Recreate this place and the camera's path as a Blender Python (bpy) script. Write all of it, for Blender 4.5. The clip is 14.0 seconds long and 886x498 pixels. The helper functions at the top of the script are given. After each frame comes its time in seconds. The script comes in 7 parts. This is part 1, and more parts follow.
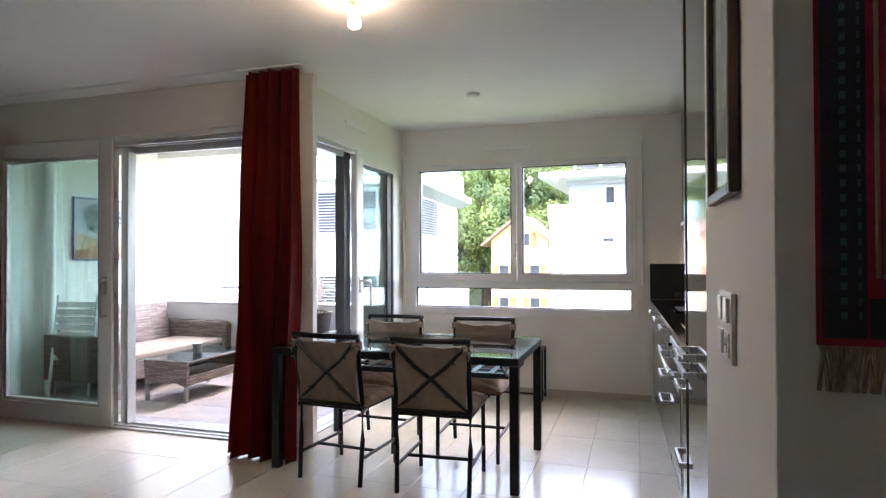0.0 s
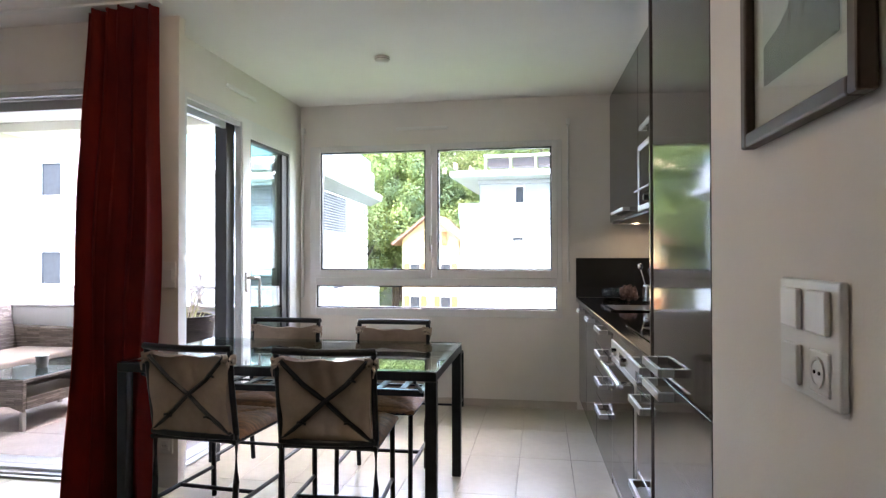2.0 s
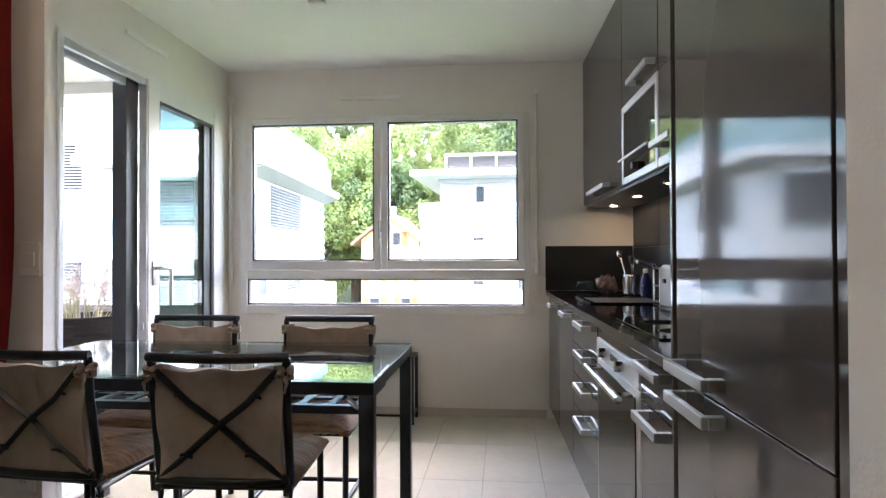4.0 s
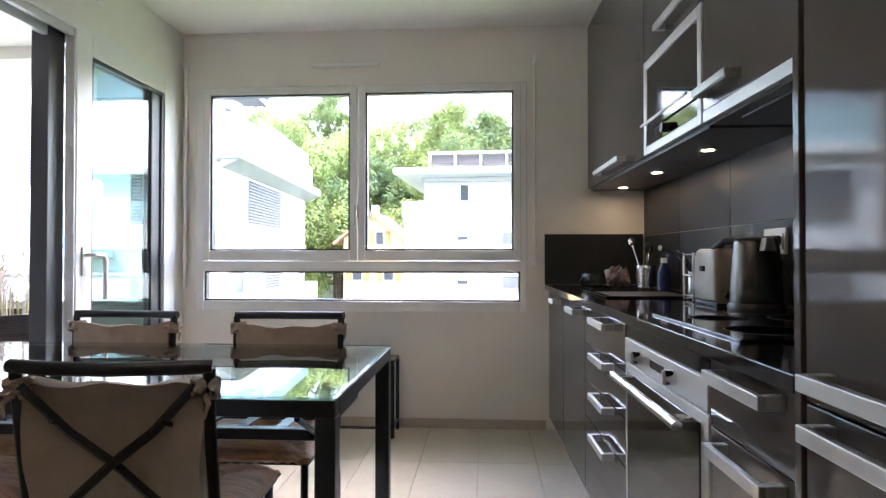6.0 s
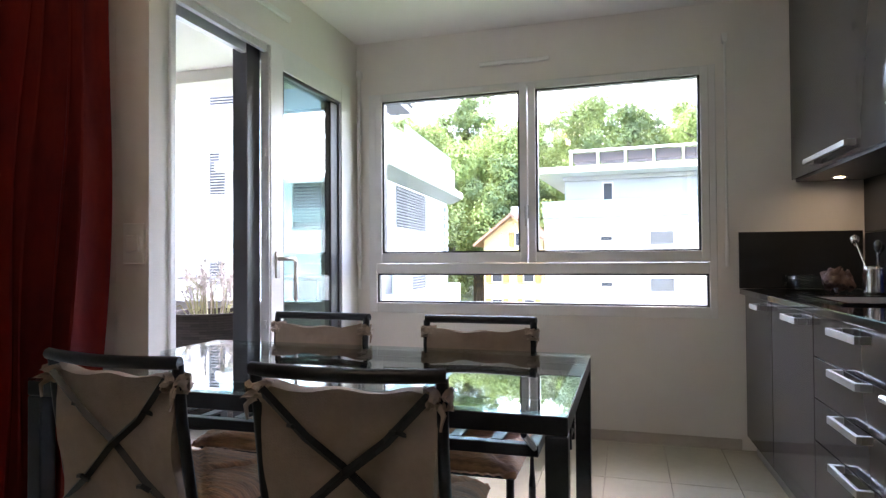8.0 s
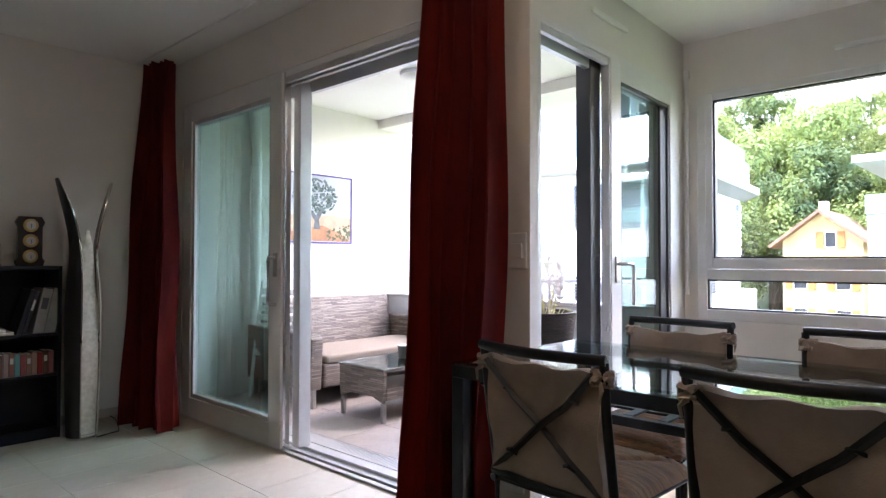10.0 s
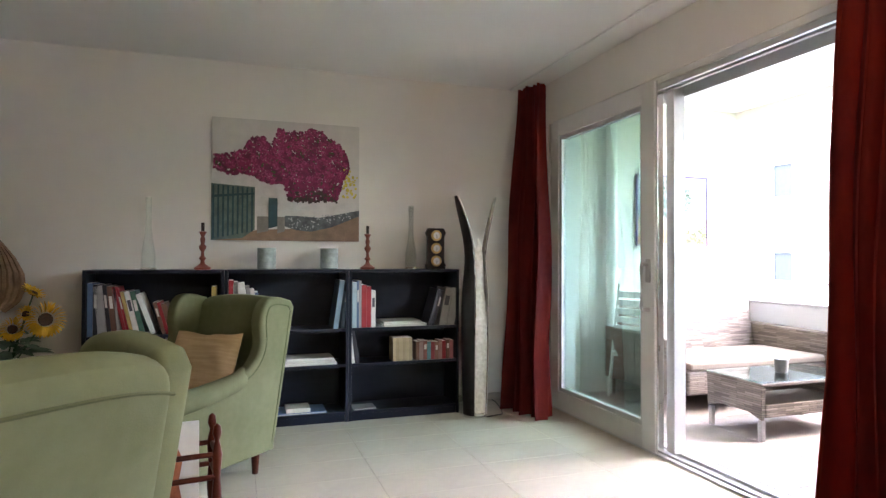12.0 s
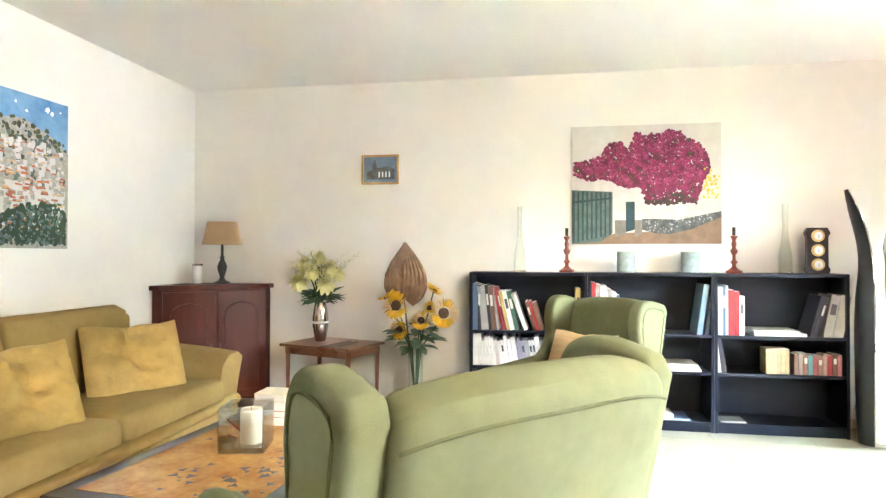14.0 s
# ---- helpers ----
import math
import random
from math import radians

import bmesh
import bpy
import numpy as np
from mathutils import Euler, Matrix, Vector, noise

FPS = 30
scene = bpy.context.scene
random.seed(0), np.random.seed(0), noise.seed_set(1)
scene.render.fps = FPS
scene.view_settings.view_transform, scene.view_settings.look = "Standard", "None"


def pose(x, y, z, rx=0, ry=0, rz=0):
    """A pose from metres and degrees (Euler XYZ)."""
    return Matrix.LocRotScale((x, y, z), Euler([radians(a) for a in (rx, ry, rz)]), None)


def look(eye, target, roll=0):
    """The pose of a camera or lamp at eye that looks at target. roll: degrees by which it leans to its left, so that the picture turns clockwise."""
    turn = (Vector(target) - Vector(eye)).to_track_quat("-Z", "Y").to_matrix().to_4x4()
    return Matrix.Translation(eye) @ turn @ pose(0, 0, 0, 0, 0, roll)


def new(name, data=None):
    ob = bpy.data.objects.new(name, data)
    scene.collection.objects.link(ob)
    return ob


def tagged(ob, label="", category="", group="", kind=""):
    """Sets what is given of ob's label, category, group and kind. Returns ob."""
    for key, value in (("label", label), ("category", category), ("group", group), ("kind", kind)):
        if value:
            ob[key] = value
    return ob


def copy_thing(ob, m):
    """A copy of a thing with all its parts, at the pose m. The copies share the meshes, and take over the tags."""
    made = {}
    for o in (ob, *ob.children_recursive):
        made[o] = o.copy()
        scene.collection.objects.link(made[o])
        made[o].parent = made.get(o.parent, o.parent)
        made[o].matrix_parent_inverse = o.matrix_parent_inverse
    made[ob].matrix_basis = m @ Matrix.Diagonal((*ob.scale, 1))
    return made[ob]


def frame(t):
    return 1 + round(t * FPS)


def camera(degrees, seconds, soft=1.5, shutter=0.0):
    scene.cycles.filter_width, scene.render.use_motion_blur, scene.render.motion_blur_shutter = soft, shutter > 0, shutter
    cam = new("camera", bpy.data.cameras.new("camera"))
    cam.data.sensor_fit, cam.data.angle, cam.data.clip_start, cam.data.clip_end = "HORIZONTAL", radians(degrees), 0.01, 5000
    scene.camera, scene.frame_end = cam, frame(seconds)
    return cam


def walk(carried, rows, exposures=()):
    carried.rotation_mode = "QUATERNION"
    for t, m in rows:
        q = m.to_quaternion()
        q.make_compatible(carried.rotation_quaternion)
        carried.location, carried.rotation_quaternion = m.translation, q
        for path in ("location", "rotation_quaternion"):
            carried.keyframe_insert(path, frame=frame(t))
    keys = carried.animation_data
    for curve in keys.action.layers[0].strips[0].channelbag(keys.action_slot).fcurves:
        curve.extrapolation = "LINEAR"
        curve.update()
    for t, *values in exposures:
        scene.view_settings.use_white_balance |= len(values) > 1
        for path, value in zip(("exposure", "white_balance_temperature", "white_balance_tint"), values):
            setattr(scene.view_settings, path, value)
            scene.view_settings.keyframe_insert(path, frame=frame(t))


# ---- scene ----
cam = camera(72.2, 14.0, soft=1.35)
PATH = [
    (0, (0.318, 0.153, 1.287), (-0.287, 2.06, 1.309), -0.2),
    (0.5, (0.271, 0.294, 1.289), (-0.289, 2.214, 1.307), -0.2),
    (1, (0.24, 0.446, 1.26), (-0.269, 2.38, 1.281), -0.2),
    (1.5, (0.203, 0.634, 1.236), (-0.224, 2.588, 1.256), -0.0),
    (2, (0.163, 0.802, 1.237), (-0.157, 2.776, 1.257), -0.1),
    (2.5, (0.158, 0.991, 1.227), (-0.092, 2.975, 1.247), -0.2),
    (3, (0.154, 1.157, 1.211), (-0.083, 3.143, 1.233), -0.1),
    (3.5, (0.152, 1.288, 1.176), (-0.074, 3.275, 1.2), -0.1),
    (4, (0.128, 1.444, 1.14), (-0.064, 3.435, 1.165), -0.2),
    (6.5, (0.024, 2.054, 1.069), (-0.113, 4.05, 1.095), -0.0),
    (7, (-0.04, 2.101, 1.071), (-0.292, 4.085, 1.098), -0.0),
    (9.3, (-0.343, 1.906, 1.088), (-1.399, 3.605, 1.122), -0.2),
    (9.5, (-0.377, 1.879, 1.1), (-1.516, 3.523, 1.132), -0.0),
    (10, (-0.414, 1.778, 1.094), (-1.749, 3.266, 1.133), 0.1),
    (10.5, (-0.438, 1.692, 1.096), (-1.952, 2.998, 1.138), 0.1),
    (11, (-0.459, 1.631, 1.097), (-2.129, 2.731, 1.139), 0.2),
    (11.5, (-0.475, 1.554, 1.11), (-2.273, 2.429, 1.151), 0.3),
    (12, (-0.488, 1.446, 1.14), (-2.38, 2.092, 1.17), 0.2),
    (12.5, (-0.471, 1.381, 1.178), (-2.433, 1.771, 1.192), 0.2),
    (13, (-0.464, 1.283, 1.199), (-2.459, 1.433, 1.205), 0.1),
    (13.5, (-0.457, 1.19, 1.193), (-2.455, 1.097, 1.205), 0.2),
    (14, (-0.435, 1.095, 1.173), (-2.407, 0.761, 1.195), 0.1),
]
# stops by which the camera opens up along the walk
EXPOSURES = [(0, 4.70, 6900, 22), (4.2, 4.80, 6900, 22), (7, 4.70, 6850, 23), (9.5, 4.30, 6800, 24), (11, 5.07, 7000, 22), (12, 5.68, 7150, 22), (12.5, 6.06, 7250, 21), (13, 6.87, 7250, 20), (13.5, 7.64, 7250, 17), (14, 7.88, 7300, 16)]
walk(cam, [(t, look(eye, target, roll)) for t, eye, target, roll in PATH], EXPOSURES)

# ---- light ----
world = bpy.data.worlds.new("sky")
scene.world = world
world.use_nodes = True
sky = world.node_tree.nodes.new("ShaderNodeTexSky")
sky.sky_type = "NISHITA"
sky.sun_disc = False
sky.sun_elevation, sky.sun_rotation = radians(48), radians(20)
sky.air_density, sky.dust_density, sky.ozone_density = 1.0, 1.2, 1.0
back = world.node_tree.nodes["Background"]
back.inputs["Strength"].default_value = 0.15
world.node_tree.links.new(sky.outputs[0], back.inputs["Color"])
sun = new("sun", bpy.data.lights.new("sun", "SUN"))
sun.data.energy, sun.data.angle, sun.data.color = 0.9, radians(12), (1.0, 0.95, 0.88)
sun.matrix_world = look((0, 0, 30), (0.25, 0.3, 29.45))


# ---- materials ----
def mat(name, col, rough=0.5, metal=0.0, var=0.12, scale=6.0, bump=0.0, bscale=60.0, stretch=(1, 1, 1), col2=None, spec=0.5, per=0.0):
    m = bpy.data.materials.new(name)
    m.use_nodes = True
    nt = m.node_tree
    b = nt.nodes["Principled BSDF"]
    b.inputs["Roughness"].default_value = rough
    b.inputs["Metallic"].default_value = metal
    b.inputs["Specular IOR Level"].default_value = spec
    tc = nt.nodes.new("ShaderNodeTexCoord")
    mp = nt.nodes.new("ShaderNodeMapping")
    mp.inputs["Scale"].default_value = stretch
    nt.links.new(tc.outputs["Object"], mp.inputs["Vector"])
    n1 = nt.nodes.new("ShaderNodeTexNoise")
    n1.inputs["Scale"].default_value, n1.inputs["Detail"].default_value = scale, 6
    n2 = nt.nodes.new("ShaderNodeTexNoise")
    n2.inputs["Scale"].default_value, n2.inputs["Detail"].default_value = scale * 7.3, 4
    for n in (n1, n2):
        nt.links.new(mp.outputs[0], n.inputs["Vector"])
    add = nt.nodes.new("ShaderNodeMath")
    add.operation = "MULTIPLY_ADD"
    add.inputs[1].default_value = 0.4
    nt.links.new(n2.outputs["Fac"], add.inputs[0])
    nt.links.new(n1.outputs["Fac"], add.inputs[2])
    ramp = nt.nodes.new("ShaderNodeValToRGB")
    c2 = col2 or tuple(min(1, c * (1 + var)) for c in col)
    c1 = col if col2 else tuple(c * (1 - var) for c in col)
    ramp.color_ramp.elements[0].position, ramp.color_ramp.elements[0].color = 0.5, (*c1, 1)
    ramp.color_ramp.elements[1].position, ramp.color_ramp.elements[1].color = 0.9, (*c2, 1)
    nt.links.new(add.outputs[0], ramp.inputs["Fac"])
    out = ramp.outputs["Color"]
    if per:
        oi = nt.nodes.new("ShaderNodeObjectInfo")
        hs = nt.nodes.new("ShaderNodeHueSaturation")
        mr = nt.nodes.new("ShaderNodeMapRange")
        mr.inputs["To Min"].default_value, mr.inputs["To Max"].default_value = 1 - per, 1 + per
        nt.links.new(oi.outputs["Random"], mr.inputs["Value"])
        nt.links.new(mr.outputs[0], hs.inputs["Value"])
        nt.links.new(out, hs.inputs["Color"])
        out = hs.outputs["Color"]
    nt.links.new(out, b.inputs["Base Color"])
    rr = nt.nodes.new("ShaderNodeMapRange")
    rr.inputs["To Min"].default_value, rr.inputs["To Max"].default_value = max(0, rough * 0.85), min(1, rough * 1.15)
    nt.links.new(n1.outputs["Fac"], rr.inputs["Value"])
    nt.links.new(rr.outputs[0], b.inputs["Roughness"])
    if bump:
        nb = nt.nodes.new("ShaderNodeTexNoise")
        nb.inputs["Scale"].default_value, nb.inputs["Detail"].default_value = bscale, 3
        nt.links.new(mp.outputs[0], nb.inputs["Vector"])
        bp = nt.nodes.new("ShaderNodeBump")
        bp.inputs["Strength"].default_value, bp.inputs["Distance"].default_value = bump, 0.01
        nt.links.new(nb.outputs["Fac"], bp.inputs["Height"])
        nt.links.new(bp.outputs[0], b.inputs["Normal"])
    return m


def glass(name, col=(1, 1, 1), rough=0.0, gloss=0.08, power=4.0):
    m = bpy.data.materials.new(name)
    m.use_nodes = True
    nt = m.node_tree
    nt.nodes.remove(nt.nodes["Principled BSDF"])
    out = nt.nodes["Material Output"]
    tr = nt.nodes.new("ShaderNodeBsdfTransparent")
    tr.inputs["Color"].default_value = (*col, 1)
    gl = nt.nodes.new("ShaderNodeBsdfGlossy")
    gl.inputs["Roughness"].default_value = rough
    lw = nt.nodes.new("ShaderNodeLayerWeight")
    lw.inputs["Blend"].default_value = 0.5
    pw = nt.nodes.new("ShaderNodeMath")
    pw.operation = "POWER"
    pw.inputs[1].default_value = power
    nt.links.new(lw.outputs["Facing"], pw.inputs[0])
    fr = nt.nodes.new("ShaderNodeMapRange")
    fr.inputs["To Min"].default_value, fr.inputs["To Max"].default_value = gloss * 0.5, 0.9
    nt.links.new(pw.outputs[0], fr.inputs["Value"])
    mx = nt.nodes.new("ShaderNodeMixShader")
    nt.links.new(fr.outputs[0], mx.inputs[0])
    nt.links.new(tr.outputs[0], mx.inputs[1])
    nt.links.new(gl.outputs[0], mx.inputs[2])
    nt.links.new(mx.outputs[0], out.inputs["Surface"])
    return m


def glow(name, col, strength):
    m = bpy.data.materials.new(name)
    m.use_nodes = True
    b = m.node_tree.nodes["Principled BSDF"]
    b.inputs["Base Color"].default_value = (*col, 1)
    b.inputs["Emission Color"].default_value = (*col, 1)
    b.inputs["Emission Strength"].default_value = strength
    return m


def weave(name, a, b, rows=38.0, rough=0.6):
    """Woven strips: rows of two tones with relief."""
    m = mat(name, a, rough, var=0.25, scale=9)
    nt = m.node_tree
    bs = nt.nodes["Principled BSDF"]
    tc = nt.nodes.new("ShaderNodeTexCoord")
    sep = nt.nodes.new("ShaderNodeSeparateXYZ")
    nt.links.new(tc.outputs["Object"], sep.inputs[0])
    s = nt.nodes.new("ShaderNodeMath")
    s.operation = "ADD"
    nt.links.new(sep.outputs["X"], s.inputs[0])
    nt.links.new(sep.outputs["Y"], s.inputs[1])
    com = nt.nodes.new("ShaderNodeCombineXYZ")
    nt.links.new(s.outputs[0], com.inputs["X"])
    nt.links.new(sep.outputs["Z"], com.inputs["Y"])
    br = nt.nodes.new("ShaderNodeTexBrick")
    br.inputs["Scale"].default_value = rows
    br.inputs["Brick Width"].default_value, br.inputs["Row Height"].default_value = 5.0, 0.6
    br.inputs["Mortar Size"].default_value, br.inputs["Mortar Smooth"].default_value = 0.06, 0.6
    br.inputs["Color1"].default_value, br.inputs["Color2"].default_value = (*a, 1), (*b, 1)
    br.inputs["Mortar"].default_value = (a[0] * 0.25, a[1] * 0.25, a[2] * 0.25, 1)
    nt.links.new(com.outputs[0], br.inputs["Vector"])
    nt.links.new(br.outputs["Color"], bs.inputs["Base Color"])
    bp = nt.nodes.new("ShaderNodeBump")
    bp.invert = True
    bp.inputs["Strength"].default_value, bp.inputs["Distance"].default_value = 0.8, 0.006
    nt.links.new(br.outputs["Fac"], bp.inputs["Height"])
    nt.links.new(bp.outputs[0], bs.inputs["Normal"])
    return m


M = dict(
    wall=mat("plaster_white", (0.76, 0.73, 0.69), 0.85, var=0.03, scale=1.2, bump=0.12, bscale=180),
    ceil=mat("ceiling_paint", (0.83, 0.81, 0.785), 0.9, var=0.02, scale=0.8, bump=0.06, bscale=120),
    grout=mat("grout", (0.56, 0.515, 0.45), 0.9, var=0.15, scale=12),
    tile=mat("floor_tile", (0.65, 0.605, 0.51), 0.2, var=0.05, scale=3.0, bump=0.015, bscale=9, per=0.012),
    tile_out=mat("terrace_tile", (0.42, 0.38, 0.36), 0.6, var=0.1, scale=5.0, bump=0.1, bscale=90, per=0.04),
    base=mat("skirting_tile", (0.5, 0.44, 0.38), 0.35, var=0.06),
    frame=mat("frame_white", (0.72, 0.72, 0.71), 0.4, var=0.03, scale=3),
    alu=mat("aluminium_grey", (0.58, 0.59, 0.60), 0.4, 0.45, var=0.06),
    dark_alu=mat("dark_aluminium", (0.07, 0.072, 0.078), 0.4, 0.5, var=0.08),
    glass=glass("window_glass", (0.97, 0.99, 0.98)),
    green_glass=glass("sliding_glass", (0.50, 0.62, 0.585), 0.0, 0.10, 3.0),
    table_glass=glass("table_glass", (0.80, 0.90, 0.88), gloss=0.12, power=3.4),
    clear=glass("clear_glass", (0.94, 0.96, 0.95), power=4.5),
    rail_glass=mat("balcony_glass", (0.24, 0.37, 0.39), 0.15, var=0.05),
    chrome=mat("brushed_steel", (0.52, 0.505, 0.485), 0.46, 1.0, var=0.03, scale=30, stretch=(1, 0.2, 6)),
    steel=mat("polished_steel", (0.72, 0.72, 0.72), 0.15, 1.0, var=0.04),
    cabinet=mat("lacquer_taupe", (0.075, 0.066, 0.062), 0.065, var=0.03, scale=2.0, spec=0.38),
    cab_side=mat("carcass_grey", (0.30, 0.285, 0.27), 0.5, var=0.05),
    granite=mat("black_granite", (0.012, 0.012, 0.014), 0.07, var=0.6, scale=60),
    splash=mat("dark_tile", (0.022, 0.024, 0.027), 0.4, var=0.12, scale=4, per=0.06, spec=0.3),
    hob=mat("hob_glass", (0.006, 0.006, 0.007), 0.04, var=0.1),
    black_glass=mat("oven_glass", (0.012, 0.012, 0.014), 0.06, var=0.1),
    under=mat("dark_underside", (0.06, 0.06, 0.062), 0.4, var=0.1),
    iron=mat("black_iron", (0.012, 0.016, 0.02), 0.38, 0.3, var=0.3, scale=20, bump=0.05, bscale=120),
    canvas=mat("beige_canvas", (0.32, 0.25, 0.20), 0.9, var=0.12, scale=7, bump=0.25, bscale=240),
    rush=mat("woven_rush", (0.25, 0.12, 0.06), 0.6, var=0.45, scale=9, bump=0.5, bscale=30, stretch=(1, 9, 1)),
    red=mat("red_velvet", (0.058, 0.005, 0.009), 0.9, var=0.2, scale=9, bump=0.1, bscale=200, col2=(0.150, 0.016, 0.011), stretch=(1, 1, 0.35), spec=0.15),
    rattan=weave("rattan", (0.11, 0.085, 0.068), (0.26, 0.215, 0.18)),
    rattan_dark=weave("dark_rattan", (0.035, 0.027, 0.022), (0.08, 0.065, 0.055)),
    cushion=mat("beige_cushion", (0.21, 0.175, 0.14), 0.9, var=0.06, bump=0.15, bscale=160),
    sage_seam=mat("sage_piping", (0.105, 0.12, 0.055), 0.9, var=0.1),
    sage=mat("sage_velvet", (0.152, 0.168, 0.088), 0.9, var=0.1, scale=4, bump=0.1, bscale=260, col2=(0.196, 0.214, 0.122), spec=0.2),
    mustard=mat("mustard_fabric", (0.26, 0.17, 0.055), 0.9, var=0.1, scale=4, bump=0.2, bscale=260, col2=(0.32, 0.215, 0.075), spec=0.2),
    ochre=mat("ochre_pillow", (0.40, 0.25, 0.07), 0.85, var=0.14, scale=6, bump=0.2, bscale=90),
    stripe=mat("beige_pillow", (0.50, 0.34, 0.18), 0.9, var=0.1, scale=5, stretch=(1, 14, 1), col2=(0.62, 0.45, 0.26)),
    navy=mat("black_brown_shelf", (0.006, 0.010, 0.020), 0.42, var=0.15, scale=5, stretch=(1, 1, 8), spec=0.3),
    mahogany=mat("mahogany", (0.072, 0.013, 0.006), 0.3, var=0.4, scale=6, stretch=(1, 1, 0.12), bump=0.05, spec=0.22),
    redwood=mat("red_lacquer_wood", (0.22, 0.05, 0.03), 0.3, var=0.3, scale=8),
    sidewood=mat("cherry_wood", (0.19, 0.075, 0.04), 0.28, var=0.3, scale=4, stretch=(0.2, 1, 1)),
    burl=mat("burl_veneer", (0.30, 0.125, 0.03), 0.22, var=0.3, scale=5, col2=(0.50, 0.26, 0.075)),
    dark_wood=mat("dark_stained_wood", (0.028, 0.018, 0.014), 0.3, var=0.3, scale=6),
    brown_frame=mat("brown_picture_frame", (0.06, 0.035, 0.025), 0.4, var=0.2, scale=10),
    pine=mat("light_wood_frame", (0.45, 0.27, 0.12), 0.45, var=0.2, scale=12),
    paper=mat("off_white_paper", (0.72, 0.70, 0.66), 0.8, var=0.04),
    white=mat("white_plastic", (0.78, 0.78, 0.76), 0.35, var=0.02),
    black=mat("black_plastic", (0.015, 0.015, 0.016), 0.4, var=0.1),
    gold=mat("gilt_dial", (0.70, 0.50, 0.20), 0.3, 0.8, var=0.1),
    shade=mat("tan_lamp_shade", (0.42, 0.27, 0.15), 0.85, var=0.06, bump=0.1),
    candle=mat("ivory_wax", (0.82, 0.76, 0.60), 0.5, var=0.03),
    pearl=mat("mottled_pearl", (0.55, 0.50, 0.42), 0.35, var=0.2, scale=40, col2=(0.74, 0.70, 0.62)),
    celadon=mat("celadon_glaze", (0.30, 0.36, 0.35), 0.35, var=0.2, scale=30),
    dry_leaf=mat("dried_palm_leaf", (0.24, 0.14, 0.08), 0.8, var=0.3, scale=14),
    leaf=mat("leaf_green", (0.035, 0.085, 0.04), 0.6, var=0.4, scale=12),
    sunpetal=mat("sunflower_petal", (0.74, 0.43, 0.03), 0.7, var=0.2, scale=20),
    seed=mat("sunflower_disc", (0.05, 0.022, 0.01), 0.9, var=0.4, scale=80),
    lily=mat("pale_petal", (0.74, 0.70, 0.36), 0.7, var=0.12, scale=20),
    silver=mat("silver_vase", (0.50, 0.44, 0.40), 0.12, 1.0, var=0.1),
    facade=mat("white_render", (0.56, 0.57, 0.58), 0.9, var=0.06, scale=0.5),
    facade_grey=mat("grey_render", (0.34, 0.36, 0.39), 0.9, var=0.03, scale=0.5),
    yellow=mat("yellow_render", (0.72, 0.52, 0.27), 0.9, var=0.05, scale=0.6),
    roof=mat("brown_roof_tile", (0.24, 0.13, 0.09), 0.8, var=0.25, scale=3, stretch=(1, 6, 1)),
    shutter=mat("orange_shutter", (0.55, 0.17, 0.05), 0.6, var=0.1),
    blind=mat("grey_blind_slat", (0.20, 0.205, 0.215), 0.5, var=0.06),
    pane=mat("far_window_pane", (0.035, 0.04, 0.047), 0.5, var=0.2, scale=0.8, spec=0.2),
    grass=mat("meadow", (0.07, 0.11, 0.035), 0.95, var=0.4, scale=0.3, col2=(0.11, 0.15, 0.05)),
    bark=mat("bark", (0.06, 0.045, 0.035), 0.9, var=0.3, scale=6),
    crown=mat("tree_leaves", (0.075, 0.115, 0.035), 0.7, var=0.5, scale=0.7, col2=(0.23, 0.30, 0.10), per=0.25),
    crown2=mat("dark_tree_leaves", (0.045, 0.08, 0.035), 0.7, var=0.5, scale=0.7, col2=(0.13, 0.19, 0.08), per=0.25),
)


# light shines through the curtain cloth
nt = M["red"].node_tree
tl_ = nt.nodes.new("ShaderNodeBsdfTranslucent")
tl_.inputs["Color"].default_value = (0.75, 0.085, 0.015, 1)
mx_ = nt.nodes.new("ShaderNodeMixShader")
mx_.inputs[0].default_value = 0.20
nt.links.new(nt.nodes["Principled BSDF"].outputs[0], mx_.inputs[1])
nt.links.new(tl_.outputs[0], mx_.inputs[2])
nt.links.new(mx_.outputs[0], nt.nodes["Material Output"].inputs["Surface"])
for key in ("crown", "crown2"):
    nt = M[key].node_tree
    tl_ = nt.nodes.new("ShaderNodeBsdfTranslucent")
    tl_.inputs["Color"].default_value = (0.30, 0.38, 0.10, 1)
    mx_ = nt.nodes.new("ShaderNodeMixShader")
    mx_.inputs[0].default_value = 0.3
    nt.links.new(nt.nodes["Principled BSDF"].outputs[0], mx_.inputs[1])
    nt.links.new(tl_.outputs[0], mx_.inputs[2])
    nt.links.new(mx_.outputs[0], nt.nodes["Material Output"].inputs["Surface"])


# ---- building helpers ----
def box(bm, x0, x1, y0, y1, z0, z1, bevel=0.0, seg=2):
    t = bmesh.new()
    r = bmesh.ops.create_cube(t, size=1)
    bmesh.ops.transform(t, matrix=Matrix.Translation(((x0 + x1) / 2, (y0 + y1) / 2, (z0 + z1) / 2)) @ Matrix.Diagonal((x1 - x0, y1 - y0, z1 - z0, 1)), verts=r["verts"])
    if bevel:
        bmesh.ops.bevel(t, geom=t.edges[:], offset=bevel, segments=seg, affect="EDGES", profile=0.5)
    merge(bm, t)
    return bm


def merge(bm, t, m=None):
    me = bpy.data.meshes.new("tmp")
    t.to_mesh(me)
    t.free()
    if m:
        me.transform(m)
    bm.from_mesh(me)
    bpy.data.meshes.remove(me)
    return bm


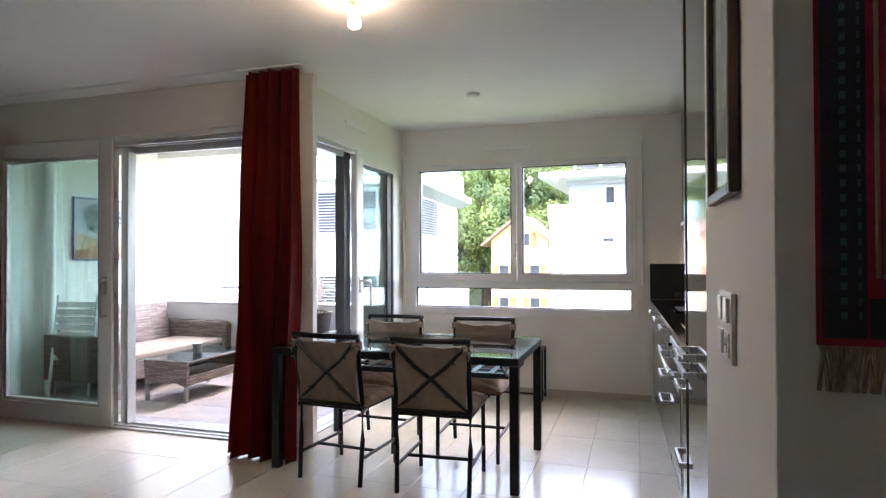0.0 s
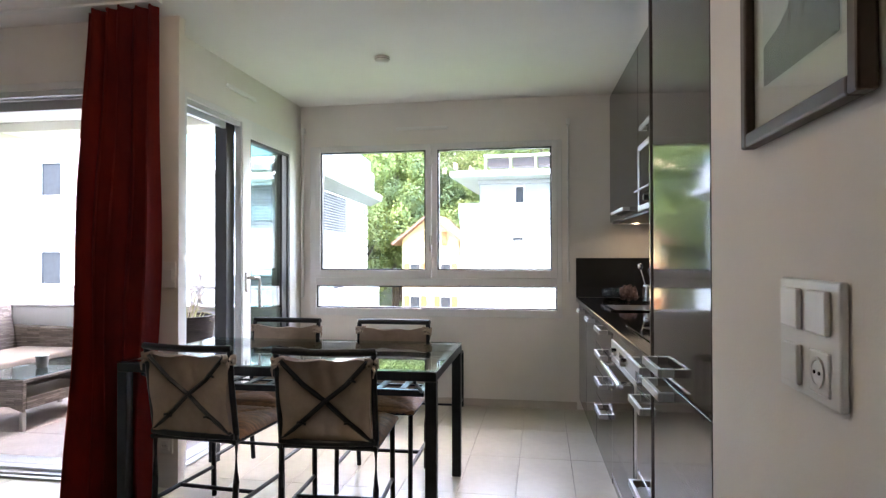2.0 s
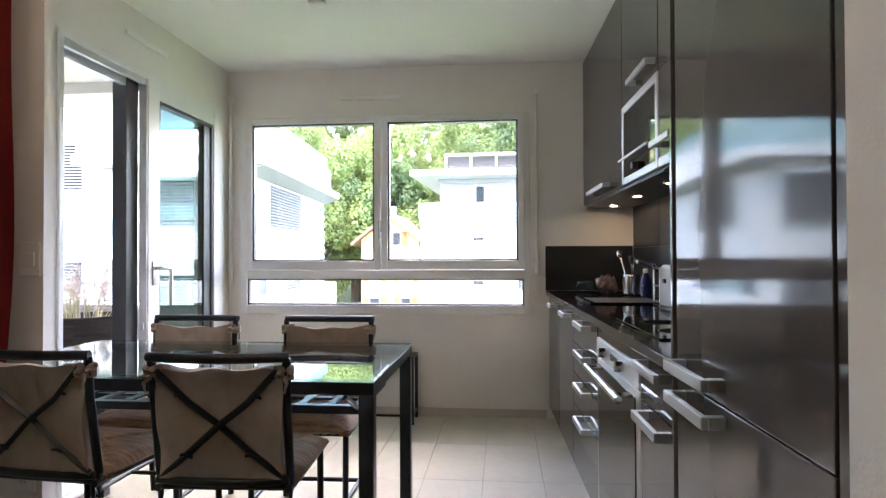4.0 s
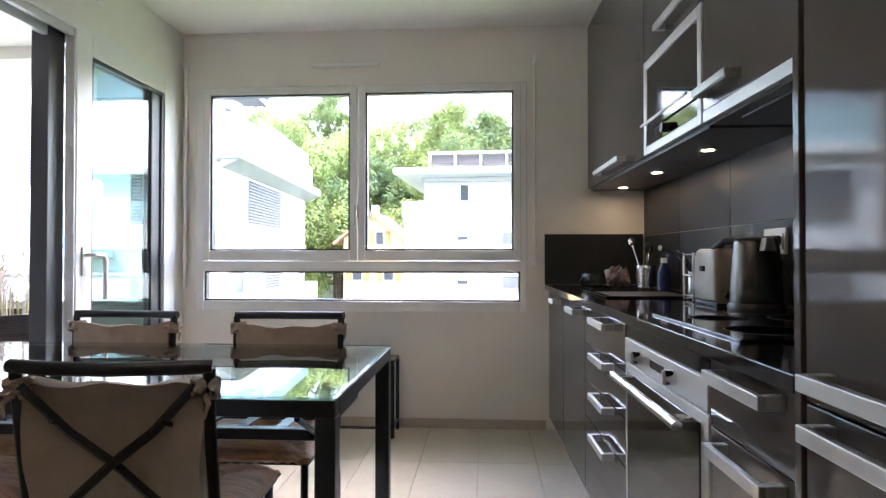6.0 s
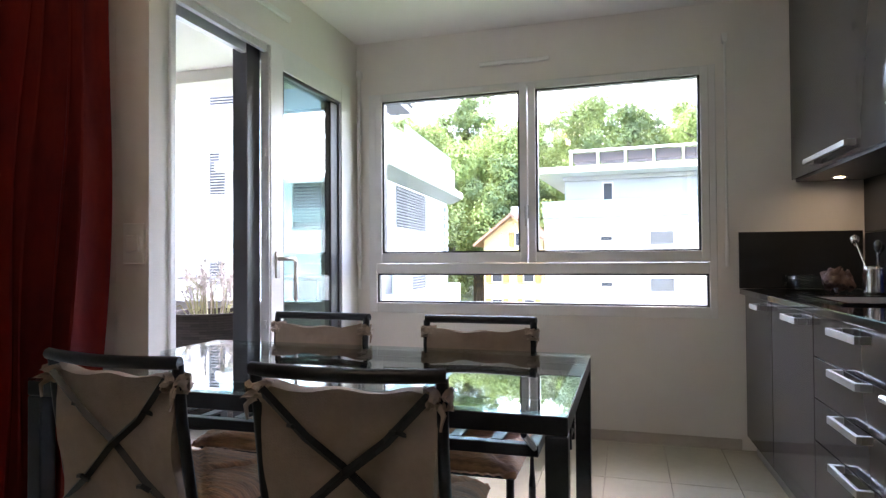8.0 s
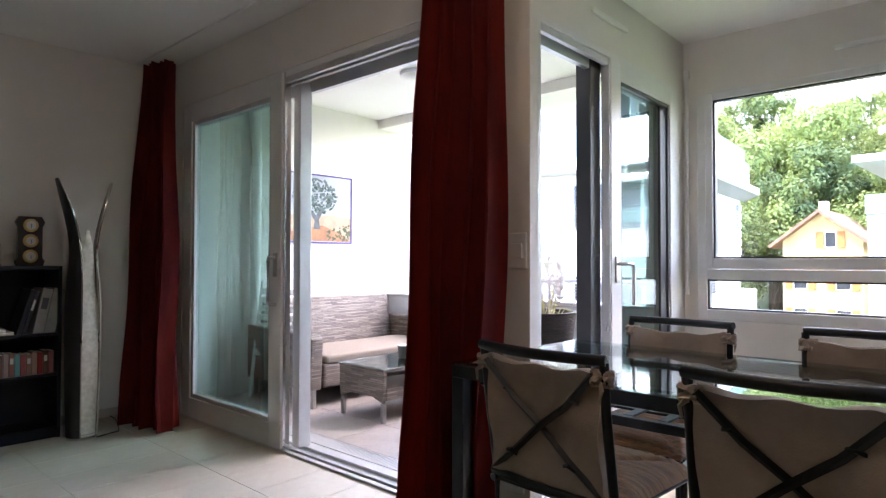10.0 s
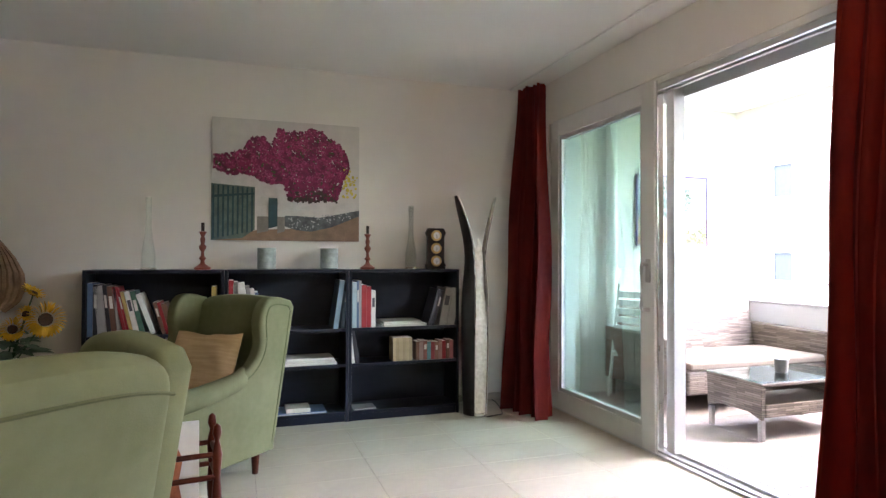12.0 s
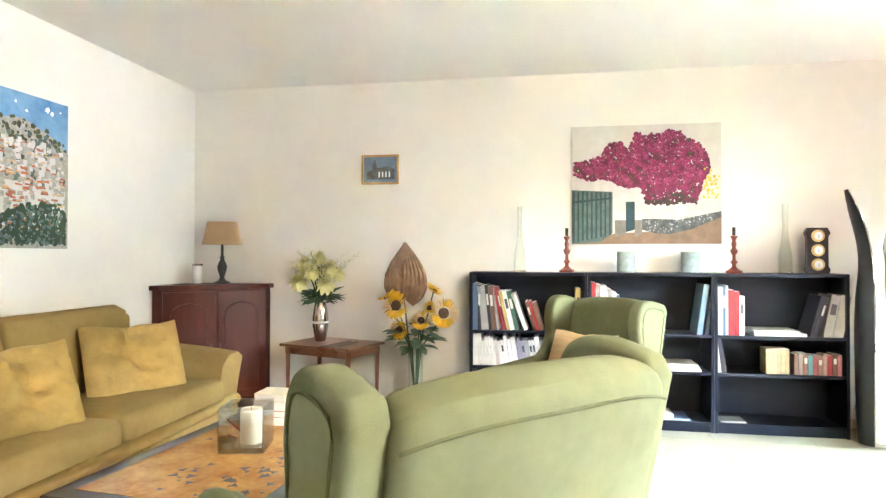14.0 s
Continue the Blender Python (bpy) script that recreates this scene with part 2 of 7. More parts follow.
def B(*args, **kw):
    return box(bmesh.new(), *args, **kw)


def bar(bm, a, b, r, n=8, square=False):
    """A round or square bar from a to b."""
    a, b = Vector(a), Vector(b)
    t = bmesh.new()
    if square:
        v = bmesh.ops.create_cube(t, size=1)["verts"]
        bmesh.ops.transform(t, matrix=Matrix.Diagonal((2 * r, 2 * r, (b - a).length, 1)), verts=v)
        bmesh.ops.bevel(t, geom=t.edges[:], offset=r * 0.25, segments=1, affect="EDGES")
    else:
        bmesh.ops.create_cone(t, cap_ends=True, segments=n, radius1=r, radius2=r, depth=(b - a).length)
    m = Matrix.Translation((a + b) / 2) @ (b - a).to_track_quat("Z", "Y").to_matrix().to_4x4()
    return merge(bm, t, m)


def tube(bm, pts, r, n=8, radii=None):
    """A tube along a line of points."""
    pts = [Vector(p) for p in pts]
    rings = []
    for i, p in enumerate(pts):
        d = (pts[min(i + 1, len(pts) - 1)] - pts[max(i - 1, 0)]).normalized()
        q = d.to_track_quat("Z", "Y")
        rr = radii[i] if radii else r
        rings.append([bm.verts.new(p + q @ Vector((rr * math.cos(2 * math.pi * k / n), rr * math.sin(2 * math.pi * k / n), 0))) for k in range(n)])
    for a, b in zip(rings, rings[1:]):
        for k in range(n):
            bm.faces.new((a[k], a[(k + 1) % n], b[(k + 1) % n], b[k]))
    bm.faces.new(rings[0][::-1])
    bm.faces.new(rings[-1])
    return bm


def lathe(bm, prof, n=24, at=(0, 0, 0)):
    """A turned body from (radius, height) pairs."""
    at = Vector(at)
    rings = [[bm.verts.new(at + Vector((max(r, 1e-4) * math.cos(2 * math.pi * k / n), max(r, 1e-4) * math.sin(2 * math.pi * k / n), z))) for k in range(n)] for r, z in prof]
    for a, b in zip(rings, rings[1:]):
        for k in range(n):
            bm.faces.new((a[k], a[(k + 1) % n], b[(k + 1) % n], b[k]))
    bm.faces.new(rings[0][::-1])
    bm.faces.new(rings[-1])
    return bm


def prism(bm, outline, axis, a, b, bevel=0.0, seg=3):
    """An outline of (p, q) pairs drawn out along x, y or z from a to b."""
    put = {"x": lambda p, q, r: (r, p, q), "y": lambda p, q, r: (p, r, q), "z": lambda p, q, r: (p, q, r)}[axis]
    t = bmesh.new()
    f = t.faces.new([t.verts.new(put(p, q, a)) for p, q in outline])
    ext = bmesh.ops.extrude_face_region(t, geom=[f])
    d = Vector(put(0, 0, b - a))
    bmesh.ops.translate(t, vec=d, verts=[v for v in ext["geom"] if isinstance(v, bmesh.types.BMVert)])
    bmesh.ops.recalc_face_normals(t, faces=t.faces[:])
    if bevel:
        rim = [e for e in t.edges if all(abs((Vector(v.co) - Vector(e.verts[0].co)).dot(d)) < 1e-9 for v in e.verts)]
        bmesh.ops.bevel(t, geom=rim, offset=bevel, segments=seg, affect="EDGES", profile=0.5)
    return merge(bm, t)


def sheet(bm, fn, nu, nv, thick=0.0):
    """A surface fn(u, v) for u, v in 0..1; with a thickness it is closed."""
    g = [[Vector(fn(i / nu, j / nv)) for j in range(nv + 1)] for i in range(nu + 1)]
    def normal(i, j):
        a = g[min(i + 1, nu)][j] - g[max(i - 1, 0)][j]
        b = g[i][min(j + 1, nv)] - g[i][max(j - 1, 0)]
        return a.cross(b).normalized()
    top = [[bm.verts.new(g[i][j] + (normal(i, j) * thick / 2 if thick else Vector())) for j in range(nv + 1)] for i in range(nu + 1)]
    for i in range(nu):
        for j in range(nv):
            bm.faces.new((top[i][j], top[i + 1][j], top[i + 1][j + 1], top[i][j + 1]))
    if thick:
        low = [[bm.verts.new(g[i][j] - normal(i, j) * thick / 2) for j in range(nv + 1)] for i in range(nu + 1)]
        for i in range(nu):
            for j in range(nv):
                bm.faces.new((low[i][j], low[i][j + 1], low[i + 1][j + 1], low[i + 1][j]))
        for i in range(nu):
            bm.faces.new((top[i][0], low[i][0], low[i + 1][0], top[i + 1][0]))
            bm.faces.new((top[i][nv], top[i + 1][nv], low[i + 1][nv], low[i][nv]))
        for j in range(nv):
            bm.faces.new((top[0][j], top[0][j + 1], low[0][j + 1], low[0][j]))
            bm.faces.new((top[nu][j], low[nu][j], low[nu][j + 1], top[nu][j + 1]))
    return bm


def part(name, bm, material, parent=None, label="", smooth=False, at=None):
    me = bpy.data.meshes.new(name)
    bmesh.ops.recalc_face_normals(bm, faces=bm.faces[:])
    bm.to_mesh(me)
    bm.free()
    me.materials.append(M[material] if isinstance(material, str) else material)
    if smooth:
        me.shade_smooth()
        me.set_sharp_from_angle(angle=radians(50))
    ob = new(name, me)
    if parent:
        ob.parent = parent
    if at is not None:
        ob.matrix_basis = at
    if label:
        tagged(ob, label)
    return ob


def thing(name, m, label, category, group="", kind=""):
    ob = new(name)
    ob.empty_display_size = 0.1
    ob.matrix_basis = m
    return tagged(ob, label, category, group, kind)


def solid(name, bm, material, label="", category="", kind="structure", smooth=False):
    return tagged(part(name, bm, material, None, "", smooth), label, category, "", kind)


def again(name, ob, parent, m):
    """The same mesh once more, as a part of its own."""
    o = new(name, ob.data)
    o.parent = parent
    o.matrix_basis = m
    return o


def pillow(w, h, t, wr=0.012, seed=1):
    bm = bmesh.new()
    noise.seed_set(seed)
    def half(s):
        def fn(u, v):
            x, y = u * 2 - 1, v * 2 - 1
            e = max(0, (1 - abs(x) ** 2.4) * (1 - abs(y) ** 2.4)) ** 0.5
            pin = 1 - 0.10 * (1 - abs(x)) * abs(y) - 0.02 * math.sin(7 * x)
            px, py = x * w / 2, y * h / 2 * pin
            n = noise.noise(Vector((x * 2.3, y * 2.3, seed))) * wr * 2 + noise.noise(Vector((x * 6, y * 5, seed + 3))) * wr
            return (px, py, s * (t / 2 * e + 0.004) + n * e)
        return fn
    sheet(bm, half(1), 22, 22)
    sheet(bm, half(-1), 22, 22)
    bmesh.ops.remove_doubles(bm, verts=bm.verts[:], dist=0.009)
    return bm


# ---- large structure ----
CEIL = 2.52
NY, WY, WX, SY = 3.77, 5.785, -5.01, -1.75
floor = solid("floor", B(-5.4, 3.2, -2.0, 6.05, -0.25, -0.006), "grout", "pale polished ceramic tile floor with thin joints", "floor")
ceiling = solid("ceiling", B(-5.4, 3.2, -2.0, 6.4, CEIL, CEIL + 0.2), "ceil", "smooth white painted ceiling", "ceiling")
solid("wall_west", B(WX - 0.25, WX, SY - 0.25, 6.35, -0.25, CEIL), "wall", "plain white plastered wall", "wall")
solid("wall_south", B(WX, 3.2, SY - 0.25, SY, -0.25, CEIL), "wall", "plain white plastered wall", "wall")
# unseen wall, added at a guessed distance to close the hall against daylight
solid("wall_hall_east", B(3.0, 3.2, SY, 1.2, -0.25, CEIL), "wall", "plain white plastered wall", "wall")
# pier between hall and kitchen
solid("wall_pier", B(0.525, 3.2, 1.215, 2.19, -0.25, CEIL, bevel=0.004), "wall", "white plastered pier beside the kitchen", "wall")
# wall over and beside the sliding door
w = prism(bmesh.new(), [(WX, -0.25), (-4.72, -0.25), (-4.72, 2.2), (-2.08, 2.2), (-2.08, -0.25), (-1.89, -0.25), (-1.89, CEIL), (WX, CEIL)], "y", NY, NY + 0.21)
box(w, -1.889, -1.745, NY, NY + 0.055, -0.25, CEIL)
solid("wall_loggia_south", w, "wall", "white wall around the wide sliding door", "wall")
w = prism(bmesh.new(), [(NY + 0.212, -0.25), (4.03, -0.25), (4.03, 2.2), (5.67, 2.2), (5.67, -0.25), (WY + 0.25, -0.25), (WY + 0.25, CEIL), (NY + 0.212, CEIL)], "x", -2.1, -1.89)
solid("wall_loggia_east", w, "wall", "white wall around the terrace door", "wall")
# window wall with its opening
w = bmesh.new()
box(w, -1.89, -1.80, WY, WY + 0.25, -0.25, CEIL)
box(w, 0.327, 1.5, WY, WY + 0.25, -0.25, CEIL)
box(w, -1.80, 0.327, WY, WY + 0.25, -0.25, 0.726)
box(w, -1.80, 0.327, WY, WY + 0.25, 2.166, CEIL)
solid("wall_north", w, "wall", "white wall around the wide kitchen window", "wall")
KM = pose(0.431, 5.737, 0, 0, 0, 1.655)
solid("wall_kitchen", B(0.625, 0.85, -3.6, 0.05, -0.25, CEIL), "wall", "white wall behind the kitchen", "wall").matrix_basis = KM
# skirting
bb = bmesh.new()
box(bb, -1.89, 0.44, WY - 0.012, WY, 0, 0.06, bevel=0.003)
box(bb, WX, WX + 0.012, SY, 3.7, 0, 0.06, bevel=0.003)
box(bb, WX, 3.0, SY, SY + 0.012, 0, 0.06, bevel=0.003)
box(bb, -1.89, -1.878, 5.67, WY - 0.012, 0, 0.06, bevel=0.003)
solid("baseboard", bb, "base", "beige tile skirting along the walls", "skirting")

# loggia shell
solid("terrace_floor", B(-5.26, -1.9, NY + 0.22, 6.35, -0.25, -0.012), "grout", "grey tiled loggia floor", "floor")
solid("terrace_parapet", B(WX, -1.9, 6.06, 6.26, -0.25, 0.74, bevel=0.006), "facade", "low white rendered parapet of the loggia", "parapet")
solid("terrace_cap", B(WX, -1.9, 6.03, 6.29, 0.745, 0.765, bevel=0.004), "alu", "grey metal coping on the parapet", "coping")
solid("terrace_beam", B(WX, -1.9, 5.91, 6.3, 2.43, CEIL, bevel=0.004), "wall", "white concrete beam at the loggia edge", "beam")
rail = thing("terrace_rail", pose(0, 6.16, 0), "thin grey metal rail over the loggia parapet", "rail", kind="structure")
part("handrail", bar(bmesh.new(), (WX, 0, 0.93), (-1.9, 0, 0.93), 0.018), "alu", rail, smooth=True)
for x in (-4.4, -3.4, -2.4):
    part("post", bar(bmesh.new(), (x, 0, 0.766), (x, 0, 0.93), 0.012), "alu", rail, smooth=True)


# ---- windows and doors ----
def ring(bm, u0, u1, z0, z1, w, d0, d1, plane="y", wb=None, bevel=0.004):
    """A rectangular frame in a wall plane, w wide, from depth d0 to d1."""
    wb = wb or w
    for a, b, c, d in ((u0, u0 + w, z0, z1), (u1 - w, u1, z0, z1), (u0 + w, u1 - w, z1 - w, z1), (u0 + w, u1 - w, z0, z0 + wb)):
        if plane == "y":
            box(bm, a, b, d0, d1, c, d, bevel)
        else:
            box(bm, d0, d1, a, b, c, d, bevel)
    return bm


win = thing("window_1", pose(0, WY, 0), "wide white framed window with two casements over a fixed strip", "window", kind="structure")
f = bmesh.new()
box(f, -1.80, -1.745, -0.012, 0.09, 0.726, 2.166, 0.004)
box(f, 0.285, 0.327, -0.012, 0.09, 0.726, 2.166, 0.004)
box(f, -1.745, 0.285, -0.012, 0.09, 0.726, 0.79, 0.004)
box(f, -1.745, 0.285, -0.012, 0.09, 0.98, 1.045, 0.004)
box(f, -1.745, 0.285, -0.012, 0.09, 2.14, 2.166, 0.004)
part("window_frame", f, "frame", win)
for x0, x1 in ((-1.75, -0.744), (-0.736, 0.29)):
    s = part("casement", ring(bmesh.new(), x0, x1, 1.047, 2.16, 0.045, -0.02, 0.06, wb=0.066), "frame", win)
    pane = part("pane", B(x0 + 0.04, x1 - 0.04, 0.02, 0.03, 1.1, 2.13), "glass", s)
    pane.visible_shadow = False
    g = part("gasket", ring(bmesh.new(), x0 + 0.044, x1 - 0.044, 1.110, 2.118, 0.013, -0.004, 0.045, bevel=0), "black", s)
part("gasket", ring(bmesh.new(), -1.746, 0.286, 0.789, 0.981, 0.012, 0.006, 0.05, bevel=0), "black", win)
pane = part("pane", B(-1.75, 0.29, 0.02, 0.03, 0.78, 0.985), "glass", win)
pane.visible_shadow = False
h = bmesh.new()
box(h, -0.76, -0.73, -0.03, -0.02, 1.32, 1.40, 0.003)
bar(h, (-0.745, -0.02, 1.385), (-0.745, -0.055, 1.385), 0.008)
bar(h, (-0.745, -0.055, 1.395), (-0.745, -0.055, 1.27), 0.009)
part("handle", h, "chrome", win, "brushed steel window handle", True)

# blind crank rods and trickle vents
for name, x, lab in (("blind_crank", 0.375, "white blind crank rod hanging beside the window"), ("blind_tape", -1.86, "white blind strap in its guide beside the window")):
    c = thing(name, pose(x, WY, 0), lab, "blind control")
    part("rod", bar(bmesh.new(), (0, -0.03, 1.05 if x > 0 else 0.88), (0, -0.03, 2.30), 0.007 if x > 0 else 0.012), "white", c, smooth=True)
    part("bracket", B(-0.014, 0.014, -0.045, -0.001, 2.28, 2.33, bevel=0.003), "white", c)
    part("grip", bar(bmesh.new(), (0, -0.03, 1.02 if x > 0 else 1.04), (0, -0.03, 1.18 if x > 0 else 1.10), 0.012 if x > 0 else 0.018), "white", c, smooth=True)
v = thing("window_vent", pose(-0.82, WY, 2.297), "slim white trickle vent above the window", "vent")
part("cover", B(-0.22, 0.22, -0.022, -0.001, -0.014, 0.014, bevel=0.006), "white", v)
v = thing("door_vent", pose(-1.89, 4.72, 2.36, 0, 0, 90), "slim white trickle vent above the terrace door", "vent")
part("cover", B(-0.20, 0.20, -0.022, -0.001, -0.014, 0.014, bevel=0.006), "white", v)

# wide lift-and-slide door: fixed surround, leaf on the left, right part open
d1 = thing("door_1", pose(0, NY, 0), "wide white sliding door with one glazed leaf, half open", "sliding door", kind="structure")
f = bmesh.new()
box(f, -4.72, -4.665, 0.02, 0.2, 0, 2.2, 0.004)
box(f, -2.14, -2.08, 0.0, 0.2, 0, 2.2, 0.004)
box(f, -4.665, -2.14, 0.005, 0.2, 2.16, 2.2, 0.003)
part("door_frame", f, "frame", d1)
f = bmesh.new()
box(f, -4.665, -2.14, 0.005, 0.03, 2.125, 2.158, 0.002)
box(f, -4.665, -2.14, 0.05, 0.075, 2.12, 2.158, 0.002)
box(f, -4.665, -2.14, 0.13, 0.16, 2.08, 2.158, 0.002)
box(f, -3.428, -3.362, 0.06, 0.14, 0.02, 2.158, 0.003)
part("head_track", f, "alu", d1, "grey metal head track")
f = bmesh.new()
box(f, -4.665, -2.14, -0.01, 0.02, 0, 0.012, 0.002)
box(f, -4.665, -2.14, 0.03, 0.05, 0, 0.02, 0.002)
box(f, -4.665, -2.14, 0.06, 0.2, 0, 0.008, 0.002)
box(f, -4.665, -2.14, 0.10, 0.115, 0.008, 0.024, 0.002)
part("sill_track", f, "alu", d1, "grey metal floor track")
leaf = part("leaf", ring(bmesh.new(), -4.68, -3.445, 0.012, 2.185, 0.118, -0.012, 0.05, wb=0.13), "frame", d1)
part("glazing_bead", ring(bmesh.new(), -4.565, -3.56, 0.14, 2.07, 0.03, 0.0, 0.055), "alu", leaf)
part("pane", B(-4.55, -3.575, 0.02, 0.035, 0.15, 2.06), "green_glass", leaf).visible_shadow = False
st = bmesh.new()
box(st, -3.444, -3.432, 0.0, 0.045, 0.012, 2.185, 0.002)
for z in (0.28, 0.62, 1.0, 1.25, 1.75):
    box(st, -3.433, -3.426, 0.012, 0.032, z - 0.02, z + 0.02, 0.002)
part("lock_strip", st, "steel", leaf, "steel lock strip on the leaf edge")
h = bmesh.new()
box(h, -3.515, -3.475, -0.022, -0.012, 1.0, 1.14, 0.004)
tube(h, [(-3.495, -0.015, 1.11), (-3.495, -0.06, 1.11), (-3.495, -0.065, 1.09), (-3.495, -0.065, 0.86), (-3.495, -0.06, 0.84), (-3.495, -0.012, 0.84)], 0.011)
part("handle", h, "chrome", leaf, "brushed steel pull handle", True)

# terrace door in the side wall
d2 = thing("door_2", pose(-1.89, 0, 0), "white glazed terrace door slid half open", "sliding door", kind="structure")
f = bmesh.new()
box(f, -0.16, 0.012, 4.03, 4.06, 0, 2.2, 0.004)
box(f, -0.16, 0.006, 5.62, 5.67, 0, 2.2, 0.004)
box(f, -0.16, 0.006, 4.06, 5.62, 2.165, 2.2, 0.003)
part("door_frame", f, "frame", d2)
f = bmesh.new()
box(f, -0.03, -0.005, 4.06, 5.62, 2.13, 2.164, 0.002)
box(f, -0.09, -0.06, 4.06, 5.62, 2.1, 2.164, 0.002)
box(f, -0.16, 0.0, 4.06, 5.62, 0, 0.012, 0.002)
box(f, -0.06, -0.04, 4.06, 5.62, 0.012, 0.022, 0.002)
part("track", f, "alu", d2, "grey metal head and floor track")
part("dark_post", B(-0.14, -0.055, 4.63, 4.74, 0.014, 2.15, bevel=0.004), "dark_alu", d2, "dark grey metal meeting post")
leaf = part("leaf", ring(bmesh.new(), 4.74, 5.655, 0.014, 2.185, 0.115, -0.05, 0.008, "x", wb=0.13), "frame", d2)
gb = ring(bmesh.new(), 4.852, 5.543, 0.14, 2.075, 0.025, -0.06, 0.0, "x")
box(gb, -0.058, -0.012, 5.43, 5.519, 0.166, 2.049, 0.003)
part("glazing_bead", gb, "dark_alu", leaf)
part("pane", B(-0.035, -0.02, 4.865, 5.53, 0.15, 2.06), "green_glass", leaf).visible_shadow = False
st = bmesh.new()
box(st, -0.045, 0.002, 4.73, 4.741, 0.014, 2.185, 0.002)
for z in (0.3, 0.75, 1.2, 1.62):
    box(st, -0.03, -0.012, 4.724, 4.732, z - 0.02, z + 0.02, 0.002)
part("lock_strip", st, "alu", leaf, "grey metal lock strip")
h = bmesh.new()
box(h, 0.008, 0.018, 4.775, 4.81, 0.98, 1.12, 0.004)
tube(h, [(0.014, 4.793, 1.08), (0.055, 4.793, 1.08), (0.062, 4.80, 1.08), (0.062, 4.87, 1.08), (0.062, 4.885, 1.06), (0.062, 4.885, 0.86)], 0.011)
part("handle", h, "chrome", leaf, "brushed steel door handle", True)


# ---- kitchen ----
def kthing(name, label, category, group=""):
    return thing(name, KM, label, category, group)


def pull(y0, y1, z, lx=0.0, r=0.007):
    """A flat box handle: two stems and a bar standing off the front."""
    b = bmesh.new()
    box(b, lx - 0.045, lx - 0.032, y0, y1, z - 0.012, z + 0.012, 0.002)
    box(b, lx - 0.032, lx, y0, y0 + 0.018, z - 0.012, z + 0.012, 0.002)
    box(b, lx - 0.032, lx, y1 - 0.018, y1, z - 0.012, z + 0.012, 0.002)
    return b


def unit(name, y0, y1, fronts, label, category="kitchen cabinet", z0=0.1, z1=0.868, lx=0.022, depth=0.59, group="kitchen units"):
    """A cabinet carcass with its fronts: (kind, z0, z1, handle y0, y1, z)."""
    u = kthing(name, label, category, group)
    part("body", B(lx + 0.02, lx + depth, y0 + 0.001, y1 - 0.001, z0, z1), "cab_side", u)
    for kind, a, b, h in fronts:
        p = part(kind, B(lx, lx + 0.019, y0 + 0.002, y1 - 0.002, a + 0.002, b - 0.002, bevel=0.002), "cabinet", u)
        if h:
            part("handle", pull(h[0], h[1], h[2], lx), "chrome", p, "brushed steel box handle")
    return u


unit("base_cabinet", -0.58, -0.03, [("door", 0.1, 0.868, (-0.50, -0.34, 0.83))], "glossy taupe base cabinet with one door")
unit("base_cabinet", -1.165, -0.582, [("door", 0.1, 0.868, (-1.10, -0.90, 0.83))], "glossy taupe base cabinet with one door")
unit("drawer_cabinet", -1.828, -1.167, [("drawer", a, b, (-1.68, -1.44, b - (0.036 if b > 0.8 else 0.014))) for a, b in ((0.1, 0.408), (0.408, 0.562), (0.562, 0.712), (0.712, 0.868))], "glossy taupe base cabinet with four drawers", "drawer cabinet")
unit("narrow_drawer_cabinet", -2.85, -2.49, [("drawer", a, b, (-2.79, -2.56, b - 0.026)) for a, b in ((0.1, 0.41), (0.41, 0.728), (0.728, 0.868))], "narrow glossy taupe cabinet with three drawers", "drawer cabinet")
tall = unit("tall_cabinet", -3.5, -2.872, [("door", 0.1, 0.866, (-3.16, -2.93, 0.838)), ("door", 0.866, CEIL - 0.03, (-3.16, -2.93, 0.905))], "tall glossy taupe cabinet that reaches the ceiling", "tall cabinet", z1=CEIL - 0.02, lx=0.005)
part("side_panel", B(0.0, 0.62, -2.871, -2.853, 0.0, CEIL - 0.01, bevel=0.002), "cabinet", tall)
unit("filler_panel", -3.6, -3.502, [("panel", 0.1, CEIL - 0.03, None)], "narrow glossy taupe filler panel beside the pier", "panel", z1=CEIL - 0.02, lx=0.006)
plinth = kthing("plinth", "recessed dark taupe kitchen plinth", "plinth")
part("board", B(0.07, 0.09, -3.5, -0.03, 0.0, 0.1), "cab_side", plinth)
# oven
ov = kthing("oven", "built-in oven with steel control panel and black glass door", "oven")
part("body", B(0.05, 0.6, -2.484, -1.834, 0.12, 0.86), "under", ov)
part("top_strip", B(0.024, 0.05, -2.487, -1.831, 0.822, 0.868, bevel=0.002), "black_glass", ov)
part("control_panel", B(0.018, 0.05, -2.487, -1.831, 0.748, 0.82, bevel=0.003), "chrome", ov)
part("display", B(0.015, 0.02, -2.21, -2.10, 0.774, 0.796, bevel=0.001), "black_glass", ov)
for y in (-2.29, -2.01):
    k = part("knob", bar(bmesh.new(), (0.018, y, 0.784), (-0.008, y, 0.784), 0.018, 20), "steel", ov, smooth=True)
    part("pointer", B(-0.012, -0.006, y - 0.004, y + 0.004, 0.768, 0.80), "chrome", k)
dr = part("oven_door", B(0.02, 0.05, -2.487, -1.831, 0.14, 0.745, bevel=0.003), "chrome", ov)
part("glass", B(0.016, 0.022, -2.445, -1.865, 0.17, 0.72, bevel=0.002), "black_glass", dr)
h = bmesh.new()
bar(h, (-0.035, -2.46, 0.715), (-0.035, -1.90, 0.715), 0.012, 14)
for y in (-2.39, -1.93):
    bar(h, (-0.035, y, 0.715), (0.02, y, 0.715), 0.009)
part("handle", h, "steel", dr, "polished steel bar handle", True)
